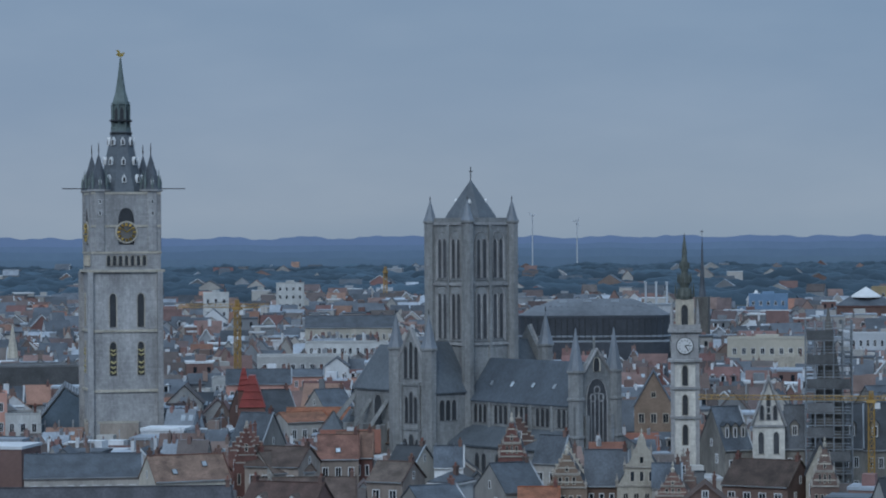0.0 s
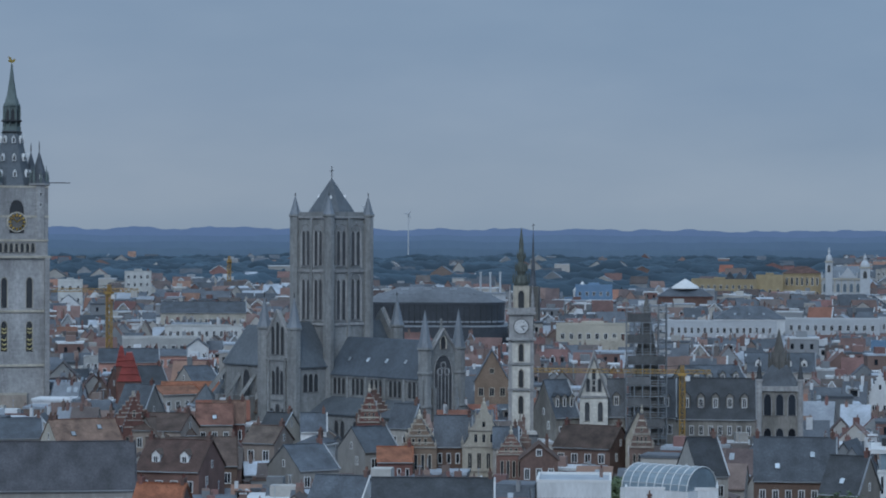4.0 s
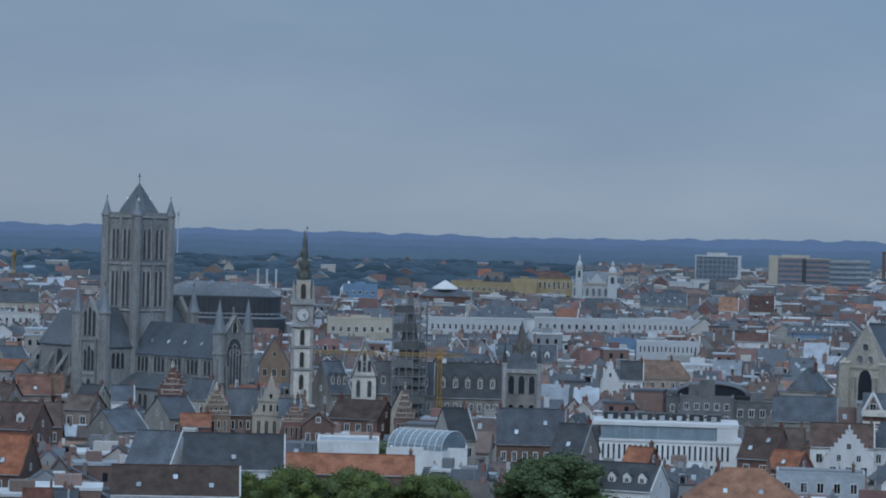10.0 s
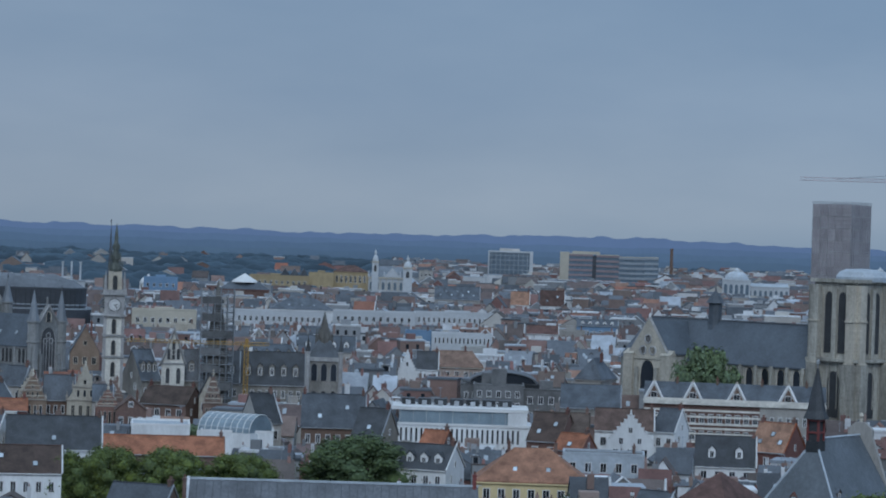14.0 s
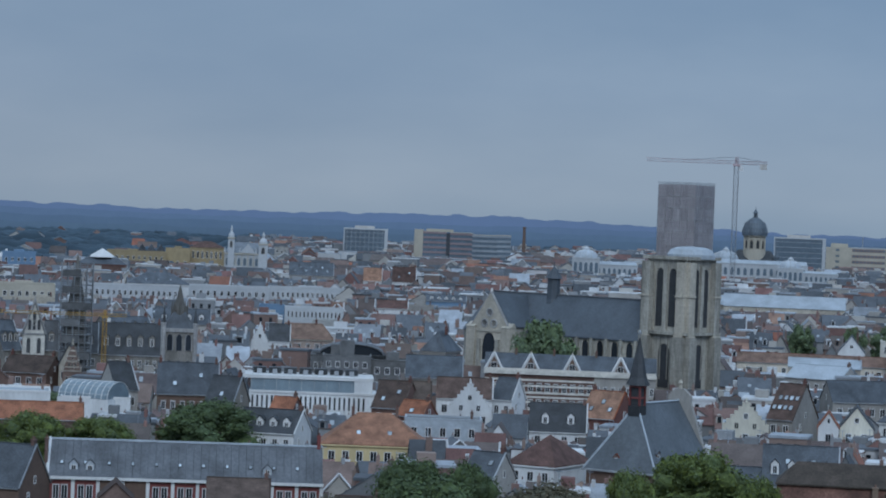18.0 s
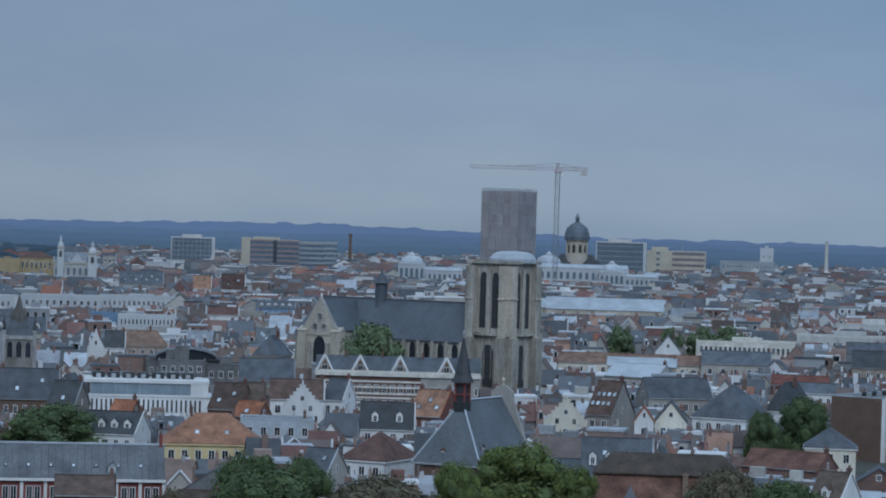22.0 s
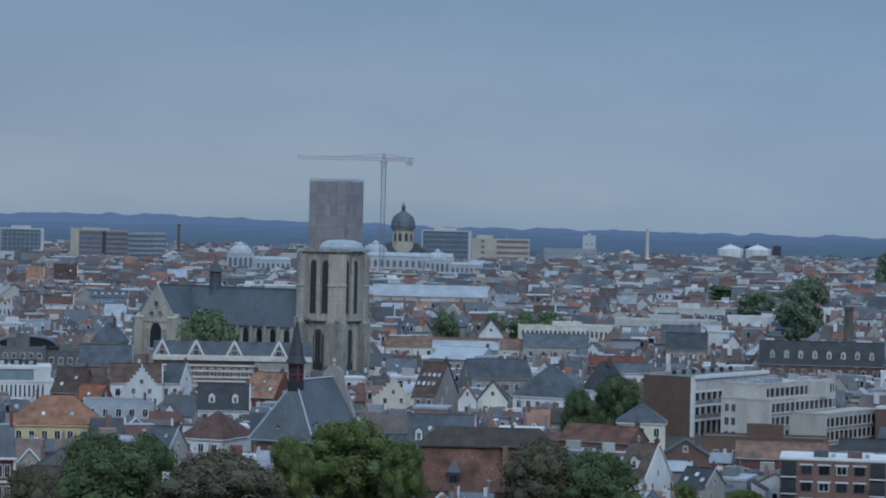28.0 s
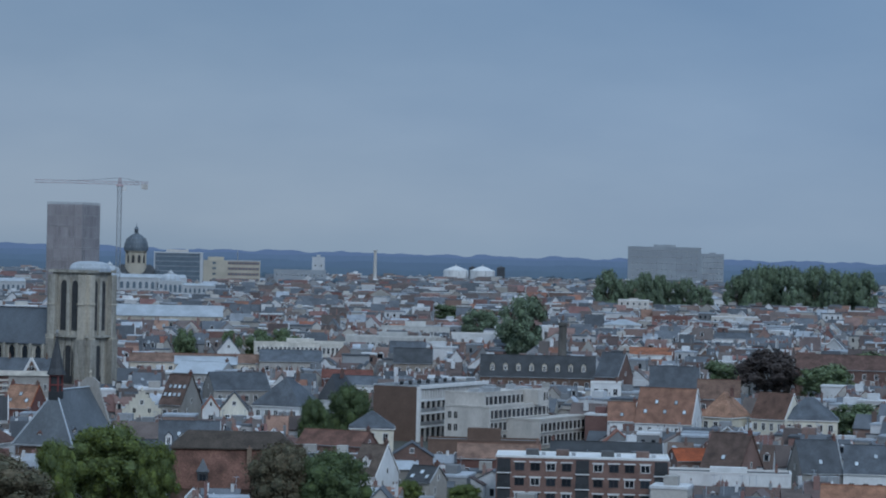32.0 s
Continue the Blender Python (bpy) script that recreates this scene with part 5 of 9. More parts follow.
# ---- large buildings with a look of their own ----
def lead_hall():
    """The long hall with the lead roof and the red and white front."""
    x, y, rz, w, d, he, hr = -137.3, 349.3, 22.3, 43.6, 12.0, 9.0, 13.9
    ob = thing("hall", x, y, rz, "long hall with a streaked lead roof and red and white front", "hall")
    keep_clear(x - 4, y - 2, rz, w + 12, d, -3)
    part("wall", Geo().slab([(0, -2), (d, -2), (d, he), (d / 2, hr), (0, he)], -w / 2, w / 2, "x"), brick, ob)
    s = (hr - he) / (d / 2)
    r = part("roof", Geo().slab([(d / 2, hr), (-0.5, he - 0.5 * s), (-0.5, he - 0.5 * s + 0.2), (d / 2, hr + 0.25), (d + 0.5, he - 0.5 * s + 0.2), (d + 0.5, he - 0.5 * s)], -w / 2 - 0.2, w / 2 + 0.2, "x"), lead, ob)
    part("ridge_cap", Geo().box(-w / 2 - 0.2, d / 2 - 0.3, hr + 0.1, w / 2 + 0.2, d / 2 + 0.3, hr + 0.4), zinc, ob)
    n = 36
    for k in range(n + 1):
        u = -w / 2 + w * k / n
        part("roll_seam", Geo().bar((u, -0.5, he - 0.5 * s + 0.22), (u, d / 2, hr + 0.26), 0.035), lead, r)
    part("cornice", Geo().box(-w / 2 - 0.3, -0.85, he - 0.75, w / 2 + 0.3, -0.5, he - 0.3), trim_white, ob)
    ang = math.degrees(math.atan(s))
    for k in range(11):
        skylight(ob, -w / 2 + 2 + (w - 4) * k / 10.5, d / 2 * 0.3, he + (hr - he) * 0.3 + 0.25, ang, 0, 0.6, 0.8)
    for u in (-w * 0.41, -w * 0.35, w * 0.3):
        dormer(ob, u, 0.7, he + 0.35, 1.4, 1.3, 2.4, zinc, lead)
    bays = 11
    for k in range(bays):
        u = -w / 2 + w * (k + 0.5) / bays
        if k in (2, 3, 8):
            part("brick_bay", Geo().box(u - w / bays / 2 + 0.2, -0.25, -2, u + w / bays / 2 - 0.2, 0, he - 0.8), brown_brick, ob)
            continue
        part("red_panel", Geo().box(u - w / bays / 2 + 0.3, -0.1, 0.3, u + w / bays / 2 - 0.3, 0, he - 1.0), oxblood, ob)
        for z in (1.2, 5.0):
            for du in (-1.0, 0.35):
                part("window", window_mesh(1.1, 2.4, trim_white, glass), None, ob, at=pose(u + du + 0.3, -0.1, z))
    for k in range(bays + 1):
        u = -w / 2 + w * k / bays
        part("pilaster", Geo().box(u - 0.28, -0.35, -2, u + 0.28, 0, he - 0.8), trim_white, ob)
    part("floor_band", Geo().box(-w / 2, -0.3, 4.1, w / 2, 0, 4.5), trim_white, ob)
    part("gable_coping", Geo().bar((-w / 2 - 0.2, -0.6, he - 0.3), (-w / 2 - 0.2, d / 2, hr + 0.4), 0.2), trim_white, ob)
    chimney(ob, w / 2 - 0.4, d / 2, hr - 0.4, hr + 2.0, oxblood)
    chimney(ob, -w / 2 - 0.5, 2.0, he, hr + 0.6, brick)
    return ob


def brick_terrace():
    """The long brick terrace with white bands and gabled dormers."""
    x, y, rz, w, d, he, hr = -129.3, 564.3, 14.3, 40.3, 10.0, 12.0, 15.6
    ob = thing("terrace", x, y, rz, "long brick terrace with white stone bands and white gabled dormers", "terrace")
    keep_clear(x, y, rz, w, d, ground_z(x, y) + 2.5)
    part("wall", Geo().slab([(0, -2), (d, -2), (d, he), (d / 2, hr), (0, he)], -w / 2, w / 2, "x"), brick, ob)
    s = (hr - he) / (d / 2)
    part("roof", Geo().slab([(d / 2, hr), (-0.4, he - 0.4 * s), (-0.4, he - 0.4 * s + 0.2), (d / 2, hr + 0.25), (d + 0.4, he - 0.4 * s + 0.2), (d + 0.4, he - 0.4 * s)], -w / 2 - 0.2, w / 2 + 0.2, "x"), slate, ob)
    part("cornice", Geo().box(-w / 2 - 0.2, -0.7, he - 0.9, w / 2 + 0.2, -0.3, he - 0.1), ivory_stone, ob)
    part("parapet", Geo().box(-w / 2, -0.65, he - 0.1, w / 2, -0.45, he + 0.5), ivory_stone, ob)
    part("grey_front", Geo().box(w * 0.14, -0.15, -2, w / 2, 0, he - 0.9), grey_wall, ob)
    for z in (2.6, 4.4, 5.6, 6.6, 8.2, 9.6):
        part("stone_band", Geo().box(-w / 2, -0.12, z, w * 0.14, 0, z + 0.45), ivory_stone, ob)
    for r, z in enumerate((3.2, 7.0)):
        for k in range(13):
            u = -w / 2 + w * 0.64 * (k + 0.5) / 13
            part("window", window_mesh(1.25, 2.1, trim_white, glass), None, ob, at=pose(u, -0.02, z))
        for k in range(8):
            u = w * 0.14 + w * 0.36 * (k + 0.5) / 8
            part("window", window_mesh(0.9, 1.9, trim_white, glass), None, ob, at=pose(u, -0.17, z))
    for u in (-18.1, -9.4, 0.4, 11.8):
        g = part("gabled_dormer", Geo().slab([(-2.0, 0), (2.0, 0), (0, 3.9)], 0, 3.0), brown_brick, ob, at=pose(u, 0.1, he - 0.2))
        part("gable_coping", Geo().bar((-2.2, 0, -0.1), (0, 0, 4.2), 0.24).bar((2.2, 0, -0.1), (0, 0, 4.2), 0.24), trim_white, g)
        part("window", window_mesh(1.5, 1.6, trim_white, glass), None, g, at=pose(0, 0, 0.4))
        part("finial", Geo().spin(0, 0, [(0.2, 4.0), (0.25, 4.4), (0.05, 4.9)], 6), pale_stone, g)
    for u in (-13, -4, 6, 16):
        chimney(ob, u, d / 2, hr - 0.4, hr + 1.1, brown_brick)
    return ob


def framed_office(x, y, rz, w, d, he, rows, cols, label, frame_mat, fill):
    """An office slab: glazing with bands between floors inside a pale frame."""
    ob = thing("office_block", x, y, rz, label, "office block")
    keep_clear(x, y, rz, w, d, ground_z(x, y) + he * 0.3)
    part("core", Geo().box(-w / 2 + 0.4, 0.5, -2, w / 2 - 0.4, d - 0.4, he - 0.8), fill, ob)
    part("frame_top", Geo().box(-w / 2, 0, he - 1.2, w / 2, d, he), frame_mat, ob)
    part("frame_side", Geo().box(-w / 2, 0, -2, -w / 2 + 1.0, d, he - 1.2), frame_mat, ob)
    part("frame_side", Geo().box(w / 2 - 2.6, 0, -2, w / 2, d, he - 1.2), frame_mat, ob)
    part("roof_plant", Geo().box(-w * 0.25, d * 0.3, he, w * 0.2, d * 0.7, he + 2.0), concrete, ob)
    for k in range(rows):
        z = he * k / rows
        part("floor_band", Geo().box(-w / 2 + 1.0, 0.25, z, w / 2 - 2.6, 0.5, z + he / rows * (0.14 if w < 50 else 0.3)), far_grey, ob)
    for k in range(cols if w < 40 else 0):
        u = -w / 2 + 1 + (w - 3.6) * (k + 0.5) / cols
        part("mullion", Geo().box(u - 0.12, 0.2, -2, u + 0.12, 0.5, he - 1.2), galvanised, ob)
    return ob


def colonnade_block():
    """The brown brick slab whose long side is a white colonnade of windows; the near corner is the origin."""
    ob = thing("office_block", -8.4, 523.9, 4.3 - 27, "brown brick office slab with a white window colonnade", "office block")
    for a in ((-14, 524, -22.7, 13, 10, 0.0), (1, 524, 3, 20, 40, 0.0)):
        keep_clear(*a)
    W, L, H = 13.0, 40.0, 14.0
    part("wall", Geo().box(-W, 0, -2, -0.3, L, H), brown_brick, ob)
    part("roof", Geo().box(-W + 0.3, 0.3, H, -0.6, L - 0.3, H + 0.1), flat_grey, ob)
    part("parapet", Geo().box(-W - 0.1, -0.1, H, 0.25, 0.3, H + 0.35).box(-W - 0.1, 0.3, H, -W + 0.3, L, H + 0.35), galvanised, ob)
    part("end_pier", Geo().box(-0.5, -0.06, -2, 0.3, 0.7, H), trim_white, ob)
    part("cornice", Geo().box(-0.3, 0, H - 0.5, 0.7, L, H + 0.35), trim_white, ob)
    for z in (10.2, 6.9, 3.5):
        part("spandrel", Geo().box(-0.3, 0.7, z, 0.35, L, z + 0.6), trim_white, ob)
    part("glazing", Geo().box(-0.3, 0.7, -2, -0.12, L, H - 0.5), glass, ob)
    for k in range(27):
        u = 0.9 + (L - 1) * k / 26
        part("fin", Geo().box(-0.12, u - 0.13, 10.8, 0.45, u + 0.13, H - 0.5), trim_white, ob)
    for k in range(14):
        u = 0.9 + (L - 1) * k / 13
        part("pier", Geo().box(-0.12, u - 0.3, -2, 0.25, u + 0.3, 10.2), concrete, ob)
        for z in (4.1, 7.5):
            part("balcony_rail", Geo().box(0.25, u, z + 0.1, 0.4, u + 2.6, z + 1.0), galvanised, ob)
    for k in range(7):
        part("roof_vent", Geo().spin(-W * 0.5, 3 + 5 * k, [(0.5, H + 0.1), (0.5, H + 0.8), (0.8, H + 0.9), (0.3, H + 1.3)], 8), steel, ob)
    return ob


def concrete_block():
    """The pale concrete offices with ribbon windows, stepping back floor by floor."""
    ob = thing("office_block", 10.5, 507.0, 3 - 27, "pale concrete office block with ribbon windows and set-back floors", "office block")
    keep_clear(14, 505, 2, 40, 40, 1.0)

    def block(x0, x1, y0, y1, z0, z1, rows, name):
        b = part(name, Geo().box(x0, y0, z0, x1, y1, z1), concrete, ob)
        part("parapet", Geo().box(x0 - 0.1, y0 - 0.1, z1, x1 + 0.1, y0 + 0.25, z1 + 0.5).box(x1 - 0.25, y0 + 0.25, z1, x1 + 0.1, y1, z1 + 0.5), concrete, b)
        n = int((y1 - y0) / 2.5)
        for r in range(rows):
            z = z1 - 2.7 - 3.1 * r
            part("window_band", Geo().box(x1, y0 + 1.0, z, x1 + 0.04, y1 - 0.5, z + 2.0), glass, b)
            part("sill_band", Geo().box(x1, y0 + 0.8, z - 0.35, x1 + 0.35, y1 - 0.3, z), concrete, b)
            for k in range(n):
                u = y0 + 1 + (y1 - y0 - 1.5) * (k + 0.5) / n
                part("fin", Geo().box(x1 + 0.04, u - 0.14, z, x1 + 0.3, u + 0.14, z + 2.0), concrete, b)
        return b

    block(-12.5, 0, 0, 34, -2, 10.4, 3, "lower_block")
    block(-14.0, -3.0, 3.0, 40, 10.4, 13.6, 1, "upper_block")
    block(0, 9, 10, 46, -2, 7.2, 2, "front_wing")
    part("stair_tower", Geo().box(-4.0, 25, 10.4, 1.2, 28.5, 14.2), concrete, ob)
    for k, (u, v, s) in enumerate(((-8, 8, 1.4), (-7, 14, 2.0), (-10, 20, 1.2), (-6, 31, 1.8), (-11, 34, 1.0))):
        part("roof_plant", Geo().box(u - s, v - s, 13.6, u + s, v + s, 14.6 + 0.3 * (k % 3)), galvanised, ob)
    for r in range(3):
        for u in (-11.0, -9.3):
            part("window", window_mesh(1.2, 1.9, concrete, glass), None, ob, at=pose(u, 0, 1.2 + 3.1 * r))
    return ob


def brick_flats():
    """The dark red brick flats with white lintels, balconies whose recess shade is painted flat, and a white roof."""
    x, y, rz, w, d, he = 35.6, 375.1, 0.8, 34.2, 14.0, 12.0
    ob = thing("apartment_block", x, y, rz, "dark red brick apartment block with white lintels and balconies, recess shade painted flat", "apartment block")
    keep_clear(x, y, rz, w, d, 1.0)
    part("wall", Geo().box(-w / 2, 0, -2, w / 2, d, he), brick, ob)
    part("roof", Geo().box(-w / 2 + 0.3, 0.3, he, w / 2 - 0.3, d - 0.3, he + 0.1), white, ob)
    part("parapet", Geo().box(-w / 2 - 0.1, -0.12, he - 0.1, w / 2 + 0.1, 0.3, he + 0.3).box(-w / 2 - 0.1, d - 0.3, he, w / 2 + 0.1, d + 0.1, he + 0.3).box(-w / 2 - 0.1, 0.3, he, -w / 2 + 0.3, d - 0.3, he + 0.3).box(w / 2 - 0.3, 0.3, he, w / 2 + 0.1, d - 0.3, he + 0.3), trim_white, ob)
    for k, u in enumerate((-10, -4, 5, 12)):
        part("roof_cabin", Geo().box(u - 1.3, d * 0.35, he + 0.1, u + 1.3, d * 0.6, he + 1.2), brick if k % 2 else flat_grey, ob)
        part("roof_duct", Geo().box(u + 1.8, d * 0.4, he + 0.1, u + 2.6, d * 0.5, he + 0.7), galvanised, ob)
    cols = 11
    for r in range(4):
        z = he - 2.6 - 3.0 * r
        for k in range(cols):
            u = -w / 2 + w * (k + 0.5) / cols
            if k in (0, 5, 10):
                # flat dark panel on the wall paints the shade of a recess
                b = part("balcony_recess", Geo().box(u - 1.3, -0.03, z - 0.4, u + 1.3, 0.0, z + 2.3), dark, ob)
                part("balcony_slab", Geo().box(u - 1.4, -0.5, z - 0.6, u + 1.4, -0.03, z - 0.4), trim_white, b)
                part("balcony_rail", Geo().box(u - 1.35, -0.5, z - 0.4, u + 1.35, -0.42, z + 0.6), steel, b)
            else:
                part("window", window_mesh(1.9, 1.6, trim_white if (k + r) % 3 == 0 else steel, glass), None, ob, at=pose(u, 0, z))
                part("lintel", Geo().box(u - 1.2, -0.16, z + 1.6, u + 1.2, 0, z + 1.85), trim_white, ob)
    return ob


def white_block():
    """The long white block with narrow bays below and a band of glazing under its roof slab."""
    x, y, rz, w, d = -171.7, 503.6, 19.6, 28.0, 15.0
    ob = thing("office_block", x, y, rz, "long white modern block with narrow bays and glazed top floor", "office block")
    keep_clear(x, y, rz, w, d, ground_z(x, y) + 4)
    part("wall", Geo().box(-w / 2, 0, -2, w / 2, d, 8.8), white, ob)
    part("glazed_floor", Geo().box(-w / 2 + 0.3, 0.5, 8.8, w / 2 - 5, d - 0.5, 11.6), pale_glass, ob)
    part("end_wall", Geo().box(w / 2 - 5, 0.2, 8.8, w / 2 - 1, d, 11.6), white, ob)
    part("roof_slab", Geo().box(-w / 2 - 1.5, 0.1, 11.6, w / 2 - 0.8, d, 12.3), trim_white, ob)
    part("ledge", Geo().box(-w / 2, -0.25, 8.5, w / 2, 0, 9.0), trim_white, ob)
    for k in range(24):
        u = -w / 2 + 0.3 + (w - 2.6) * (k + 0.5) / 24
        part("window", window_mesh(0.6, 3.0, trim_white, glass), None, ob, at=pose(u, 0, 5.0))
        part("window", window_mesh(0.6, 3.0, trim_white, glass), None, ob, at=pose(u, 0, 1.2))
    for k in range(9):
        part("glazing_bar", Geo().box(-w / 2 + 0.5 + (w - 6) * k / 8 - 0.05, 0.4, 8.8, -w / 2 + 0.5 + (w - 6) * k / 8 + 0.05, 0.5, 11.6), galvanised, ob)
    for k in range(7):
        u = -w / 2 + 2 + 3.4 * k
        part("roof_plant", Geo().box(u - 1.4, d * 0.5, 12.3, u + 1.4, d * 0.8, 13.6), steel, ob)
        part("vent_hood", Geo().box(u - 0.5, d * 0.35, 12.3, u + 0.5, d * 0.45, 13.3), galvanised, ob)
    return ob


def red_tent(x, y, rz, w, h0, h1):
    ob = thing("sheeted_gable", x, y, rz, "steep roof shrouded in bright red sheeting", "sheeting", "red sheeted gables")
    part("frame", Geo().box(-w / 2, 0, -2, w / 2, w, h0), brick, ob)
    part("sheet", Geo().slab([(-w / 2 - 0.1, h0), (w / 2 + 0.1, h0), (w * 0.12, h1), (-w * 0.12, h1)], -0.15, w * 0.9), red_paint, ob)
    for k in range(4):
        z = h0 + (h1 - h0) * k / 4
        u = w / 2 * (1 - 0.76 * k / 4) + 0.15
        part("scaffold_rail", Geo().bar((-u, -0.3, z), (u, -0.3, z), 0.06), red_paint, ob)
    keep_clear(x, y, rz, w, w, ground_z(x, y) + h0 - 1)


def old_barn():
    """A big old building: a worn red lower slope, a darker hipped upper roof and a small turret-like dormer."""
    ob = thing("barn", -33.3, 370.6, 8.5, "big old building with worn reddish brown two-slope roof", "barn")
    keep_clear(-33.3, 370.6, 8.5, 26, 18, 3)
    w, he, hb, hr, db, d = 12.3, 4.6, 12.3, 15.6, 4.2, 18.0
    part("wall", Geo().box(-w, 0, -2, w, d, he), brown_brick, ob)
    lo = [(-w - 0.3, -0.3, he), (w + 0.3, -0.3, he), (w + 0.3, d + 0.3, he), (-w - 0.3, d + 0.3, he), (-w, db, hb), (w, db, hb), (w, d - db, hb), (-w, d - db, hb)]
    part("lower_roof", Geo().add(lo, [(3, 2, 1, 0), (4, 5, 6, 7), (0, 1, 5, 4), (1, 2, 6, 5), (2, 3, 7, 6), (3, 0, 4, 7)]), worn_tile, ob)
    up = [(-w - 0.3, db - 0.5, hb + 0.03), (w + 0.3, db - 0.5, hb + 0.03), (w + 0.3, d - db + 0.5, hb + 0.03), (-w - 0.3, d - db + 0.5, hb + 0.03), (-w + 3.0, d / 2, hr), (w - 3.0, d / 2, hr)]
    part("upper_roof", Geo().add(up, [(3, 2, 1, 0), (0, 1, 5, 4), (1, 2, 5), (2, 3, 4, 5), (3, 0, 4)]), moss_tile, ob)
    part("eave_board", Geo().box(-w - 0.3, db - 0.65, hb - 0.12, w + 0.3, db - 0.5, hb + 0.14), moss_tile, ob)
    t = part("dormer", Geo().box(-7.1, 0.6, 4.5, -5.0, 3.6, 7.9), dark_slate, ob)
    part("dormer_roof", Geo().spin(-6.05, 2.0, [(1.9, 7.85), (1.0, 9.0), (0.1, 10.4)], 4, math.pi / 4), slate, t)
    part("window", window_mesh(1.5, 2.3, steel, glass), None, t, at=pose(-6.05, 0.6, 5.2))
    chimney(ob, 3.1, 2.6, 9.0, 12.6, tan_brick, 0.9, 0.9, 1)
    return ob


def banded_hospital(x, y, rz, w, he):
    """A far cream block: a plain stair end and three reddish window bands."""
    ob = thing("hospital_block", x, y, rz, "distant cream hospital block with reddish window bands", "hospital")
    keep_clear(x, y, rz, w, 14, ground_z(x, y) + he * 0.45)
    part("body", Geo().box(-w / 2, 0, -2, w / 2, 14, he), far_cream, ob)
    part("roof_cabin", Geo().box(-w * 0.42, 4, he, -w * 0.14, 10, he + 3.0), far_cream, ob)
    part("roof_edge", Geo().box(-w * 0.08, -0.3, he - 0.5, w / 2 + 0.2, 0, he + 0.4), far_white, ob)
    for k in range(4):
        z = he - 3.4 - 4.7 * k
        part("window_band", Geo().box(-w * 0.07, -0.12, z, w * 0.48, 0, z + 2.3), far_band, ob)
        part("window", Geo().box(-w * 0.34, -0.1, z + 0.2, -w * 0.28, 0, z + 2.0), far_glass, ob)
        for j in range(9):
            u = -w * 0.07 + w * 0.55 * (j + 0.5) / 9
            part("window", Geo().box(u - 0.9, -0.2, z + 0.5, u + 0.9, -0.12, z + 1.8), far_glass, ob)
    part("mast", Geo().bar((w * 0.1, 7, he), (w * 0.1, 7, he + 9), 0.25), galvanised, ob)
    return ob


def folded_hall():
    """The open market hall whose sheet roof is folded into two skewed gables."""
    ob = thing("market_hall", -423.1, 561.0, 41.0, "market hall under a pale grey roof folded into two gables", "hall")
    w, d, z0 = 19.2, 22.0, 8.5
    keep_clear(-423.1, 561.0, 41.0, w, d, ground_z(-423.1, 561.0) + z0 - 2)
    line = [(-w / 2, z0), (-w * 0.24, z0 + 6.4), (w * 0.02, z0 + 3.2), (w * 0.24, z0 + 5.4), (w / 2, z0 - 0.5)]
    part("glazed_wall", Geo().slab([(-w / 2 + 0.5, -2), (w / 2 - 0.5, -2)] + [(u * 0.97, z - 0.5) for u, z in reversed(line)], 0.4, d - 0.4), far_glass, ob)
    for k in range(4):
        (a, b), (c, e) = line[k], line[k + 1]
        f = part("roof_fold", Geo().slab([(a, b - 0.35), (c, e - 0.35), (c, e), (a, b)], 0, d), arena_roof, ob)
        for j in range(1, 9):
            u, z = a + (c - a) * j / 9, b + (e - b) * j / 9
            part("roof_seam", Geo().bar((u, 0, z + 0.03), (u, d, z + 0.03), 0.05), galvanised, f)
    for k in range(7):
        u = -w / 2 + 1 + (w - 2) * k / 6
        part("post", Geo().box(u - 0.15, 0.1, -2, u + 0.15, 0.4, z0 - 0.6), galvanised, ob)
    return ob


def dark_arched_block():
    """The black-glazed block with a low arched roof and a pale flat canopy beside it."""
    ob = thing("office_block", -198.9, 607.6, 18.8, "dark glazed block with a low arched roof and pale canopy", "office block")
    w, d, z0 = 17.8, 14.0, 10.0
    keep_clear(-198.9, 607.6, 18.8, w + 8, d, ground_z(-198.9, 607.6) + 3)
    part("glazing", Geo().box(-w / 2, 0, -2, w / 2, d, z0), dark, ob)
    arc = [(w * 0.46 * math.cos(math.pi * k / 14), z0 + 2.6 * math.sin(math.pi * k / 14)) for k in range(15)]
    part("arched_front", Geo().slab(arc, 0.8, d), glass, ob)
    part("arched_roof", Geo().slab([(u * 1.03, z + 0.12) for u, z in arc] + [(u * 0.99, z - 0.1) for u, z in reversed(arc)], 0.2, d + 0.3), lead, ob)
    for z in (3.2, 6.4, 9.6):
        part("floor_edge", Geo().box(-w / 2 - 0.3, -0.3, z, w / 2 + 0.3, 0, z + 0.35), steel, ob)
    for k in range(11):
        u = -w / 2 + w * k / 10
        part("mullion", Geo().box(u - 0.07, -0.12, -2, u + 0.07, 0, z0), steel, ob)
    part("canopy", Geo().box(w / 2 - 1, -1.5, 7.2, w / 2 + 9, 9, 7.8), flat_pale, ob)
    part("annexe", Geo().box(w / 2, -0.5, -2, w / 2 + 8, 8, 7.2), dark_slate, ob)
    part("balcony_rail", Geo().box(-w / 2, -1.0, 6.7, w / 2, -0.9, 7.7), galvanised, ob)
    return ob


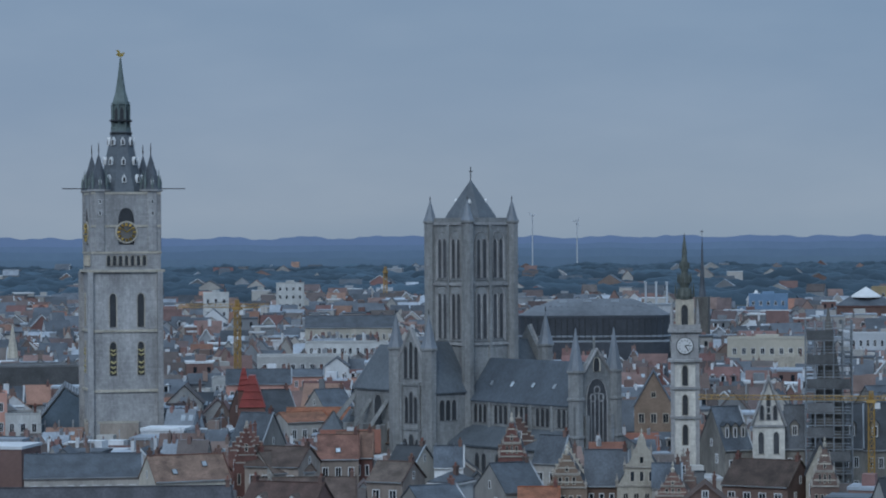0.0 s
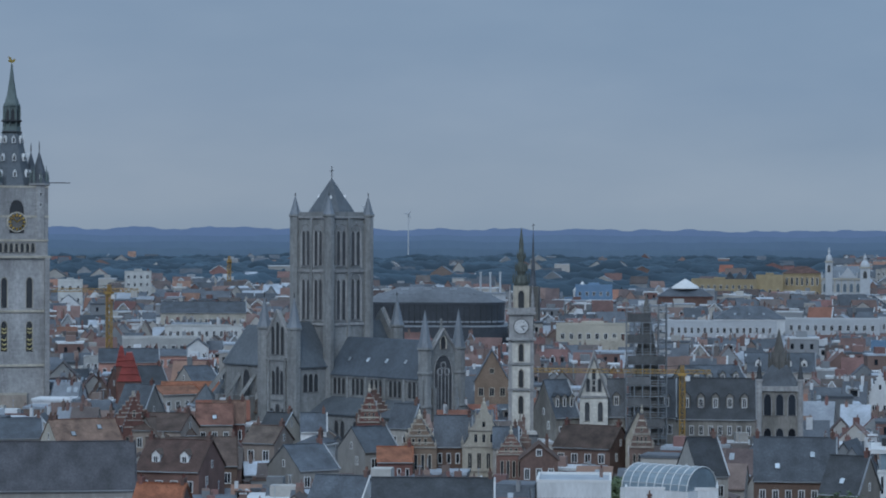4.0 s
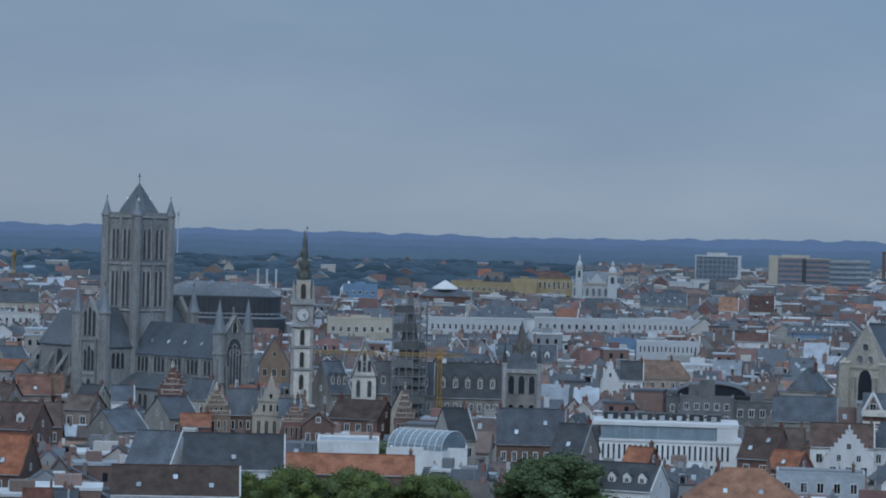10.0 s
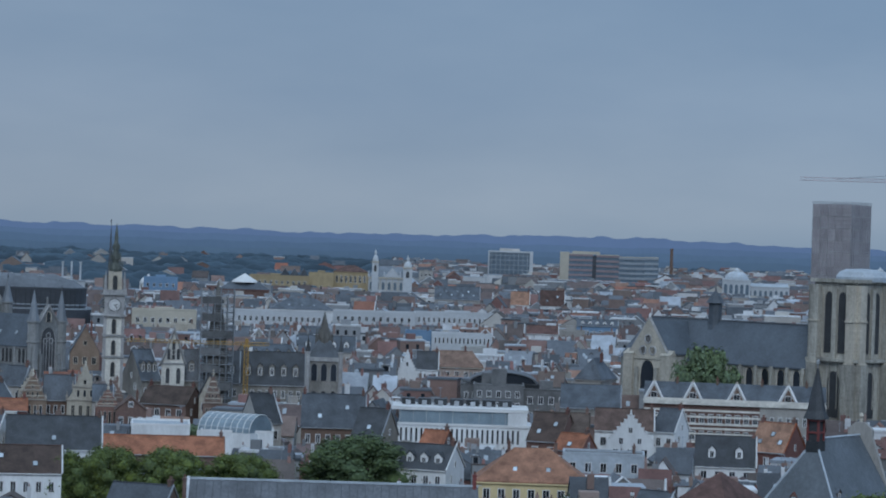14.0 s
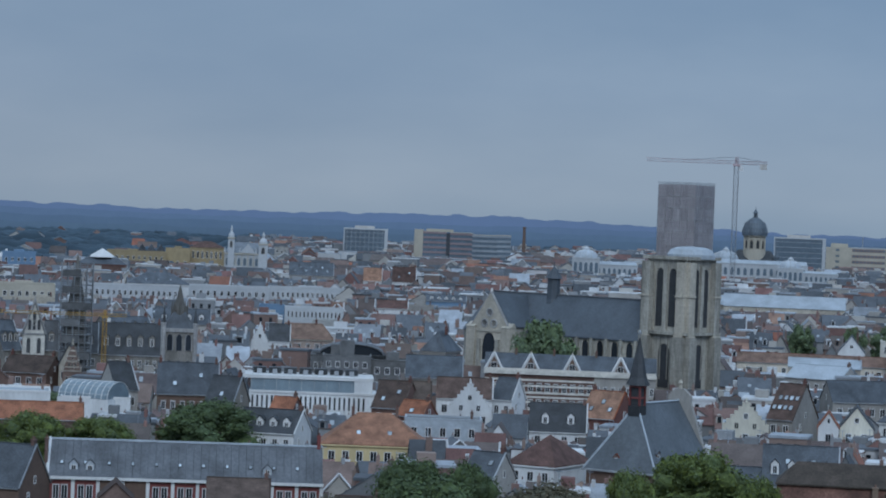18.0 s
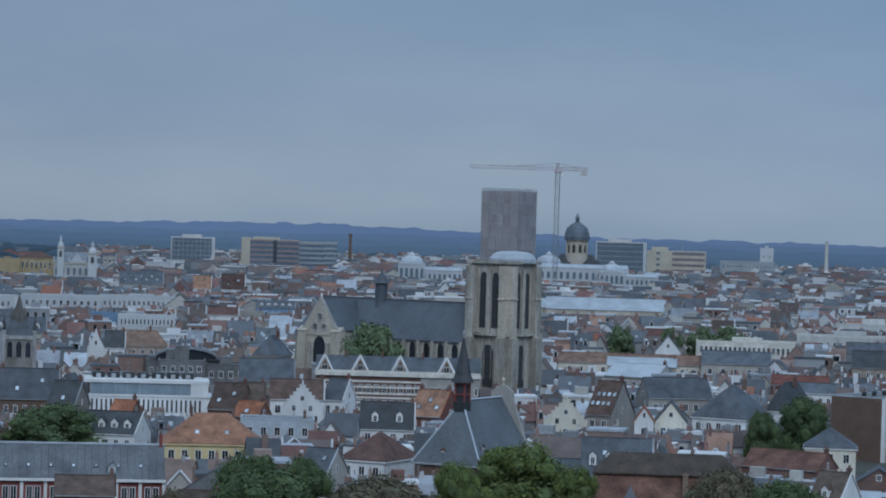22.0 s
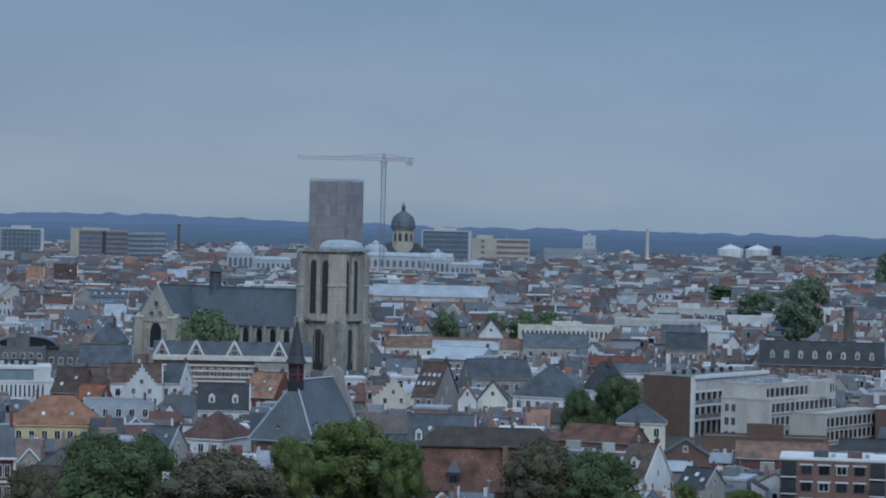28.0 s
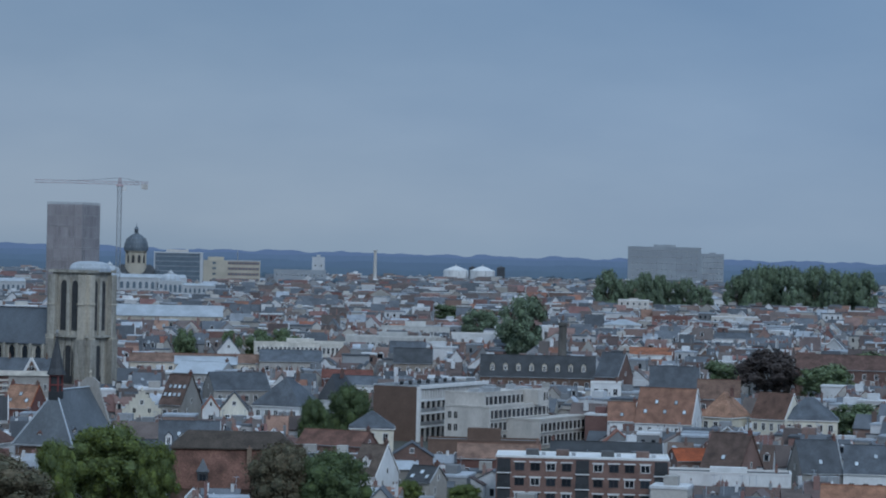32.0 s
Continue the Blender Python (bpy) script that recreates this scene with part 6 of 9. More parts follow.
def fancy_gable(x, y, rz, w, he, hr, wall, cover, banded, label):
    """A gable house whose front rises in tiers with scrolled shoulders, pinnacles and rows of narrow windows."""
    ob = thing("gable_house", x, y, rz, label, "house", "old gable houses")
    keep_clear(x, y, rz, w, 12, ground_z(x, y) + he * 0.6)
    H, d = hr - he, 12.0
    tiers = [(0.5, 0.0), (0.44, 0.08), (0.36, 0.2), (0.33, 0.34), (0.33, 0.4), (0.24, 0.5), (0.18, 0.64), (0.18, 0.7), (0.1, 0.8), (0.07, 0.96), (0.04, 1.0)]
    if banded:
        tiers = [(0.5 - 0.05 * k + (0.05 if e else 0.0), k / 10 + e * 0.02) for k in range(10) for e in (1, 0)]
    side = [(w * a, he + H * b) for a, b in tiers]
    part("front", Geo().slab([(-w / 2, -2), (w / 2, -2)] + side + [(-a, b) for a, b in reversed(side)], -0.3, 0.1), wall, ob)
    rt = he + H * 0.78
    part("wall", Geo().slab([(-w / 2 + 0.2, -2), (w / 2 - 0.2, -2), (w / 2 - 0.2, he), (0, rt), (-w / 2 + 0.2, he)], 0.1, d), wall, ob)
    s = (rt - he) / (w / 2)
    part("roof", Geo().slab([(0, rt + 0.03), (w / 2 + 0.2, he - 0.3 * s), (w / 2 + 0.2, he - 0.3 * s + 0.2), (0, rt + 0.25), (-w / 2 - 0.2, he - 0.3 * s + 0.2), (-w / 2 - 0.2, he - 0.3 * s)], 0.12, d), cover, ob)
    for f, r in ((0.5, 0.24), (0.34, 0.2), (0.19, 0.17)):
        z = he + H * (1 - f / 0.5) * (0.95 if banded else 1.02)
        for sx in (-1, 1):
            part("pinnacle", Geo().spin(sx * w * f, -0.1, [(r, z - 0.2), (r, z + H * 0.08), (r * 1.4, z + H * 0.09), (r * 0.5, z + H * 0.16), (0.02, z + H * 0.26)], 6), worn_band, ob)
    part("finial", Geo().spin(0, -0.1, [(0.25, hr - 0.3), (0.32, hr + 0.2), (0.1, hr + 0.5), (0.2, hr + 0.8), (0.02, hr + 1.3)], 6), pale_stone, ob)
    for z in (he * 0.5, he - 0.1, he + H * 0.36):
        hw = w * 0.5 if z < he else w * 0.34
        part("cornice", Geo().box(-hw - 0.1, -0.5, z, hw + 0.1, -0.3, z + 0.25), worn_band, ob)
    for n, z, hgt, span in ((4, he * 0.56, he * 0.32, 0.86), (4, he * 0.1, he * 0.3, 0.86), (3, he + H * 0.08, H * 0.22, 0.56), (1, he + H * 0.44, H * 0.16, 0.2)):
        for k in range(n):
            part("window", window_mesh(w * span / n * 0.55, hgt, pale_stone, glass), None, ob, at=pose(w * span * ((k + 0.5) / n - 0.5), -0.3, z))
    if banded:
        for k in range(1, 9, 2):
            hw = w * (0.5 - 0.05 * k) - 0.1
            part("stone_band", Geo().box(-hw, -0.36, he + H * (k / 10 + 0.03), hw, -0.3, he + H * (k / 10 + 0.07)), pale_stone, ob)
    return ob


def arena():
    """The wide black hall with rounded ends and a shallow grey roof of overlapping shells."""
    x, y, rz = -441.0, 800.0, 29.5
    ob = thing("arena", x, y, rz, "wide black-clad modern hall with rounded ends and grey roof", "hall")
    keep_clear(x, y - 2, rz, 46, 34, ground_z(x, y) + 11)

    def oval(w, d, n=40, p=0.45):
        return [(w * math.copysign(abs(math.cos(2 * math.pi * k / n)) ** p, math.cos(2 * math.pi * k / n)), 16 + d * math.copysign(abs(math.sin(2 * math.pi * k / n)) ** p, math.sin(2 * math.pi * k / n))) for k in range(n)]

    def drum(w, d, z0, z1, w2, d2):
        a, b = oval(w, d), oval(w2, d2)
        n = len(a)
        return Geo().add([(u, v, z0) for u, v in a] + [(u, v, z1) for u, v in b], [(i, (i + 1) % n, n + (i + 1) % n, n + i) for i in range(n)] + [tuple(range(n, 2 * n))])

    part("wall", drum(21.5, 15.5, -2, 19.4, 22.2, 16.2), arena_dark, ob)
    part("terrace", drum(23.5, 17.5, -2, 12.6, 23.8, 17.8), arena_dark, ob)
    part("terrace_edge", drum(24.0, 18.0, 12.6, 13.1, 24.0, 18.0), far_grey, ob)
    for k in range(24):
        u = -19.5 + 39 * k / 23
        part("cladding_joint", Geo().box(u - 0.1, -0.45, 13.1, u + 0.1, -0.1, 19.4), steel, ob)
    part("roof_edge", drum(22.4, 16.4, 19.4, 20.2, 22.4, 16.4), arena_dark, ob)
    part("roof_shell", drum(21.6, 15.8, 20.2, 22.6, 17.5, 11.0), arena_roof, ob)
    part("upper_shell", drum(16.5, 10.5, 22.6, 24.6, 11.0, 5.0), arena_roof, ob)
    part("window_band", drum(22.25, 16.25, 14.0, 14.5, 22.25, 16.25), far_grey, ob)
    for k in range(14):
        a = -0.95 + 1.9 * k / 13
        part("roof_rib", Geo().bar((21 * math.sin(a), 1.4 + 3.5 * abs(a), 20.6), (15 * math.sin(a), 5.8, 22.7), 0.16), lead, ob)
    for u in (-9, -2, 6):
        part("roof_plant", Geo().box(u - 1.2, 9, 22.6, u + 1.2, 12, 24.4), far_grey, ob)
    return ob


def exhibition_pavilion(x, y, rz, r, z0, label, cap):
    """A square pavilion with arched windows and pilasters under a flattened ribbed glass dome."""
    ob = thing("domed_hall", x, y, rz, label, "hall", "exhibition pavilions")
    keep_clear(x, y, rz, r * 2.4, r, ground_z(x, y) + z0 * 0.45)
    part("wall", Geo().box(-r, -r * 0.8, -2, r, r * 0.8, z0), far_white, ob)
    part("cornice", Geo().box(-r - 0.5, -r * 0.8 - 0.5, z0, r + 0.5, r * 0.8 + 0.5, z0 + 0.9), far_white, ob)
    n = 5
    for k in range(n):
        u = -r + 2 * r * (k + 0.5) / n
        part("window", window_mesh(r * 0.24, z0 * 0.45, far_white, far_glass, True), None, ob, at=pose(u, -r * 0.8, z0 * 0.4))
    for k in range(n + 1):
        u = -r + 2 * r * k / n
        part("pilaster", Geo().box(u - 0.35, -r * 0.8 - 0.35, -2, u + 0.35, -r * 0.8, z0), far_white, ob)
    prof = [(r * 0.86, z0 + 0.9), (r * 0.84, z0 + r * 0.28), (r * 0.7, z0 + r * 0.5), (r * 0.44, z0 + r * 0.64), (r * 0.24, z0 + r * 0.68)]
    d = part("dome", Geo().spin(0, 0, prof, 20), cap, ob)
    for k in range(12):
        a = math.pi / 6 * k
        g = Geo()
        for (p, z), (q, w) in zip(prof, prof[1:]):
            g.bar((p * math.cos(a), p * math.sin(a), z), (q * math.cos(a), q * math.sin(a), w), 0.2)
        part("dome_rib", g, far_white, d)
    part("lantern", Geo().spin(0, 0, [(r * 0.24, z0 + r * 0.66), (r * 0.24, z0 + r * 0.82), (r * 0.1, z0 + r * 0.9), (0.05, z0 + r * 1.02)], 10), far_white, ob)
    return ob


def exhibition_wing(x, y, rz, w, he, hr, bays, label):
    """A long white hall with bays of tall windows, an attic and a shallow roof."""
    ob = thing("exhibition_hall", x, y, rz, label, "hall", "exhibition wings")
    keep_clear(x, y, rz, w, 16, ground_z(x, y) + he * 0.4)
    part("wall", Geo().box(-w / 2, 0, -2, w / 2, 16, he), far_white, ob)
    part("cornice", Geo().box(-w / 2 - 0.3, -0.4, he, w / 2 + 0.3, 16.3, he + 0.8), far_white, ob)
    part("roof", Geo().slab([(0.6, he + 0.8), (15.4, he + 0.8), (12, hr), (4, hr)], -w / 2 + 0.6, w / 2 - 0.6, "x"), zinc, ob)
    for k in range(bays):
        u = -w / 2 + w * (k + 0.5) / bays
        part("window", window_mesh(w / bays * 0.5, he * 0.34, far_white, far_glass, True), None, ob, at=pose(u, 0, he * 0.5))
        part("pilaster", Geo().box(u - w / bays / 2 - 0.2, -0.25, -2, u - w / bays / 2 + 0.2, 0, he), far_white, ob)
    return ob


def thin_spire(x, y, H):
    """A far church spire that shows over the roofs beside the clock tower."""
    ob = thing("church_spire", x, y, 20, "slender dark slate church spire in the distance", "spire")
    part("tower", Geo().box(-2.2, -2.2, -2, 2.2, 2.2, H * 0.52), dark_stone, ob)
    part("spire", Geo().spin(0, 0, [(1.3, H * 0.52), (0.8, H * 0.62), (0.42, H * 0.8), (0.06, H)], 8, math.pi / 8), slate, ob)
    part("cross", Geo().bar((0, 0, H - 0.2), (0, 0, H + 1.8), 0.07).bar((-0.5, 0, H + 1.1), (0.5, 0, H + 1.1), 0.06), steel, ob)
    return ob


def far_slab(x, y, rz, w, he):
    """A far office slab: cream stair end, pink and blue-glass bands parted by dark joints."""
    ob = thing("office_block", x, y, rz, "distant long office block with pink bands and blue glass", "office block")
    keep_clear(x, y, rz, w, 25, ground_z(x, y) + he * 0.2)
    part("end_block", Geo().box(-w / 2, 0, -2, -w * 0.41, 22, he + 1.5), far_cream, ob)
    for a, b, top, mat in ((-0.41, -0.17, he, far_pink), (-0.13, 0.1, he - 0.4, far_pink), (0.1, 0.36, he - 1.5, far_grey), (0.36, 0.5, he - 1.2, far_grey)):
        b0 = part("wing", Geo().box(w * a, 0.6, -2, w * b, 22, top), far_glass, ob)
        for k in range(6):
            z = top - 1.6 - 3.9 * k
            part("floor_band", Geo().box(w * a, 0.2, z, w * b, 0.6, z + 1.7), mat, b0)
        part("roof_edge", Geo().box(w * a, 0.1, top, w * b, 22, top + 0.5), far_cream, b0)
    part("dark_joint", Geo().box(-w * 0.17, 1.2, -2, -w * 0.13, 20, he - 0.8), arena_dark, ob)
    part("roof_plant", Geo().box(-w * 0.38, 6, he, -w * 0.1, 14, he + 2.2), far_cream, ob)
    return ob


arena()
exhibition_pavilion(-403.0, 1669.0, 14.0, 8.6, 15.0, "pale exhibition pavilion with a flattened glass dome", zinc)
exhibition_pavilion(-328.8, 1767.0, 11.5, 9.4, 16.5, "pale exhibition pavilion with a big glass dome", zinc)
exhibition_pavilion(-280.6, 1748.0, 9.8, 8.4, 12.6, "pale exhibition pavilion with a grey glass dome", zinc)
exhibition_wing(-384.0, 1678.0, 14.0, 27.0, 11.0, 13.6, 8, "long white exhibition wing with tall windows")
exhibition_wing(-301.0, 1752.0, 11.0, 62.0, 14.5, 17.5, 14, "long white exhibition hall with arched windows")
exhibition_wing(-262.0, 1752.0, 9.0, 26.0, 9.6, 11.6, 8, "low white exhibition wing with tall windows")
thin_spire(-467.0, 915.0, 42.0)
lead_hall()
fancy_gable(-258.5, 500.0, 27.9, 7.6, 9.0, 16.6, pale_stone, dark_slate, 0, "pale carved baroque gable house with stone pinnacles")
fancy_gable(-265.1, 488.7, 28.9, 5.6, 9.5, 14.9, tan_brick, slate, 1, "old brick gable house with pale stone bands and scrolls")
fancy_gable(-231.9, 508.8, 25.1, 3.9, 9.5, 15.7, brick, brown_tile, 1, "old brick house with a white-banded pointed gable")
fancy_gable(-248.0, 490.6, 27.3, 4.7, 9.0, 12.8, brick, brown_tile, 1, "small brick house with a white-edged pointed gable")
fancy_gable(-289.1, 511.5, 29.9, 4.1, 11.0, 17.0, brick, slate, 1, "tall brick gable house with pale zigzag bands")
folded_hall()
dark_arched_block()
old_barn()
banded_hospital(-292.0, 2125.3, 8.4, 48.7, 25.9)
brick_terrace()
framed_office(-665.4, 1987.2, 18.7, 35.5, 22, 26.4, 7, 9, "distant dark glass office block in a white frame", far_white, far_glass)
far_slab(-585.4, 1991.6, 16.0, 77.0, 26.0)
colonnade_block()
concrete_block()
brick_flats()
white_block()
red_tent(-389.2, 572.6, 35.5, 5.2, 11.0, 17.4)
red_tent(-394.6, 576.9, 35.5, 2.4, 14.0, 18.5)

# ---- the houses that can be told apart ----
house(-280.9, 435.5, 34.3, 10.9, 12, 9.5, 13.9, "eave", brick, brown_tile, cols=4, dorm=2, chim=2, vis=0.38, turn=-20)
house(-247.9, 384.8, 34.4, 7.2, 11, 8, 14.0, "eave", brick, orange_tile, cols=3, chim=2, sky=1, vis=0.38, turn=-20)
house(-255.8, 384.3, 35.6, 8.1, 9, 8, 10.7, "gable", white, slate, cols=4, chim=0, vis=0.38)
house(-323.9, 472.1, 36.2, 12.5, 9, 9, 12.5, "eave", mixed_wall, red_tile, cols=5, chim=2, sky=2, vis=0.38, turn=20)
house(-350.4, 519.8, 35.2, 6.1, 12, 9, 14.6, "eave", grey_wall, slate, cols=2, chim=1, vis=0.3, turn=-20)
house(-373.2, 573.3, 34.3, 12.6, 8, 9, 11.1, "eave", grey_wall, orange_tile, cols=6, chim=0, vis=0.3)
house(-447.5, 668.0, 34.9, 11.2, 10, 10, 11.4, "eave", pink_wall, slate, cols=6, rows=3, vis=0.3)
house(-392.0, 582.5, 35.4, 11.4, 10, 9, 13.4, "eave", brick, dark_slate, cols=4, vis=0.3, turn=20)
house(-507.8, 772.3, 34.3, 23.9, 12, 12, 12.9, "flat", old_white, flat_grey, cols=10, rows=3, vis=0.2)
house(-812.0, 1154.2, 35.8, 13.1, 14, 18, 19.5, "flat", old_white, flat_pale, cols=4, rows=4, vis=0.2)
house(-462.7, 704.6, 34.3, 6.1, 12, 10, 12.2, "gable", white, lead, cols=3, vis=0.3)
house(-323.2, 515.1, 33.5, 6.3, 6.5, 9, 12.9, "eave", brick, red_tile, cols=4, vis=0.3)
house(-325.6, 494.8, 34.7, 9.6, 10, 9, 11.8, "eave", mixed_wall, brown_tile, cols=4, vis=0.38, turn=-20)
house(-464.6, 663.3, 36.2, 10.3, 10, 9, 10.1, "flat", old_white, flat_grey, cols=5, vis=0.3)
house(-230.9, 404.4, 30.0, 8.1, 11, 9, 14.2, "eave", white, slate, cols=3, chim=1, vis=0.38, turn=-20)
house(-215.7, 407.2, 28.5, 17.1, 12, 9, 14.4, "eave", white, dark_slate, cols=8, chim=1, sky=1, vis=0.38)
house(-205.6, 370.4, 29.6, 20.0, 11, 9, 13.0, "eave", white, brown_tile, cols=9, rows=2, sky=3, chim=0, label='white-painted terrace with a mossy brown tiled roof', vis=0.38)
house(-204.3, 427.6, 26.2, 23.3, 9, 7, 10.0, "eave", brick, orange_tile, cols=9, rows=1, chim=1, vis=0.38)
house(-219.5, 458.2, 26.2, 11.6, 14, 9, 9.9, "flat", white, zinc, cols=3, rows=1, vis=0.38)
house(-204.0, 460.8, 24.5, 14.3, 14, 8.5, 9.0, "flat", white, flat_grey, cols=3, rows=1, vis=0.38)
house(-202.9, 474.1, 24.0, 5.0, 10.8, 9.5, 15.0, "eave", grey_wall, dark_slate, cols=2, vis=0.38, turn=20)
house(-189.2, 474.4, 22.4, 12.8, 11, 9.5, 15.6, "eave", brown_brick, slate, cols=6, rows=2, sky=2, chim=2, vis=0.38)
house(-178.4, 465.2, 21.5, 6.2, 10, 9, 14.2, "eave", mixed_wall, dark_slate, cols=2, sky=1, vis=0.38, turn=-20)
house(-165.7, 467.5, 20.2, 4.9, 6.5, 8, 10.6, "eave", brick, orange_tile, cols=2, vis=0.38, turn=-20)
house(-155.4, 431.4, 20.4, 12.1, 10, 7.5, 11.5, "eave", white, dark_slate, cols=5, dorm=4, chim=1, vis=0.38, turn=-20)
house(-129.0, 419.0, 18.4, 19.2, 15, 8, 13.5, "hip", butter, orange_tile, cols=7, rows=2, chim=2, sky=2, sides=1, hipx=6.5, label='cream-painted corner house under an orange hipped tile roof', vis=0.38)
house(-139.5, 511.6, 16.5, 12.2, 9, 9, 13.1, "eave", white, brown_tile, cols=4, chim=1, vis=0.3)
house(-135.0, 500.7, 16.4, 9.3, 8, 7.5, 12.4, "step", white, brown_tile, cols=3, rows=2, chim=0, label='white-painted stepped-gable house under brown tiles', vis=0.3)
house(-132.4, 516.5, 15.6, 5.0, 6.9, 9, 13.4, "eave", white, slate, cols=2, chim=1, vis=0.3, turn=-26)
house(-109.9, 479.6, 14.5, 11.6, 9, 6.5, 11.8, "eave", white, dark_slate, cols=4, dorm=2, vis=0.38)
house(-106.2, 497.8, 13.5, 7.7, 10, 8, 13.3, "eave", brick, orange_tile, cols=3, sky=3, chim=2, vis=0.3, turn=-26)
house(-128.6, 460.8, 16.9, 15.3, 9, 9, 9.3, "flat", zinc, flat_grey, cols=5, rows=2, vis=0.38)
house(-96.8, 410.8, 14.7, 9.3, 15, 7.5, 12.5, "hip", white, brown_tile, cols=3, rows=2, sky=3, chim=0, hipx=7.2, vis=0.38, turn=-26)
house(-99.5, 386.4, 15.9, 5.8, 9, 7.5, 11.7, "eave", grey_wall, slate, cols=2, sky=2, vis=0.38, turn=-26)
house(-140.5, 475.7, 17.5, 5.9, 7, 8, 10.9, "eave", brick, orange_tile, cols=2, sky=1, vis=0.38, turn=-26)
house(-147.5, 493.7, 17.8, 11.3, 10, 8.5, 13.1, "eave", brick, brown_tile, cols=4, sky=1, vis=0.3)
house(-195.9, 595.5, 19.0, 12.3, 14, 10, 14.1, "flat", flat_grey, flat_grey, cols=5, rows=3, chim=0, vis=0.3)
house(-163.9, 567.4, 17.2, 13.7, 12, 8.5, 13.4, "eave", grey_wall, slate, cols=4, rows=1, chim=0, vis=0.3)
house(-186.0, 602.5, 18.1, 10.9, 12, 9, 11.3, "flat", flat_grey, flat_grey, cols=4, rows=2, vis=0.3)
house(-75.3, 501.0, 10.6, 9.3, 10, 7.5, 12.0, "step", cream, dark_slate, cols=3, rows=2, chim=0, label='pale cream stepped-gable house with a dark roof', vis=0.3)
house(-70.9, 516.6, 9.6, 6.1, 12, 8.5, 15.6, "eave", grey_wall, brown_tile, cols=2, rows=2, sky=8, chim=1, vis=0.3, turn=-26)
house(-58.5, 503.8, 8.8, 4.2, 9, 8.5, 11.5, "gable", white, orange_tile, cols=1, rows=2, chim=0, vis=0.3)
house(-54.4, 515.6, 8.2, 7.0, 12, 7.5, 11.9, "gable", cream, dark_slate, cols=2, rows=2, chim=0, vis=0.3)
house(-50.1, 419.6, 9.6, 13.3, 12, 6, 12.6, "eave", grey_wall, slate, cols=6, rows=1, sky=5, dorm=4, chim=0, vis=0.38)
house(-65.6, 416.2, 11.4, 19.6, 9, 6, 8.6, "eave", white, slate, cols=8, rows=1, chim=0, dorm=1, vis=0.38)
house(-85.0, 645.1, 9.0, 15.6, 12, 8, 11.2, "eave", grey_wall, zinc, cols=6, vis=0.3, turn=-26)
house(-45.3, 527.3, 7.3, 13.3, 14, 8, 15.3, "hip", white, slate, cols=5, rows=2, hipx=6, vis=0.3, turn=-26)
house(-34.9, 552.8, 6.1, 5.8, 13, 8, 14.7, "hip", white, dark_slate, cols=2, rows=2, vis=0.3, turn=-26)
house(-15.2, 470.8, 5.3, 10.2, 10, 8, 11.8, "hip", cream, slate, cols=3, rows=2, chim=0, vis=0.3)
house(53.5, 512.0, -0.9, 14.5, 13, 7.4, 15.6, "eave", white, faded_tile, cols=6, rows=2, sky=5, chim=0, vis=0.3, turn=-12)
house(43.3, 514.1, -0.1, 7.1, 10, 7.5, 11.8, "eave", white, faded_tile, cols=2, rows=2, sky=1, vis=0.3)
house(38.8, 581.8, 0.3, 8.4, 10, 12, 12.6, "flat", white, flat_pale, cols=3, rows=3, vis=0.3)
house(67.1, 527.8, -2.2, 8.8, 11, 8, 14.2, "hip", cream, orange_tile, cols=3, rows=2, vis=0.3, turn=-26)
house(69.5, 577.5, -2.1, 11.6, 9, 9, 13.9, "eave", brick, red_tile, cols=4, vis=0.3)
house(80.1, 526.1, -3.3, 9.6, 10, 8, 14.1, "eave", cream, red_tile, cols=4, vis=0.3, turn=-26)
house(90.6, 524.8, -4.0, 14.0, 12, 8, 13.5, "hip", cream, slate, cols=5, rows=2, vis=0.3)
house(85.8, 415.0, -4.2, 9.1, 10, 6, 12.4, "eave", grey_wall, slate, cols=3, rows=1, sky=1, vis=0.3, turn=18)
house(94.9, 414.9, -5.2, 9.4, 10, 6, 11.5, "eave", white, slate, cols=3, rows=1, sky=2, vis=0.3)
house(91.5, 354.5, -5.5, 21.1, 9, 6, 9.7, "eave", white, orange_tile, cols=7, rows=1, vis=0.38)
house(65.3, 397.8, -2.3, 25.7, 10, 7, 8.2, "flat", white, flat_grey, cols=5, rows=1, vis=0.38)
house(59.3, 423.0, -1.5, 8.3, 8, 7, 9.3, "eave", brick, orange_tile, cols=3, vis=0.3, turn=18)
house(63.9, 408.9, -2.4, 9.2, 11, 7, 14.0, "eave", brick, brown_tile, cols=3, sky=1, vis=0.3, turn=-26)
house(17.8, 655.1, 1.8, 35.1, 12, 9, 15.1, "eave", brown_brick, dark_slate, cols=10, dorm=8, chim=0, vis=0.3)
house(-22.9, 447.5, 6.0, 16.3, 9, 6, 9.0, "eave", brick, worn_tile, cols=6, rows=1, vis=0.3, turn=-26)
house(-9.3, 388.4, 5.2, 5.8, 11, 6, 11.9, "eave", white, brown_tile, cols=2, rows=1, dorm=1, vis=0.38, turn=-26)
house(-302.4, 535.2, 31.6, 6.9, 11, 9.5, 14.2, "step", brick, brown_tile, cols=3, rows=2, chim=1, label='old brick house with a banded stepped gable', vis=0.38)
house(-275.9, 507.4, 30.6, 5.0, 12, 9, 12.4, "step", pale_stone, dark_slate, cols=5, rows=2, chim=1, ww=0.6, vis=0.38)
house(-284.6, 514.9, 30.9, 4.9, 6.5, 10, 14.0, "eave", grey_wall, slate, cols=2, vis=0.38, turn=-24)
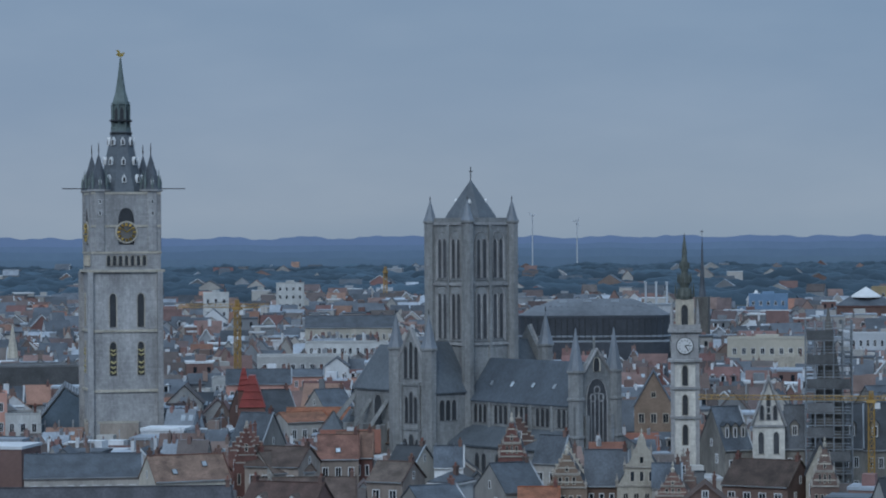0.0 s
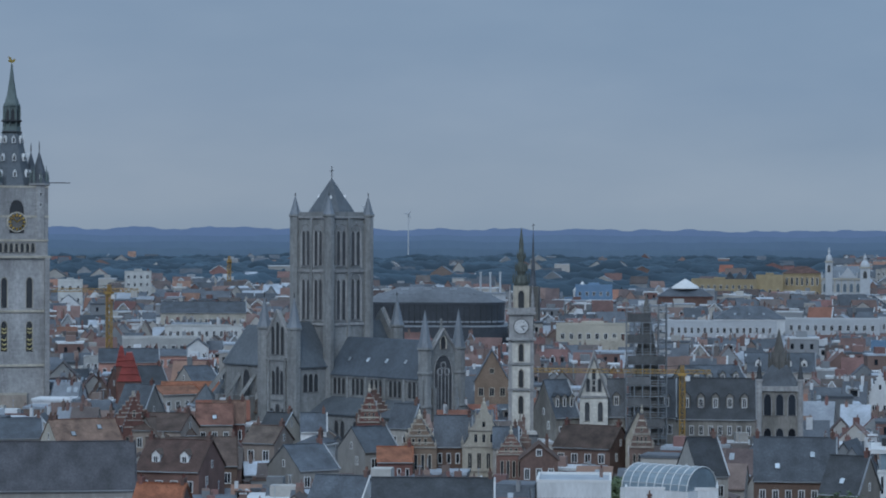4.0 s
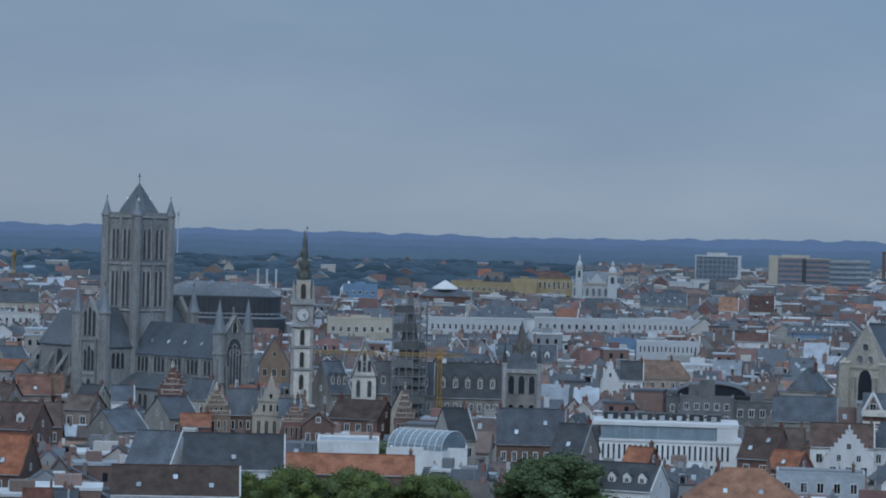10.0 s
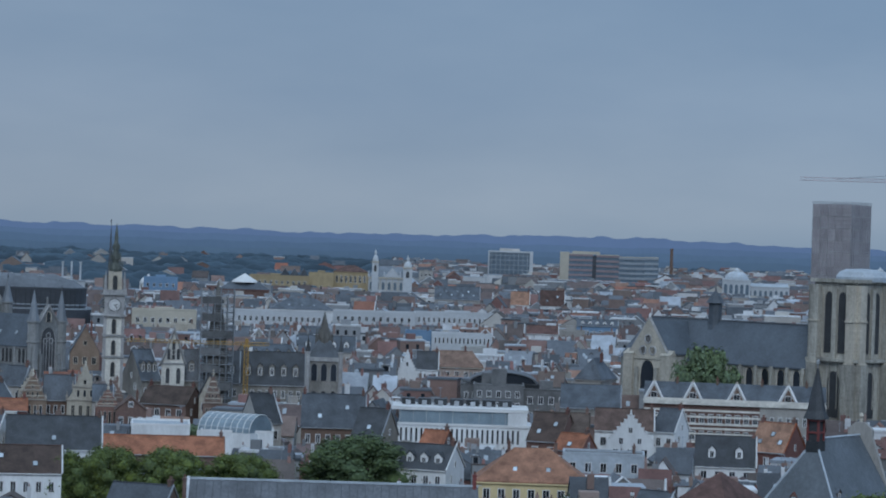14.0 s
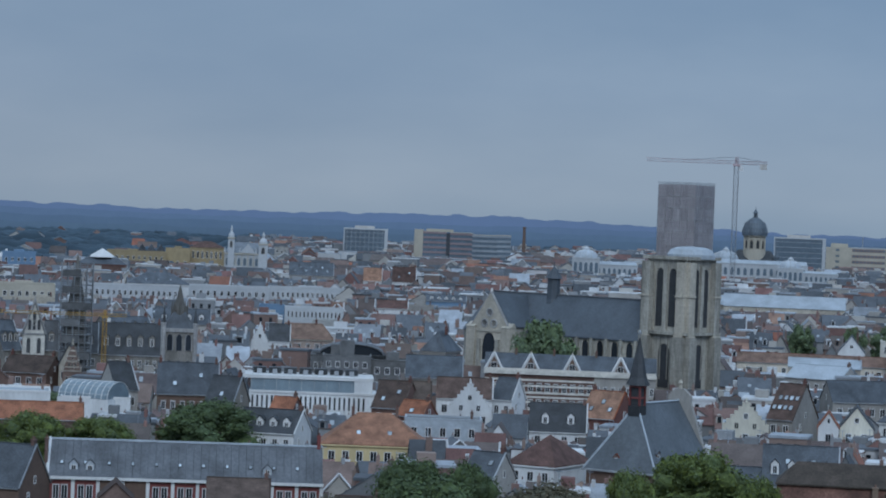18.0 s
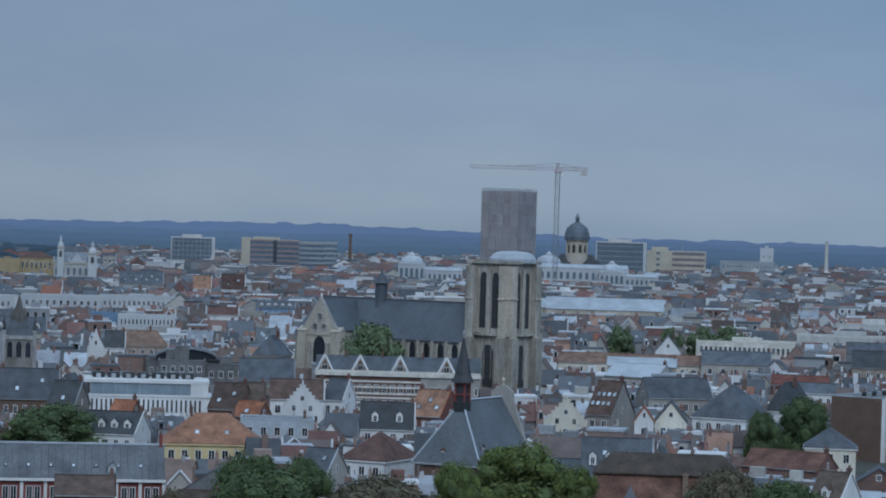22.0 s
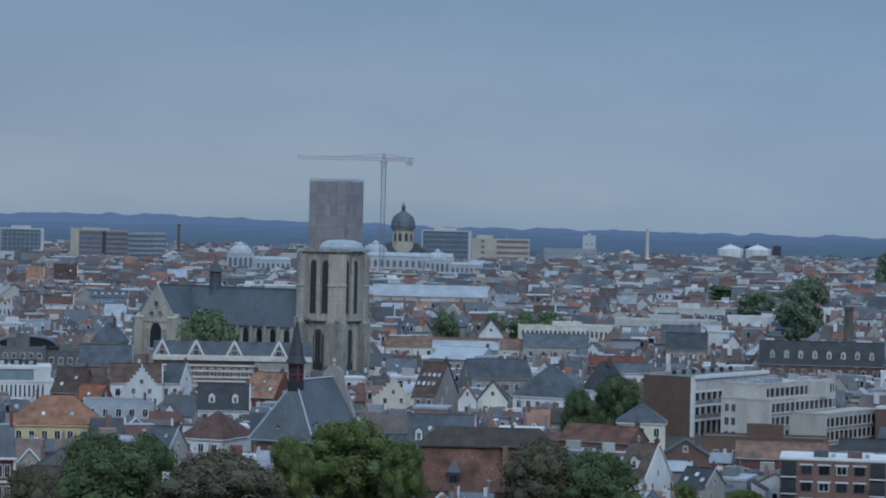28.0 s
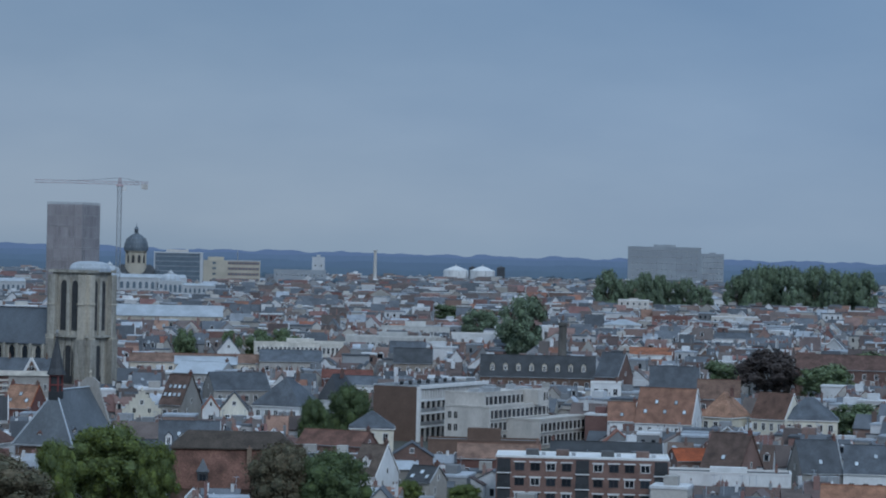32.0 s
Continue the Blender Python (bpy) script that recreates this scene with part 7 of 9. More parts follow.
house(-264.3, 499.3, 29.8, 6.7, 6.5, 9, 13.9, "eave", brown_brick, slate, cols=4, vis=0.38)
house(-252.1, 496.2, 28.6, 4.4, 6.5, 9.5, 12.7, "eave", grey_wall, slate, cols=3, vis=0.38)
house(-252.9, 503.1, 28.2, 3.6, 9, 9.5, 12.8, "step", brick, dark_slate, cols=3, vis=0.38)
house(-250.9, 523.1, 26.5, 11.4, 10, 7.2, 10.8, "eave", brick, brown_tile, cols=4, sky=0, chim=2, vis=0.38, turn=-24)
house(-239.9, 524.1, 25.4, 4.5, 10, 9.5, 14.2, "gable", pale_stone, dark_slate, cols=3, chim=0, vis=0.38)
house(-239.5, 484.7, 27.8, 6.4, 9, 9, 11.6, "gable", brick, brown_tile, cols=3, vis=0.38)
house(-306.3, 590.5, 28.9, 7.4, 12, 13, 19.5, "gable", tan_brick, slate, cols=3, rows=3, chim=1, frame_mat=pale_stone, vis=0.38)
house(-262.9, 541.1, 27.4, 5.0, 10.3, 11.0, 17.6, "eave", soot_stone, slate, cols=2, dorm=3, chim=0, vis=0.38, turn=26)
g = house(-257.1, 540.7, 26.5, 5.3, 12, 15.2, 22.6, "gable", ivory_stone, slate, cols=2, rows=2, chim=0, ww=0.9, wh=3.6, zlow=4.5, win_arch=True, vis=0.75, frame_mat=ivory_stone, glass_mat=opening_shade, label='pale stone neo-gothic gable with tall pointed windows')
for u, z0, z1 in ((-1.1, 16.0, 18.4), (0.0, 16.0, 20.2), (1.1, 16.0, 18.4)):
    lancets(g, stone, (u,), -0.02, z0, z1, 0.6, name="gable_lancet")
for sx in (-1, 1):
    part("gable_coping", Geo().bar((sx * 2.8, -0.2, 15.0), (0, -0.2, 23.0), 0.2), stone, g)
part("string_course", Geo().box(-2.65, -0.2, 14.8, 2.65, 0, 15.2), stone, g)
part("gable_finial", Geo().spin(0, -0.2, [(0.2, 22.8), (0.3, 23.3), (0.1, 23.6), (0.02, 24.6)], 6), stone, g)
house(-299.6, 508.7, 33.1, 4.8, 6.5, 9, 12.1, "eave", white, slate, cols=3, vis=0.38)
house(-309.4, 509.2, 33.9, 5.0, 7.9, 9, 11.6, "eave", mixed_wall, dark_slate, cols=2, vis=0.38, turn=-24)
house(-298.9, 489.0, 34.2, 6.2, 9, 8.5, 11.2, "eave", mixed_wall, brown_tile, cols=2, vis=0.38, turn=-24)
house(-292.6, 496.3, 33.0, 4.7, 6.5, 8, 9.5, "hip", white, slate, cols=2, rows=1, vis=0.38, turn=-24)
house(-274.7, 492.2, 31.8, 6.8, 11, 8, 11.9, "eave", grey_wall, slate, cols=2, vis=0.38, turn=26)
house(-265.9, 481.7, 31.2, 6.1, 8, 7.5, 9.7, "eave", brick, orange_tile, cols=4, vis=0.38)
house(-270.8, 465.2, 33.4, 7.4, 12, 7.5, 11.2, "eave", grey_wall, slate, cols=3, vis=0.38, turn=26)
house(-344.7, 469.7, 41.0, 18.9, 12, 8.5, 11.7, "eave", grey_wall, slate, cols=9, chim=1, vis=0.38)
house(-334.6, 480.3, 38.9, 11.5, 10, 8.5, 11.1, "eave", mixed_wall, red_tile, cols=4, chim=2, sky=1, vis=0.38, turn=-24)
house(-431.1, 539.6, 43.1, 8.3, 10, 14, 14.6, "flat", pink_wall, flat_grey, cols=4, rows=3, vis=0.38)
house(-424.8, 543.5, 42.3, 7.1, 10, 10, 10.6, "flat", old_white, flat_grey, cols=3, rows=2, vis=0.38)
house(-485.3, 615.6, 42.0, 18.6, 16, 14, 14.7, "flat", flat_grey, flat_grey, cols=8, rows=1, vis=0.3)
house(-407.6, 550.6, 40.4, 10.8, 9, 8.5, 9.9, "flat", mixed_wall, flat_grey, cols=3, rows=1, vis=0.38)
house(-344.4, 512.8, 37.6, 6.4, 12, 9, 12.5, "step", brick, slate, cols=3, rows=2, vis=0.38)
house(-389.8, 603.6, 35.8, 7.0, 9, 9, 12.4, "eave", grey_wall, slate, cols=2, vis=0.3, turn=26)
house(-528.5, 994.6, 28.8, 11.9, 14, 16, 16.8, "flat", old_white, flat_pale, cols=3, rows=2, chim=2, vis=0.2)
house(-733.9, 998.8, 38.2, 10.4, 12, 18, 19.2, "flat", old_white, flat_pale, cols=3, rows=3, vis=0.2)
house(-571.2, 863.7, 35.4, 30.0, 14, 12, 15.6, "eave", mixed_wall, slate, cols=14, rows=2, chim=0, vis=0.2)
house(-487.8, 723.8, 36.4, 24.5, 12, 11, 11.8, "flat", old_white, flat_grey, cols=9, rows=2, chim=0, vis=0.3)
house(-439.4, 640.7, 37.3, 15.3, 10, 10, 13.1, "eave", pink_wall, slate, cols=7, rows=2, vis=0.3)
house(-578.4, 1186.7, 26.3, 16.9, 14, 14, 15.4, "flat", blue_wall, flat_pale, cols=5, rows=2, chim=0, vis=0.2)
g = house(-504.6, 1125.4, 24.5, 23.1, 20, 12, 16.2, "hip", brick, slate, cols=8, rows=1, chim=0, hipx=6, vis=0.2)
part("tent_cap", Geo().spin(0, 10, [(6.4, 15.2), (6.0, 15.8), (1.2, 18.8), (0.1, 19.4)], 14), trim_white, g, "white tent-like roof cap")
house(-400.0, 827.3, 26.3, 22.6, 14, 13, 14.2, "flat", far_cream, flat_pale, cols=8, rows=2, chim=0, vis=0.45)
house(-368.1, 776.3, 25.9, 8.3, 10, 11, 12.1, "flat", pale_stone, flat_grey, cols=6, rows=1, ww=0.8, wh=4.5, vis=0.2)
house(-394.1, 911.8, 23.8, 36.9, 12, 11, 11.6, "flat", far_white, flat_pale, cols=16, rows=1, chim=0, label='long white block with a row of square windows', vis=0.45, zlow=6.2, wh=2.1)
house(-370.3, 948.1, 21.8, 35.2, 12, 11, 11.9, "flat", far_white, flat_pale, cols=12, rows=1, chim=0, vis=0.45, zlow=6.2, wh=2.1)
house(-343.1, 972.4, 19.8, 34.0, 12, 11, 12.1, "flat", far_white, flat_grey, cols=16, rows=1, chim=0, vis=0.45, zlow=6.2, wh=2.1)
house(-386.3, 917.5, 23.3, 23.8, 16, 12, 16.4, "hip", white, slate, cols=4, rows=1, sky=3, hipx=7, vis=0.2)
g = house(-576.4, 1329.8, 23.7, 32.9, 16, 14, 15.2, "flat", yellow_wall, flat_pale, cols=10, rows=2, chim=0, label='ochre-rendered block with a flat pale roof', vis=0.2)
for u in (3.0, 8.2, 13.4):
    part("roof_gable", Geo().slab([(u - 2.6, 14.4), (u + 2.6, 14.4), (u, 18.4)], 1.0, 14.0), slate, g, "blue-grey slate roof gable")
house(-557.5, 1344.0, 22.8, 13.8, 16, 16, 17.5, "flat", yellow_wall, flat_grey, cols=3, rows=1, chim=0, vis=0.2)
house(-549.0, 1366.3, 22.2, 19.2, 14, 17, 20.6, "hip", yellow_wall, brown_tile, cols=7, rows=2, chim=0, wh=4.0, vis=0.2)
house(-603.2, 1630.8, 20.5, 9.1, 10, 14, 15.1, "flat", grey_wall, flat_grey, cols=3, rows=3, vis=0.2)
house(-428.9, 1209.7, 19.9, 22.1, 12, 9, 15.1, "eave", grey_wall, slate, cols=10, rows=1, sky=7, chim=0, vis=0.2)
house(-384.0, 1172.5, 18.5, 8.8, 9, 9, 14.9, "eave", white, orange_tile, cols=3, rows=2, vis=0.2)
house(-368.8, 1174.6, 17.8, 11.4, 11, 9, 15.9, "eave", white, brown_tile, cols=3, rows=2, sky=2, vis=0.2)
house(-305.9, 831.0, 20.7, 8.9, 9, 10, 10.7, "flat", blue_wall, flat_grey, cols=5, rows=1, vis=0.2)
house(-288.4, 826.2, 19.7, 20.4, 10, 10, 10.7, "flat", far_white, flat_pale, cols=14, rows=1, vis=0.7, zlow=6.2, wh=2.1)
house(-238.4, 679.2, 19.9, 16.9, 13, 8.5, 12.9, "hip", mixed_wall, red_tile, cols=6, rows=2, hipx=3, vis=0.3)
house(-248.6, 728.2, 19.4, 9.3, 9, 11, 11.6, "flat", old_white, flat_grey, cols=2, rows=2, vis=0.3)
house(-237.3, 641.2, 20.9, 5.1, 9, 8.5, 13.1, "step", white, dark_slate, cols=2, rows=2, vis=0.3)
house(-240.6, 665.4, 20.5, 5.9, 6.5, 8.5, 13.0, "eave", white, dark_slate, cols=4, rows=2, vis=0.3)
house(-200.4, 602.2, 19.1, 14.6, 14, 9.5, 12.5, "flat", flat_grey, flat_grey, cols=7, rows=2, chim=0, vis=0.3)
house(-150.0, 489.7, 17.6, 7.0, 11, 8, 13.2, "eave", brick, brown_tile, cols=2, sky=2, vis=0.38, turn=-20)
house(-188.2, 644.4, 16.7, 7.1, 12, 9.5, 15.1, "hip", grey_wall, slate, cols=2, rows=2, vis=0.3, turn=-20)
house(-272.8, 897.8, 17.3, 10.8, 10, 9.5, 11.5, "flat", grey_wall, flat_pale, cols=4, rows=1, vis=0.2)
house(-275.6, 940.3, 16.7, 15.4, 10, 10, 12.3, "eave", blue_wall, slate, cols=6, dorm=5, chim=0, vis=0.2)
house(-273.8, 868.5, 18.0, 11.1, 9, 9.5, 12.2, "eave", white, brown_tile, cols=5, rows=1, vis=0.2)
house(-282.1, 693.4, 22.7, 16.5, 13, 10, 14.1, "eave", grey_wall, slate, cols=5, dorm=4, chim=0, vis=0.3)
house(-284.5, 661.2, 24.1, 14.5, 13, 9, 12.8, "eave", soot_stone, slate, cols=6, dorm=4, chim=1, vis=0.3, turn=20)
house(-162.7, 1047.6, 9.9, 50.0, 16, 10, 14.7, "eave", pale_stone, zinc, cols=14, rows=1, chim=0, label='long halls under pale zinc roofs', vis=0.2)
house(-199.4, 1050.5, 11.7, 23.4, 16, 10, 13.5, "eave", pale_stone, zinc, cols=12, rows=1, chim=0, vis=0.2)
house(-72.9, 806.3, 6.9, 33.4, 16, 10, 11.5, "flat", ivory_stone, flat_pale, cols=20, rows=2, chim=0, ww=1.1, wh=2.4, vis=0.5)
house(-43.0, 849.9, 4.8, 35.9, 14, 11, 13.0, "flat", old_white, flat_pale, cols=16, rows=2, chim=0, vis=0.2)
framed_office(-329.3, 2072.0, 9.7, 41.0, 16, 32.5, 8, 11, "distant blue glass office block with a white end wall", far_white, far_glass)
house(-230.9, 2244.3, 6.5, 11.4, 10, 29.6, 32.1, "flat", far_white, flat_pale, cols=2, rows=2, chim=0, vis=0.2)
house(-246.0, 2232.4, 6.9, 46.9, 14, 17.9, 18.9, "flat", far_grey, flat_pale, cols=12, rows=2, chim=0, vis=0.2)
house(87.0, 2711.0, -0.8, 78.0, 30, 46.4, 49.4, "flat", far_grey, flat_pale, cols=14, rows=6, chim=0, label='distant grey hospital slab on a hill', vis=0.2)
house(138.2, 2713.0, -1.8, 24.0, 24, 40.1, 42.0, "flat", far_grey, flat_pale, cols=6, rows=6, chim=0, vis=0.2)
house(49.5, 1399.7, -0.3, 18.1, 10, 14, 15.3, "flat", concrete, flat_pale, cols=5, rows=4, chim=0, vis=0.2)
house(43.2, 1107.3, -0.0, 17.3, 14, 9, 11.5, "hip", white, zinc, cols=6, rows=1, chim=0, vis=0.2)
house(66.0, 1140.2, -1.0, 17.2, 10, 12, 13.1, "flat", brick, flat_grey, cols=6, rows=3, vis=0.2)
house(99.5, 1200.3, -2.4, 23.5, 10, 11, 12.4, "flat", concrete, flat_pale, cols=8, rows=3, chim=0, vis=0.2)
house(-13.9, 949.7, 2.9, 26.9, 10, 9, 9.9, "flat", white, flat_pale, cols=12, rows=1, vis=0.2)
house(-30.5, 763.5, 4.6, 12.6, 10, 9, 13.3, "eave", grey_wall, slate, cols=4, vis=0.2)
house(-49.5, 871.3, 5.1, 10.9, 10, 9, 11.6, "gable", white, slate, cols=3, vis=0.2)
house(58.1, 610.2, -1.2, 14.2, 11, 9, 15.3, "eave", grey_wall, slate, cols=4, dorm=0, vis=0.3)
house(11.1, 1017.5, 1.5, 6.2, 8, 10, 11.2, "flat", white, flat_grey, cols=2, rows=3, vis=0.2)
house(-63.5, 702.9, 7.1, 20.1, 12, 9, 12.4, "eave", grey_wall, slate, cols=5, vis=0.2)
house(-86.7, 675.0, 8.9, 19.5, 10, 9, 11.1, "eave", mixed_wall, zinc, cols=6, vis=0.3)
house(-37.0, 624.2, 5.8, 14.9, 9, 9, 11.3, "eave", brick, red_tile, cols=5, chim=2, vis=0.3)
house(-59.5, 565.8, 8.2, 16.2, 10, 9, 13.4, "eave", grey_wall, slate, cols=6, vis=0.3, turn=18)
house(-288.2, 405.6, 37.3, 37.2, 14, 9, 15.6, "eave", grey_wall, dark_lead, cols=12, rows=2, chim=2, label='long grey lead-covered roof of an old hall', vis=0.38)
house(-161.9, 329.8, 26.0, 9.7, 11, 8, 14.1, "eave", brown_brick, slate, cols=4, rows=1, chim=1, vis=0.38, turn=-26)
house(12.0, 454.5, 2.8, 25.6, 9, 7, 9.9, "flat", brown_brick, flat_grey, cols=6, rows=1, chim=0, vis=0.3)
house(16.6, 427.4, 2.5, 18.0, 9, 6, 8.9, "eave", brick, red_tile, cols=5, rows=1, chim=1, vis=0.38)
house(-2.3, 427.1, 4.4, 9.3, 8, 6, 8.9, "gable", brick, slate, cols=2, rows=1, vis=0.38)
house(2.2, 383.9, 4.1, 5.7, 8, 5.5, 8.4, "eave", grey_wall, dark_slate, cols=2, rows=1, sky=3, vis=0.38, turn=-26)
house(-1.9, 401.3, 4.6, 5.6, 6.5, 6, 7.4, "eave", grey_wall, zinc, cols=2, rows=1, vis=0.38)
house(57.6, 619.3, -1.5, 11.7, 10, 9, 14.3, "eave", grey_wall, slate, cols=4, rows=2, vis=0.3, turn=-26)
house(39.9, 445.5, 0.0, 25.2, 9, 6, 8.1, "eave", grey_wall, dark_slate, cols=8, rows=1, chim=2, vis=0.3)
house(38.6, 633.3, -0.0, 7.6, 10, 11, 17.7, "eave", brick, slate, cols=3, vis=0.3, turn=-26)
house(-254.6, 545.3, 26.0, 3.4, 6.5, 11.4, 17.9, "eave", soot_stone, slate, cols=2, dorm=1, chim=0, vis=0.38)
house(-322.5, 496.9, 36.6, 7.7, 11, 8, 11.1, "eave", grey_wall, brown_tile, cols=3, chim=2, vis=0.38, turn=26)
house(-323.4, 510.7, 35.4, 7.0, 10, 9, 12.6, "eave", mixed_wall, red_tile, cols=3, sky=1, vis=0.38)
house(-330.5, 494.4, 37.3, 3.9, 10, 9, 14.4, "step", brick, slate, cols=3, rows=2, frame_mat=pale_stone, label='old brick house with a white-banded stepped gable', vis=0.38)
house(-371.8, 568.6, 36.2, 9.6, 8, 9, 10.6, "eave", grey_wall, orange_tile, cols=4, chim=0, vis=0.38, turn=26)
house(-289.7, 455.0, 36.0, 15.3, 12, 8, 12.2, "eave", brown_brick, brown_tile, cols=6, chim=1, vis=0.38)
house(-290.3, 447.6, 36.7, 3.1, 9, 8, 12.4, "step", brown_brick, brown_tile, cols=2, rows=2, chim=0, label='old dark brick house with a stepped gable', vis=0.38)
house(-85.4, 649.5, 9.1, 16.0, 12, 7, 11.1, "hip", grey_wall, zinc, cols=6, rows=1, chim=0, vis=0.3, turn=-26)
house(-87.3, 702.1, 8.8, 56.3, 10, 8, 10.5, "eave", mixed_wall, red_tile, cols=16, rows=2, chim=3, vis=0.3)
house(-91.1, 753.3, 8.6, 7.9, 10, 9, 13.8, "gable", white, slate, cols=2, vis=0.3)
house(-24.6, 712.2, 4.3, 12.7, 11, 9, 13.5, "eave", mixed_wall, dark_slate, cols=4, vis=0.3)
house(-44.8, 981.1, 4.3, 29.3, 12, 10, 12.5, "flat", old_white, flat_pale, cols=10, rows=2, vis=0.2)
house(-31.5, 612.2, 5.5, 12.6, 9, 8, 10.3, "eave", white, slate, cols=6, vis=0.3)
house(120.9, 733.8, -5.0, 41.5, 10, 9, 13.5, "eave", brick, brown_tile, cols=10, rows=2, chim=2, vis=0.2)
house(53.5, 815.6, -0.6, 15.4, 9, 8.5, 10.8, "eave", white, orange_tile, cols=6, rows=1, vis=0.2)
house(89.5, 976.6, -2.4, 15.5, 9, 8.5, 10.8, "eave", white, slate, cols=5, vis=0.2)
house(-691.2, 1404.8, 26.6, 24.7, 18, 0.8, 2.1, "flat", blue_wall, flat_pale, cols=8, rows=2, chim=0, label='blue-clad hall with a flat pale roof', vis=0.2)
house(-123.7, 337.7, 21.4, 9.7, 9, 8, 10.7, "eave", brown_brick, brown_tile, cols=4, rows=1, chim=1, label='small dark brick house with a brown roof', vis=0.38)
house(-139.6, 327.3, 24.0, 5.2, 8, 8, 10.4, "gable", brick, brown_tile, cols=2, rows=1, chim=0, label='small brick house with a brown gable', vis=0.38)
house(-154.9, 349.0, 24.7, 4.5, 5, 7, 7.2, "flat", pale_glass, pale_glass, cols=4, rows=1, chim=0, label='lean glass conservatory against the hall', vis=0.38)
house(-255.2, 562.7, 25.1, 9.2, 12, 9.7, 16.7, "eave", soot_stone, dark_slate, cols=5, dorm=3, chim=0, vis=0.5, label='pale stone wing under a dark slate roof with gothic dormers')
house(-244.8, 569.6, 23.7, 15.8, 12, 9.3, 16.7, "eave", soot_stone, dark_slate, cols=8, dorm=5, chim=1, vis=0.5, label='long pale stone wing with a dark slate roof and dormers')
house(-286.3, 408.6, 37.3, 9.2, 13, 7, 11.0, "hip", grey_wall, zinc, cols=5, rows=1, chim=0, hipx=4, label='pale sheet-metal hipped roof over a low grey hall', vis=0.38)

# ---- further landmarks ----
def white_dome(x, y, rz, r, z0, label, wall=None, cap=None):
    """A round hall with windows under a ribbed dome."""
    ob = thing("domed_hall", x, y, rz, label, "hall")
    part("drum", Geo().spin(0, 0, [(r, -2), (r, z0), (r * 1.06, z0 + 0.1), (r * 1.06, z0 + 0.7)], 20), wall or pale_stone, ob)
    part("dome", Geo().spin(0, 0, [(r, z0 + 0.7), (r * 0.92, z0 + r * 0.35), (r * 0.7, z0 + r * 0.62), (r * 0.38, z0 + r * 0.8), (0.3, z0 + r * 0.86)], 20), cap or zinc, ob)
    part("lantern", Geo().spin(0, 0, [(r * 0.16, z0 + r * 0.8), (r * 0.16, z0 + r * 0.98), (0.1, z0 + r * 1.15)], 8), trim_white, ob)
    for k in range(14):
        part("window", window_mesh(min(1.6, r * 0.22), 3.0, trim_white, glass, True), None, ob, at=pose(0, 0, 0, 0, 0, 360 / 14 * k) @ pose(0, -r * 0.99, z0 - 4.2))
    return ob


def gas_tank(x, y, r, h):
    ob = thing("storage_tank", x, y, 8, "white cylindrical storage tank with a shallow conical roof", "tank", "storage tanks")
    part("shell", Geo().spin(0, 0, [(r, -2), (r, h)], 26), white, ob)
    part("roof", Geo().spin(0, 0, [(r + 0.2, h), (r * 0.3, h + r * 0.3), (0.4, h + r * 0.36)], 26), white, ob)
    part("vent", Geo().spin(0, 0, [(0.8, h + r * 0.3), (0.8, h + r * 0.42), (0.1, h + r * 0.5)], 8), galvanised, ob)
    for k in range(8):
        part("rib", Geo().box(-0.25, -r - 0.3, -2, 0.25, -r + 0.1, h), galvanised, ob, at=pose(0, 0, 0, 0, 0, 45 * k + 10))


def stack(x, y, r, h, mat, label):
    ob = thing("factory_chimney", x, y, 0, label, "chimney")
    part("shaft", Geo().spin(0, 0, [(r, -2), (r * 0.7, h)], 12), mat, ob)
    part("rim", Geo().spin(0, 0, [(r * 0.72, h - 1.2), (r * 0.9, h - 1.0), (r * 0.9, h), (r * 0.7, h + 0.1)], 12), mat, ob)


def scaffold_spire(x, y, rz, w, z0, z1):
    """A spire wholly hidden in dark scaffolding."""
    ob = thing("scaffolded_spire", x, y, rz, "stone spire hidden inside dark steel scaffolding", "scaffolding")
    keep_clear(x, y, rz, w, w / 2, 12)
    h = w / 2
    part("spire", Geo().spin(0, 0, [(h * 0.75, -2), (h * 0.75, z0 + 3), (h * 0.5, (z0 + z1) / 2), (0.1, z1 + 2)], 8), dark_stone, ob)
    n = 5
    for i in range(n + 1):
        for j in range(n + 1):
            if i in (0, n) or j in (0, n):
                px, py = -h + w * i / n, -h + w * j / n
                part("scaffold_pole", Geo().bar((px, py, -2), (px, py, z1 if (i + j) % 3 else z1 - 2), 0.09), scaffold_grey, ob)
    z = 1.0
    while z < z1 - 1:
        part("scaffold_deck", Geo().box(-h, -h, z, h, -h + 1.1, z + 0.12).box(-h, h - 1.1, z, h, h, z + 0.12).box(-h, -h + 1.1, z, -h + 1.1, h - 1.1, z + 0.12).box(h - 1.1, -h + 1.1, z, h, h - 1.1, z + 0.12), scaffold_grey, ob)
        for q in (0.55, 1.05):
            part("guard_rail", ring(h - 0.02, z + q, z + q + 0.09, 0.1), scaffold_grey, ob)
        if int(z) % 4 < 2:
            part("netting", Geo().box(-h + 0.2, -h - 0.13, z + 0.2, h * (0.2 if int(z) % 3 else 0.9), -h - 0.1, z + 1.8), flat_grey, ob)
        z += 2.0


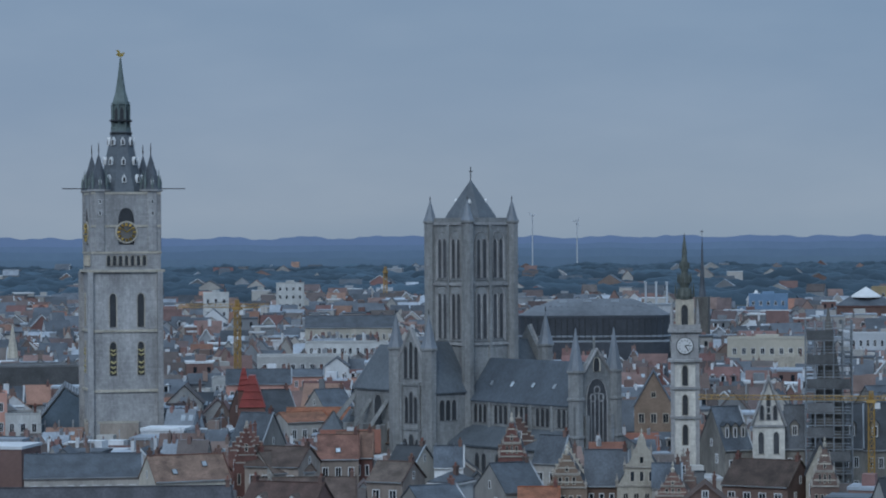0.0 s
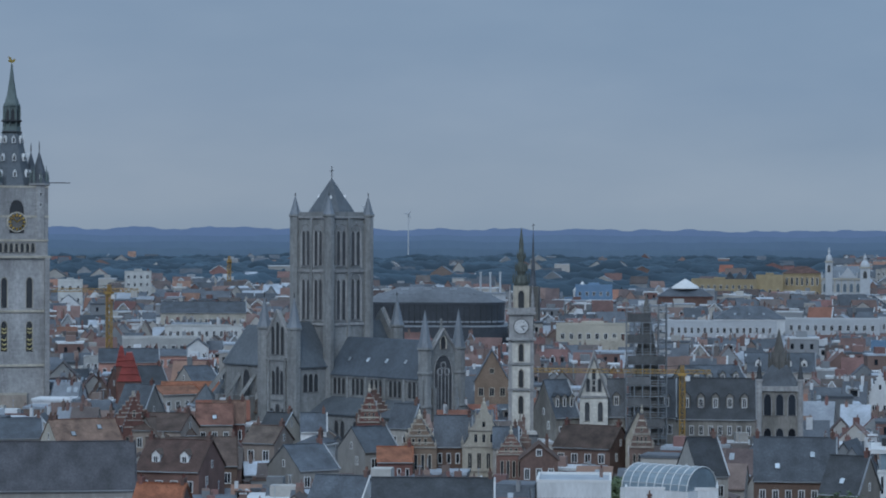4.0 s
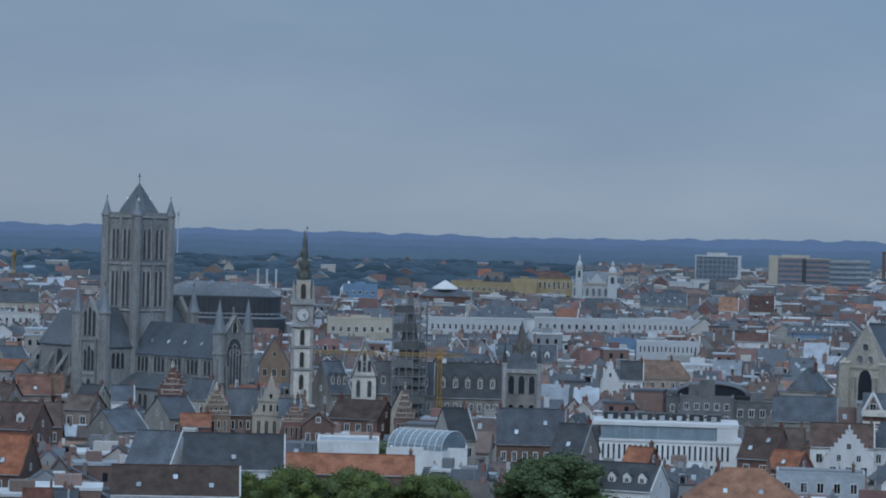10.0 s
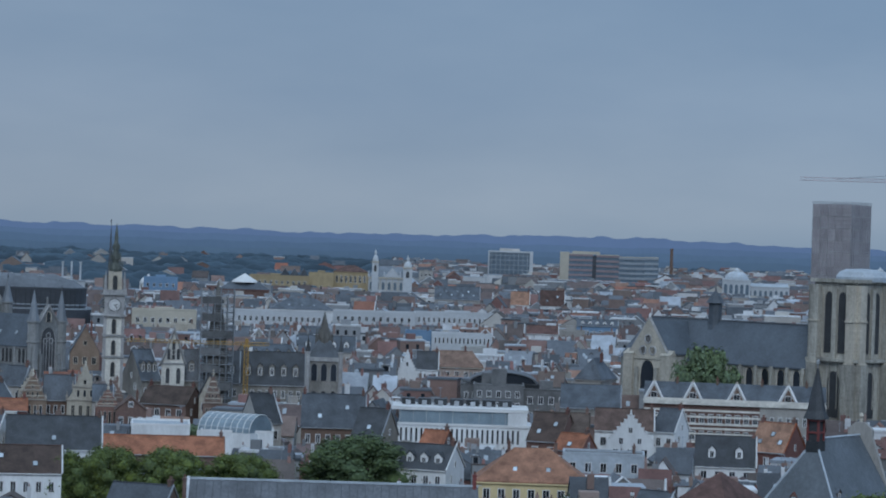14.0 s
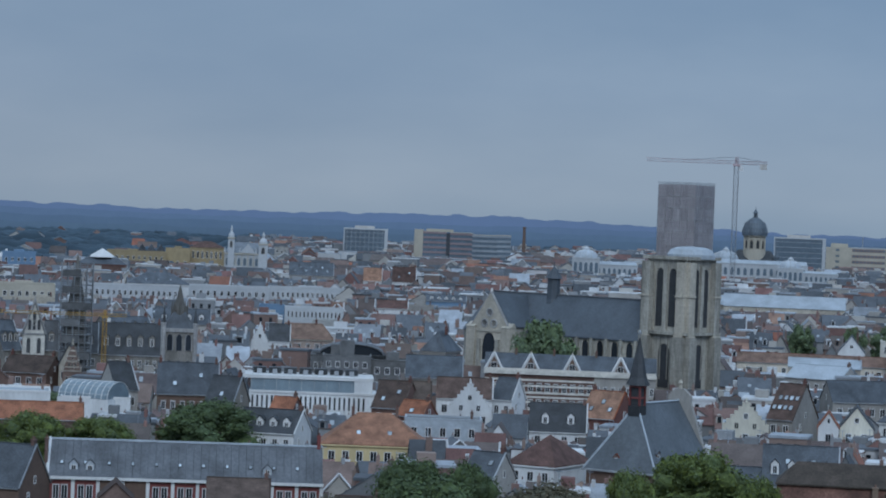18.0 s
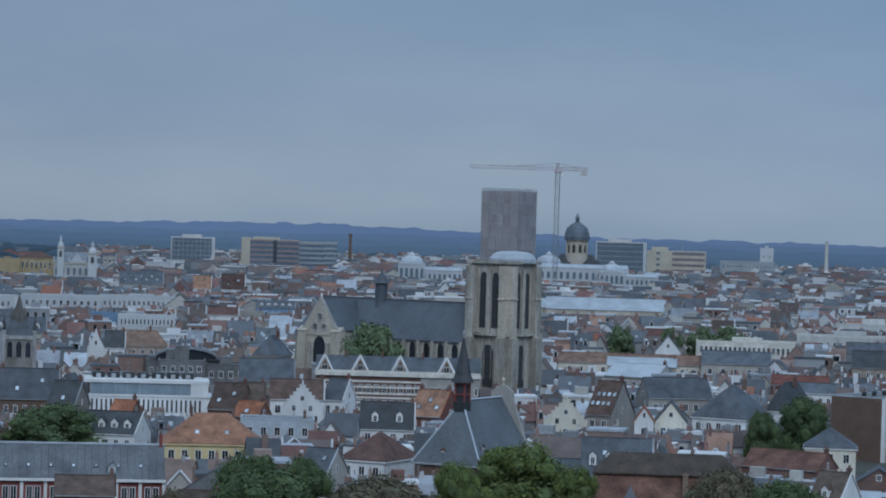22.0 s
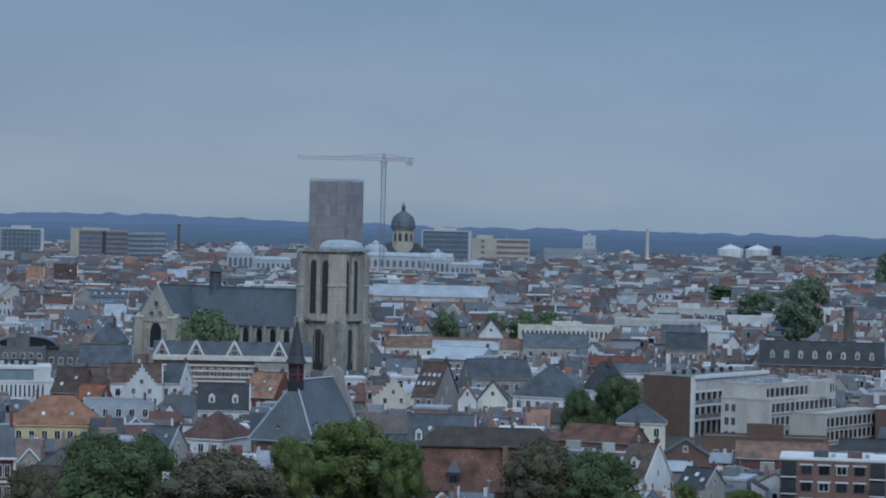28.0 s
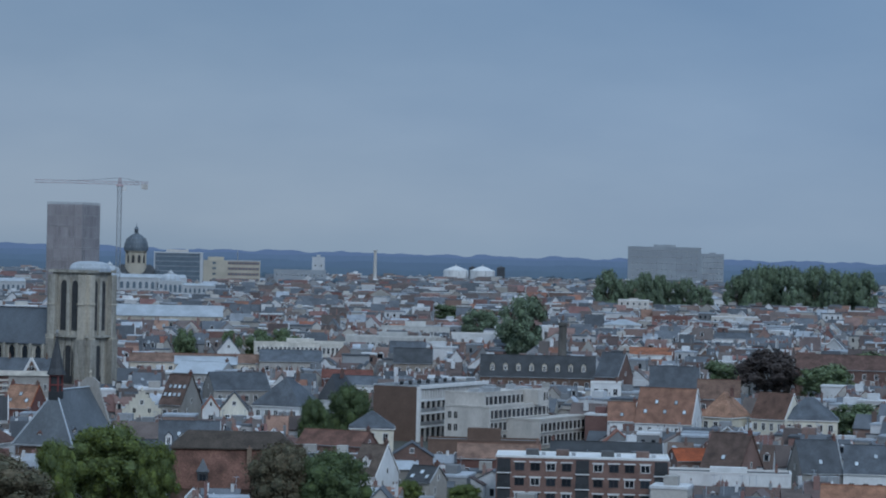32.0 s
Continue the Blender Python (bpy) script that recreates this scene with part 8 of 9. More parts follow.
def corner_tower():
    """The neo-gothic corner tower with a stone spire."""
    ob = thing("stone_tower", -219.2, 540.2, 25, "grey stone neo-gothic corner tower with slender spire", "tower")
    keep_clear(-219.2, 540.2, 25, 9, 8, 13)
    h = 3.6
    part("body", Geo().box(-h, -h, -2, h, h, 18.5), soot_stone, ob)
    part("cornice", ring(h, 17.8, 18.7, 0.4), stone, ob)
    part("hip_roof", Geo().spin(0, 0, [(5.6, 18.5), (2.0, 22.5)], 4, math.pi / 4), slate, ob)
    part("spire", Geo().spin(0, 0, [(1.9, 20.0), (1.9, 23.0), (1.2, 24.5), (0.05, 29.0)], 8, math.pi / 8), dark_stone, ob)
    for k in range(8):
        a = math.pi / 4 * k
        part("pinnacle", Geo().spin(1.8 * math.cos(a), 1.8 * math.sin(a), [(0.22, 21), (0.22, 23.4), (0.02, 25.2)], 4), dark_stone, ob)
    for side in (0, 90, -90):
        lancets(ob, stone, (-2.2, 0, 2.2), -h, 13.4, 17.2, 1.3, side, name="tower_window", glass_mat=glass)
        lancets(ob, stone, (-2.2, 0, 2.2), -h, 7.0, 11.0, 1.3, side, name="tower_window", glass_mat=glass)
    for sx in (-1, 1):
        turret(ob, sx * (h + 0.1), -h - 0.1, 0.55, 8, 20.0, 23.5, stone, dark_slate, name="corner_pinnacle", finial=0.5)


def barrel_glass(x, y, rz, r, L, z0):
    """A glazed barrel vault on a white block."""
    ob = thing("glass_vault", x, y, rz, "white block with a ribbed glass barrel roof", "building")
    keep_clear(x, y, rz, L, r * 2, ground_z(x, y) + z0 - 3)
    part("block", Geo().box(-L / 2, 0, -2, L / 2, r * 2, z0), white, ob)
    arc = [(r + r * math.cos(math.pi * k / 12), z0 + 0.05 + r * 0.8 * math.sin(math.pi * k / 12)) for k in range(13)]
    part("glazing", Geo().slab(arc, -L / 2 + 0.4, L / 2 - 0.4, "x"), pale_glass, ob)
    for k in range(9):
        u = -L / 2 + 0.3 + (L - 0.6) * k / 8
        g = Geo()
        for i in range(12):
            (a, b), (c, d) = arc[i], arc[i + 1]
            g.bar((u, a, b), (u, c, d), 0.06)
        part("rib", g, trim_white, ob)
    for i in range(1, 12, 2):
        part("purlin", Geo().bar((-L / 2, arc[i][0], arc[i][1]), (L / 2, arc[i][0], arc[i][1]), 0.05), galvanised, ob)


def wind_turbine(x, y, rz, H, L, a0):
    """A slim white three-bladed turbine."""
    ob = thing("wind_turbine", x, y, rz, "distant slim white three-bladed wind turbine", "wind turbine", "wind turbines")
    part("tower", Geo().spin(0, 0, [(0.8, -2), (0.5, H)], 10), far_white, ob)
    n = part("nacelle", Geo().box(-0.9, -3.0, H - 0.8, 0.9, 4.0, H + 1.0), far_white, ob)
    for k in range(3):
        a = a0 + k * 2 * math.pi / 3
        c, s = math.cos(a), math.sin(a)
        vs = []
        for f, hw in ((0.0, 0.5), (0.2, 0.8), (1.0, 0.2)):
            for t, e in ((-1, -3.8), (1, -3.8), (1, -3.3), (-1, -3.3)):
                vs.append((c * f * L - s * t * hw, e, H + s * f * L + c * t * hw))
        fs = [(0, 1, 2, 3), (11, 10, 9, 8)] + [(j * 4 + i, (j + 1) * 4 + i, (j + 1) * 4 + (i + 1) % 4, j * 4 + (i + 1) % 4) for j in range(2) for i in range(4)]
        part("blade", Geo().add(vs, fs), far_white, n)
    return ob


white_dome(-670.4, 1358.0, 26, 4.8, 6.0, "small white dome on a blue hall", white, trim_white)
def flue_works(x, y, rz):
    """A white windowless works with three slim flues on its roof."""
    ob = thing("boiler_house", x, y, rz, "white windowless works with three slim roof flues", "works")
    keep_clear(x, y, rz, 11, 10, ground_z(x, y) + 10)
    part("wall", Geo().box(-5.2, 0, -2, 5.2, 10, 19.5), far_white, ob)
    part("roof_edge", Geo().box(-5.4, -0.2, 19.5, 5.4, 10.2, 20.1), far_grey, ob)
    for u in (-3.4, 0.0, 3.4):
        part("flue", Geo().spin(u, 4, [(0.35, 20), (0.35, 26.5), (0.5, 26.6), (0.5, 27.2)], 8), far_white, ob)
    for u in (-1.8, 1.8):
        part("wall_joint", Geo().box(u - 0.06, -0.05, -2, u + 0.06, 0, 19.5), far_grey, ob)
    return ob


def silo(x, y, w, h):
    ob = thing("silo", x, y, 4, "dark steel silo tower beside the storage tanks", "silo", "dark silos")
    part("shell", Geo().box(-w / 2, 0, -2, w / 2, w, h), arena_dark, ob)
    part("roof", Geo().slab([(-w / 2 - 0.3, h), (w / 2 + 0.3, h), (0, h + 1.6)], -0.3, w + 0.3), lead, ob)
    for k in range(4):
        part("rib", Geo().box(-w / 2 + w * (k + 0.5) / 4 - 0.12, -0.2, -2, -w / 2 + w * (k + 0.5) / 4 + 0.12, 0, h), steel, ob)


silo(-112.5, 2615.0, 7.0, 21.0)
silo(-82.5, 2605.0, 8.5, 21.5)
flue_works(-472.5, 893.8, 28.0)


def ornate_church(x, y, rz):
    """A far white church: a broad pedimented front between two unequal towers with cupolas, under lead roofs."""
    ob = thing("church", x, y, rz, "distant ornate white church with two cupola towers and lead roofs", "church")
    keep_clear(x, y, rz, 28, 20, ground_z(x, y) + 7)
    part("body", Geo().box(-13, 0, -2, 10, 20, 15), far_white, ob)
    part("roof", Geo().add([(-13.5, -0.5, 15), (10.5, -0.5, 15), (10.5, 20.5, 15), (-13.5, 20.5, 15), (-9, 10, 21), (6, 10, 21)], [(3, 2, 1, 0), (0, 1, 5, 4), (1, 2, 5), (2, 3, 4, 5), (3, 0, 4)]), spire_lead, ob)
    part("pediment", Geo().slab([(-4.5, 15), (4.5, 15), (0, 20.5)], -0.8, 1.0), far_white, ob)
    part("cornice", Geo().box(-13.4, -0.6, 14.2, 10.4, 0, 15), far_cream, ob)
    for k in range(7):
        u = -11.5 + 3.3 * k
        part("window", window_mesh(1.5, 4.2, far_cream, far_glass, True), None, ob, at=pose(u, 0, 8.0))
        part("pilaster", Geo().box(u - 1.85, -0.35, -2, u - 1.45, 0, 14.2), far_cream, ob)
    for u, w, h in ((8.5, 5.0, 20.0), (-9.5, 3.6, 23.0)):
        t = part("tower", Geo().box(u - w / 2, -1.2, -2, u + w / 2, w - 1.2, h), far_white, ob)
        part("tower_cornice", Geo().box(u - w / 2 - 0.4, -1.6, h, u + w / 2 + 0.4, w - 0.8, h + 0.7), far_cream, t)
        part("belfry_opening", window_mesh(w * 0.35, 3.6, far_cream, opening_shade, True), None, t, at=pose(u, -1.2, h - 5.0))
        part("cupola", Geo().spin(u, w / 2 - 1.2, [(w * 0.45, h + 0.7), (w * 0.46, h + 1.8), (w * 0.34, h + 3.2), (w * 0.16, h + 3.9), (w * 0.16, h + 5.0), (w * 0.2, h + 5.2), (0.05, h + 7.6)], 12), far_white, t)
    for u in (-13, -4.5, 4.5):
        part("urn", Geo().spin(u, -0.3, [(0.4, 15), (0.6, 16), (0.25, 16.6), (0.4, 17.2), (0.05, 18.4)], 8), far_white, ob)
    return ob


def small_spire(x, y, H):
    """A small pale stone spire on a short tower."""
    ob = thing("stone_spire", x, y, 40, "small pale stone spire with crockets over dark roofs", "spire")
    keep_clear(x, y, 40, 4, 4, ground_z(x, y) + H * 0.45)
    part("tower", Geo().box(-1.5, -1.5, -2, 1.5, 1.5, H * 0.5), stone, ob)
    part("spire", Geo().spin(0, 0, [(1.75, H * 0.5), (1.2, H * 0.68), (0.6, H * 0.85), (0.05, H)], 8, math.pi / 8), pale_stone, ob)
    for k in range(4):
        a = math.pi / 4 + math.pi / 2 * k
        part("pinnacle", Geo().spin(1.6 * math.cos(a), 1.6 * math.sin(a), [(0.3, H * 0.48), (0.3, H * 0.55), (0.02, H * 0.66)], 6), pale_stone, ob)
    return ob


ornate_church(-521.5, 1359.5, 21.5)
small_spire(-571.5, 700.6, 19.5)
tower_crane(-796.2, 1210.4, 127, 22.0, 14, 6, yellow_paint, yellow_paint, 0.8, "far orange tower crane over the roofs", 0.14)
gas_tank(-129.0, 2604.2, 12.9, 17.7)
gas_tank(-100.8, 2589.2, 12.9, 18.0)
stack(-568.4, 2113.7, 1.7, 32.0, brown_brick, "tall round brick factory chimney")
stack(-181.3, 2263.0, 1.9, 37.2, concrete, "slim pale factory chimney")
stack(24.5, 680.3, 1.7, 24.5, dark_stone, "dark square-shouldered brick chimney")
barrel_glass(-206.9, 460.6, -8, 4.4, 12.5, 8.4)
scaffold_spire(-249.8, 548.4, 26, 7.6, 14.0, 32.5)
corner_tower()
tower_crane(-449.9, 646.3, 15, 27.0, 16, 8, yellow_paint, yellow_paint, 0.6, "yellow tower crane among the roofs", 0.1)
tower_crane(-231.1, 524.0, 20, 21.0, 27, 5, yellow_paint, yellow_paint, 0.45, "yellow building crane beside the clock tower", 0.07, False)
wind_turbine(-1518.9, 2529.0, 33.0, 58.4, 5.5, 0.4)
wind_turbine(-1479.0, 2552.9, 33.0, 52.2, 5.5, 1.0)


# ---- trees ----
def crown_mesh(name, mat, seed, rx, rz, z0, n, size, lumps):
    """A crown of many small leaf clumps set round a few boughs, with gaps and a ragged outline."""
    rng = random.Random(seed)
    g = Geo()
    blobs = []
    for k in range(lumps):
        a, e = rng.uniform(0, 2 * math.pi), rng.uniform(-0.95, 1.0)
        q = rng.uniform(0.3, 0.95) * math.sqrt(max(0.05, 1 - e * e * 0.85))
        blobs.append((rx * q * math.cos(a), rx * q * math.sin(a), z0 + rz * (1 + 0.8 * e), rng.uniform(0.15, 0.33) * rx))
    for k in range(n):
        bx, by, bz, br = blobs[k % lumps]
        d = Vector((rng.gauss(0, 1), rng.gauss(0, 1), rng.gauss(0, 1))).normalized()
        c = Vector((bx, by, bz)) + d * br * rng.gauss(0.98, 0.2)
        s = size * rng.uniform(0.6, 1.4)
        u = Vector((rng.gauss(0, 1), rng.gauss(0, 1), rng.gauss(0, 1)))
        u = (u - u.dot(d) * d * 0.7).normalized()
        w = u.cross(d).normalized()
        m = len(g.v)
        tilt = d * s * 0.35
        g.v += [tuple(c + u * s), tuple(c + w * s * 0.7 + tilt), tuple(c - u * s), tuple(c - w * s * 0.7 + tilt)]
        g.f += [(m, m + 1, m + 2), (m, m + 2, m + 3)]
    for bx, by, bz, br in blobs:
        g.spin(bx, by, [(br * 0.2, bz - br * 0.72), (br * 0.62, bz - br * 0.35), (br * 0.72, bz), (br * 0.55, bz + br * 0.4), (br * 0.1, bz + br * 0.7)], 7, rng.uniform(0, 1))
    return g.mesh(name, mat)


def trunk_geo(h, r, rx):
    g = Geo().spin(0, 0, [(r * 1.3, -0.5), (r, 0.6), (r * 0.8, h * 0.5), (r * 0.45, h)], 8)
    for k in range(6):
        a = 2 * math.pi * k / 6 + 0.3
        g.bar((0, 0, h * 0.55), (rx * 0.5 * math.cos(a), rx * 0.5 * math.sin(a), h * (0.9 + 0.08 * (k % 3))), r * 0.28)
    return g


TREES = {}


def tree(x, y, w, h, kind="green", rz=0.0, label=""):
    """A broad tree w across and h high, from one of a few grown patterns."""
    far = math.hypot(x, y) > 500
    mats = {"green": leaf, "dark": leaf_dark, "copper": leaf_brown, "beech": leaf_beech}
    # beyond 500 m green leaves switch to lighter, haze-tinted copies
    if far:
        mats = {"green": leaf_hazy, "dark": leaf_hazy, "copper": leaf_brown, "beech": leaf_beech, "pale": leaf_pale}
    texts = {"green": "broad green deciduous tree in full leaf", "dark": "dark green tree with a dense crown", "copper": "bronze-green tree with a broad dense crown", "beech": "dark purple copper beech with a broad crown", "pale": "tall distant park tree in full leaf, paled for haze"}
    keep_clear(x, y - w * 0.35, 0, w * 0.6, w * 0.6, ground_z(x, y) + h * (0.5 if math.hypot(x, y) > 1400 else 0.05))
    if (kind, far) not in TREES:
        ob = thing("tree", x, y, rz, texts[kind], "tree", "town trees")
        part("trunk", trunk_geo(6.0, 0.4, 5.0), bark, ob)
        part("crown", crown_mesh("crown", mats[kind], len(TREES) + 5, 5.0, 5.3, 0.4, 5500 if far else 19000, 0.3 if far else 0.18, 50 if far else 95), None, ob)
        TREES[kind, far] = ob
        ob.scale = (w / 10, w / 10, h / 11)
        ob.matrix_basis = pose(x, y, ground_z(x, y), 0, 0, rz) @ Matrix.Diagonal((w / 10, w / 10, h / 11, 1))
        return ob
    src = TREES[kind, far]
    ob = copy_thing(src, Matrix.Identity(4))
    ob.matrix_basis = pose(x, y, ground_z(x, y), 0, 0, rz) @ Matrix.Diagonal((w / 10, w / 10, h / 11, 1))
    return ob


tree(-165.3, 428.1, 19.3, 13, "dark", 0)
tree(-98.1, 347.7, 13.8, 15, "dark", 77)
tree(-89.5, 348.3, 9.3, 15, "dark", 154)
tree(-74.9, 339.3, 15.4, 14, "copper", 231)
tree(-65.5, 353.6, 8.8, 15, "green", 308)
tree(-57.7, 367.2, 17.2, 17, "green", 25)
tree(-47.2, 363.2, 8.9, 14, "green", 102)
tree(-139.1, 576.6, 15.4, 23.4, "green", 179)
tree(3.2, 923.8, 21.9, 25.7, "pale", 256)
tree(-22.2, 1063.3, 20.9, 15.8, "pale", 333)
tree(-220.7, 484.0, 8.1, 8, "dark", 50)
tree(-199.5, 380.8, 10.8, 12, "green", 127)
tree(-196.7, 392.7, 12.0, 12, "green", 204)
tree(-187.8, 397.7, 12.5, 12, "green", 281)
tree(-178.4, 405.4, 13.1, 11, "green", 358)
tree(-225.6, 488.9, 8.8, 7, "dark", 75)
tree(-232.6, 481.6, 4.0, 5, "green", 152)
tree(-210.7, 527.1, 7.4, 6, "dark", 229)
tree(-22.3, 361.2, 13.8, 15, "copper", 306)
tree(-12.3, 358.6, 14.2, 14, "dark", 23)
tree(-30.8, 489.6, 8.2, 13, "dark", 100)
tree(-23.0, 496.8, 11.5, 16, "dark", 177)
tree(-89.8, 818.0, 9.5, 14.2, "green", 254)
tree(-81.7, 821.1, 10.0, 14.6, "green", 331)
tree(-99.4, 814.6, 8.0, 13.6, "green", 48)
tree(-115.5, 809.0, 10.0, 14.0, "green", 125)
tree(-76.2, 819.8, 6.5, 12.0, "green", 202)
tree(-91.2, 329.2, 18.6, 15, "dark", 279)
tree(-72.4, 329.0, 21.7, 14, "copper", 356)
tree(-97.5, 307.7, 10.0, 14, "copper", 73)
tree(91.0, 710.0, 20.5, 16, "beech", 150)
tree(76.0, 729.6, 15.3, 11, "dark", 227)
tree(105.2, 555.9, 16.1, 10, "green", 304)
tree(79.9, 537.6, 5.4, 6, "dark", 21)
tree(108.2, 707.2, 17.3, 12, "dark", 98)
tree(130.8, 792.0, 22.1, 12, "dark", 175)
rt = random.Random(21)
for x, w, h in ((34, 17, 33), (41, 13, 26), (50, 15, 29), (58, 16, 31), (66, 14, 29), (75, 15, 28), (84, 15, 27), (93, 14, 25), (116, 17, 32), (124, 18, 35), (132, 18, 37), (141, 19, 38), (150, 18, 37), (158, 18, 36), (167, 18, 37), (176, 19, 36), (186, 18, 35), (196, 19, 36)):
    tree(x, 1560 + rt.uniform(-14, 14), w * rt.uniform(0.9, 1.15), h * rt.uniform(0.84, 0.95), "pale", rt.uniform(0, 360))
tree(-57.5, 1395.3, 26.2, 9, "dark", 225)
tree(7.0, 1072.7, 16.9, 8, "dark", 302)
tree(48.4, 383.1, 8.0, 6, "green", 19)
tree(12.4, 377.3, 7.9, 6, "green", 96)
tree(0.7, 382.4, 5.7, 6, "green", 173)
tree(-299.1, 524.2, 7.9, 7, "green", 250)
tree(-165.1, 569.8, 6.2, 6, "green", 327)

# ---- the rest of the old town: rows of houses between the ones above ----
rng = random.Random(11)
STOCK = []


# roof heights are capped so landmarks stay visible from points on the camera path
CAMERA_SPOTS = ((-50, 126), (-10, 42), (12, -12), (28, -54), (36, -90), (42, -140))
CAMERA_BEARINGS = (-0.56, -0.48, -0.37, -0.29, -0.19, -0.06)
SIGHT = [[] for v in CAMERA_SPOTS]
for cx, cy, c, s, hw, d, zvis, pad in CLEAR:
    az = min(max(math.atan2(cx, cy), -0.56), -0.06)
    for i, (ex, ey) in enumerate(CAMERA_SPOTS):
        if abs(az - CAMERA_BEARINGS[i]) < 0.13:
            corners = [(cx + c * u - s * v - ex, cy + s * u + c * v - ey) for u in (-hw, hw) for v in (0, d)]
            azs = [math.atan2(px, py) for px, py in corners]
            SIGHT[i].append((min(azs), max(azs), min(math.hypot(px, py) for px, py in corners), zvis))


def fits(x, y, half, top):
    """How high a house may rise here without hiding what stands behind from the camera path; 0 where the ground is
    taken.
    """
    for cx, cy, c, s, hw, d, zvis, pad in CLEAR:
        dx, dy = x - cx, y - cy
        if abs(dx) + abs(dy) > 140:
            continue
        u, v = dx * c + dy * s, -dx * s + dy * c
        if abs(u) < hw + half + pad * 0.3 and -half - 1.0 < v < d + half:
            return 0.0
    for i, (ex, ey) in enumerate(CAMERA_SPOTS):
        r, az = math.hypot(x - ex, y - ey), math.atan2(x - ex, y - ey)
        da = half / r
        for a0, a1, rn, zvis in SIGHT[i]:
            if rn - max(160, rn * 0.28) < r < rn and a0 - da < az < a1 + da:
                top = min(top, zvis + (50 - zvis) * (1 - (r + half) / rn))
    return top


WALLS = [old_white, grey_wall, brick, mixed_wall, brown_brick, grey_wall, brick, tan_brick]
COVERS = [red_tile, slate, brown_tile, brown_tile, dark_slate, slate, orange_tile, dark_slate, brown_tile]


def stock_house(k):
    """The k-th pattern of a small town house."""
    r = random.Random(100 + k)
    w, d, he = r.uniform(6.0, 9.5), r.uniform(8, 11), r.uniform(6.5, 9.0)
    roof = ("eave", "gable", "eave", "hip", "eave", "step", "eave", "flat", "gable")[k % 9]
    return dict(w=w, d=d, he=he, hr=he + r.uniform(3.4, 5.0) if roof != "flat" else he + 0.5, roof=roof, wall=WALLS[(k * 5) % 8], cover=(flat_grey if roof == "flat" else COVERS[(k * 4) % 9]), cols=r.choice((2, 3, 3)),
                rows=2, chim=r.choice((0, 1, 1)), sky=r.choice((0, 0, 1, 2)) if roof == "eave" else 0, dorm=1 if roof == "eave" and k % 4 == 0 else 0)


NEAR = 22
far_sites = []
count = 0
base = 268.0
while base < 2700:
    ring_step = 9.0 if base < 620 else (12.0 if base < 900 else (17.0 if base < 1500 else 27.0))
    az = 13.5
    while az > -47:
        r = base + max(0.0, -az) * 3.0 + max(0.0, -az) * 0.7
        width = rng.uniform(4.4, 8.4) * (1.0 if base < 900 else (1.25 if base < 1500 else 1.7))
        az -= math.degrees((width + (rng.uniform(0.2, 1.6) if rng.random() < 0.85 else rng.uniform(4, 9))) / r)
        jr = r + rng.uniform(-3.5, 3.5)
        x, y = jr * math.sin(radians(az)), jr * math.cos(radians(az))
        if base > 1350 + 300 * noise.noise((az * 0.3, base * 0.004, 9.0)) and az < -21 and rng.random() > 0.05 or base > 1500 and noise.noise((az * 0.35, base * 0.005, 2.0)) > 0.22:
            continue
        g0 = ground_z(x, y)
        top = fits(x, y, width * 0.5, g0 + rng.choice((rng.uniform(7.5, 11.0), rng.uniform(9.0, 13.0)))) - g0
        if top < 3.6:
            continue
        face = -az + rng.choice((0, 0, 0, 90, 90)) + 14 * noise.noise((x * 0.012, y * 0.012, 0.0)) + rng.uniform(-6, 6)
        if base < 400 and count < 150:
            count += 1
            k = rng.randrange(NEAR)
            sp = stock_house(k)
            sz = min(1.15, top / sp["hr"])
            sx = width / sp["w"]
            if sz < 0.5:
                continue
            while len(STOCK) <= k:
                STOCK.append(None)
            m = pose(x, y, g0, 0, 0, face) @ Matrix.Diagonal((sx, sx, sz, 1))
            if STOCK[k] is None:
                STOCK[k] = house(x, y, face, sp["w"], sp["d"], sp["he"], sp["hr"], sp["roof"], sp["wall"], sp["cover"], cols=sp["cols"], rows=sp["rows"], chim=sp["chim"], sky=sp["sky"], dorm=sp["dorm"], group="old town houses", vis=None)
                STOCK[k].matrix_basis = m
            else:
                ob = copy_thing(STOCK[k], Matrix.Identity(4))
                ob.matrix_basis = m
        else:
            far_sites.append((x, y, g0, face, width, top))
    base += ring_step

ISL = dict(island=True)
# farther town's walls and roofs, haze put into cooler, duller colours
fw = [material("far_" + n, c, 0.9, vary=v, hue=h, stain=0.15, scale=0.2, bump=0.0, **ISL) for n, c, v, h in (("white_wall", (0.60, 0.62, 0.64), 0.15, 0.0), ("pale_wall", (0.42, 0.41, 0.385), 0.25, 0.02), ("brick_wall", (0.235, 0.155, 0.135), 0.3, 0.02), ("grey_wall", (0.25, 0.265, 0.28), 0.35, 0.0))]
fr = [material("far_" + n, c, 0.85, vary=v, hue=h, stain=0.25, scale=0.3, bump=0.0, **ISL) for n, c, v, h in (("red_roof", (0.195, 0.125, 0.11), 0.35, 0.02), ("orange_roof", (0.29, 0.155, 0.11), 0.2, 0.012), ("brown_roof", (0.13, 0.105, 0.10), 0.3, 0.02), ("slate_roof", (0.11, 0.125, 0.145), 0.35, 0.0), ("zinc_roof", (0.36, 0.40, 0.45), 0.3, 0.0))]
fverts, ffaces, fmats = [], [], []


def put(m, geo, slot):
    n = len(fverts)
    for v in geo.v:
        fverts.append(tuple(m @ Vector(v)))
    for f in geo.f:
        ffaces.append(tuple(i + n for i in f))
        fmats.append(slot)


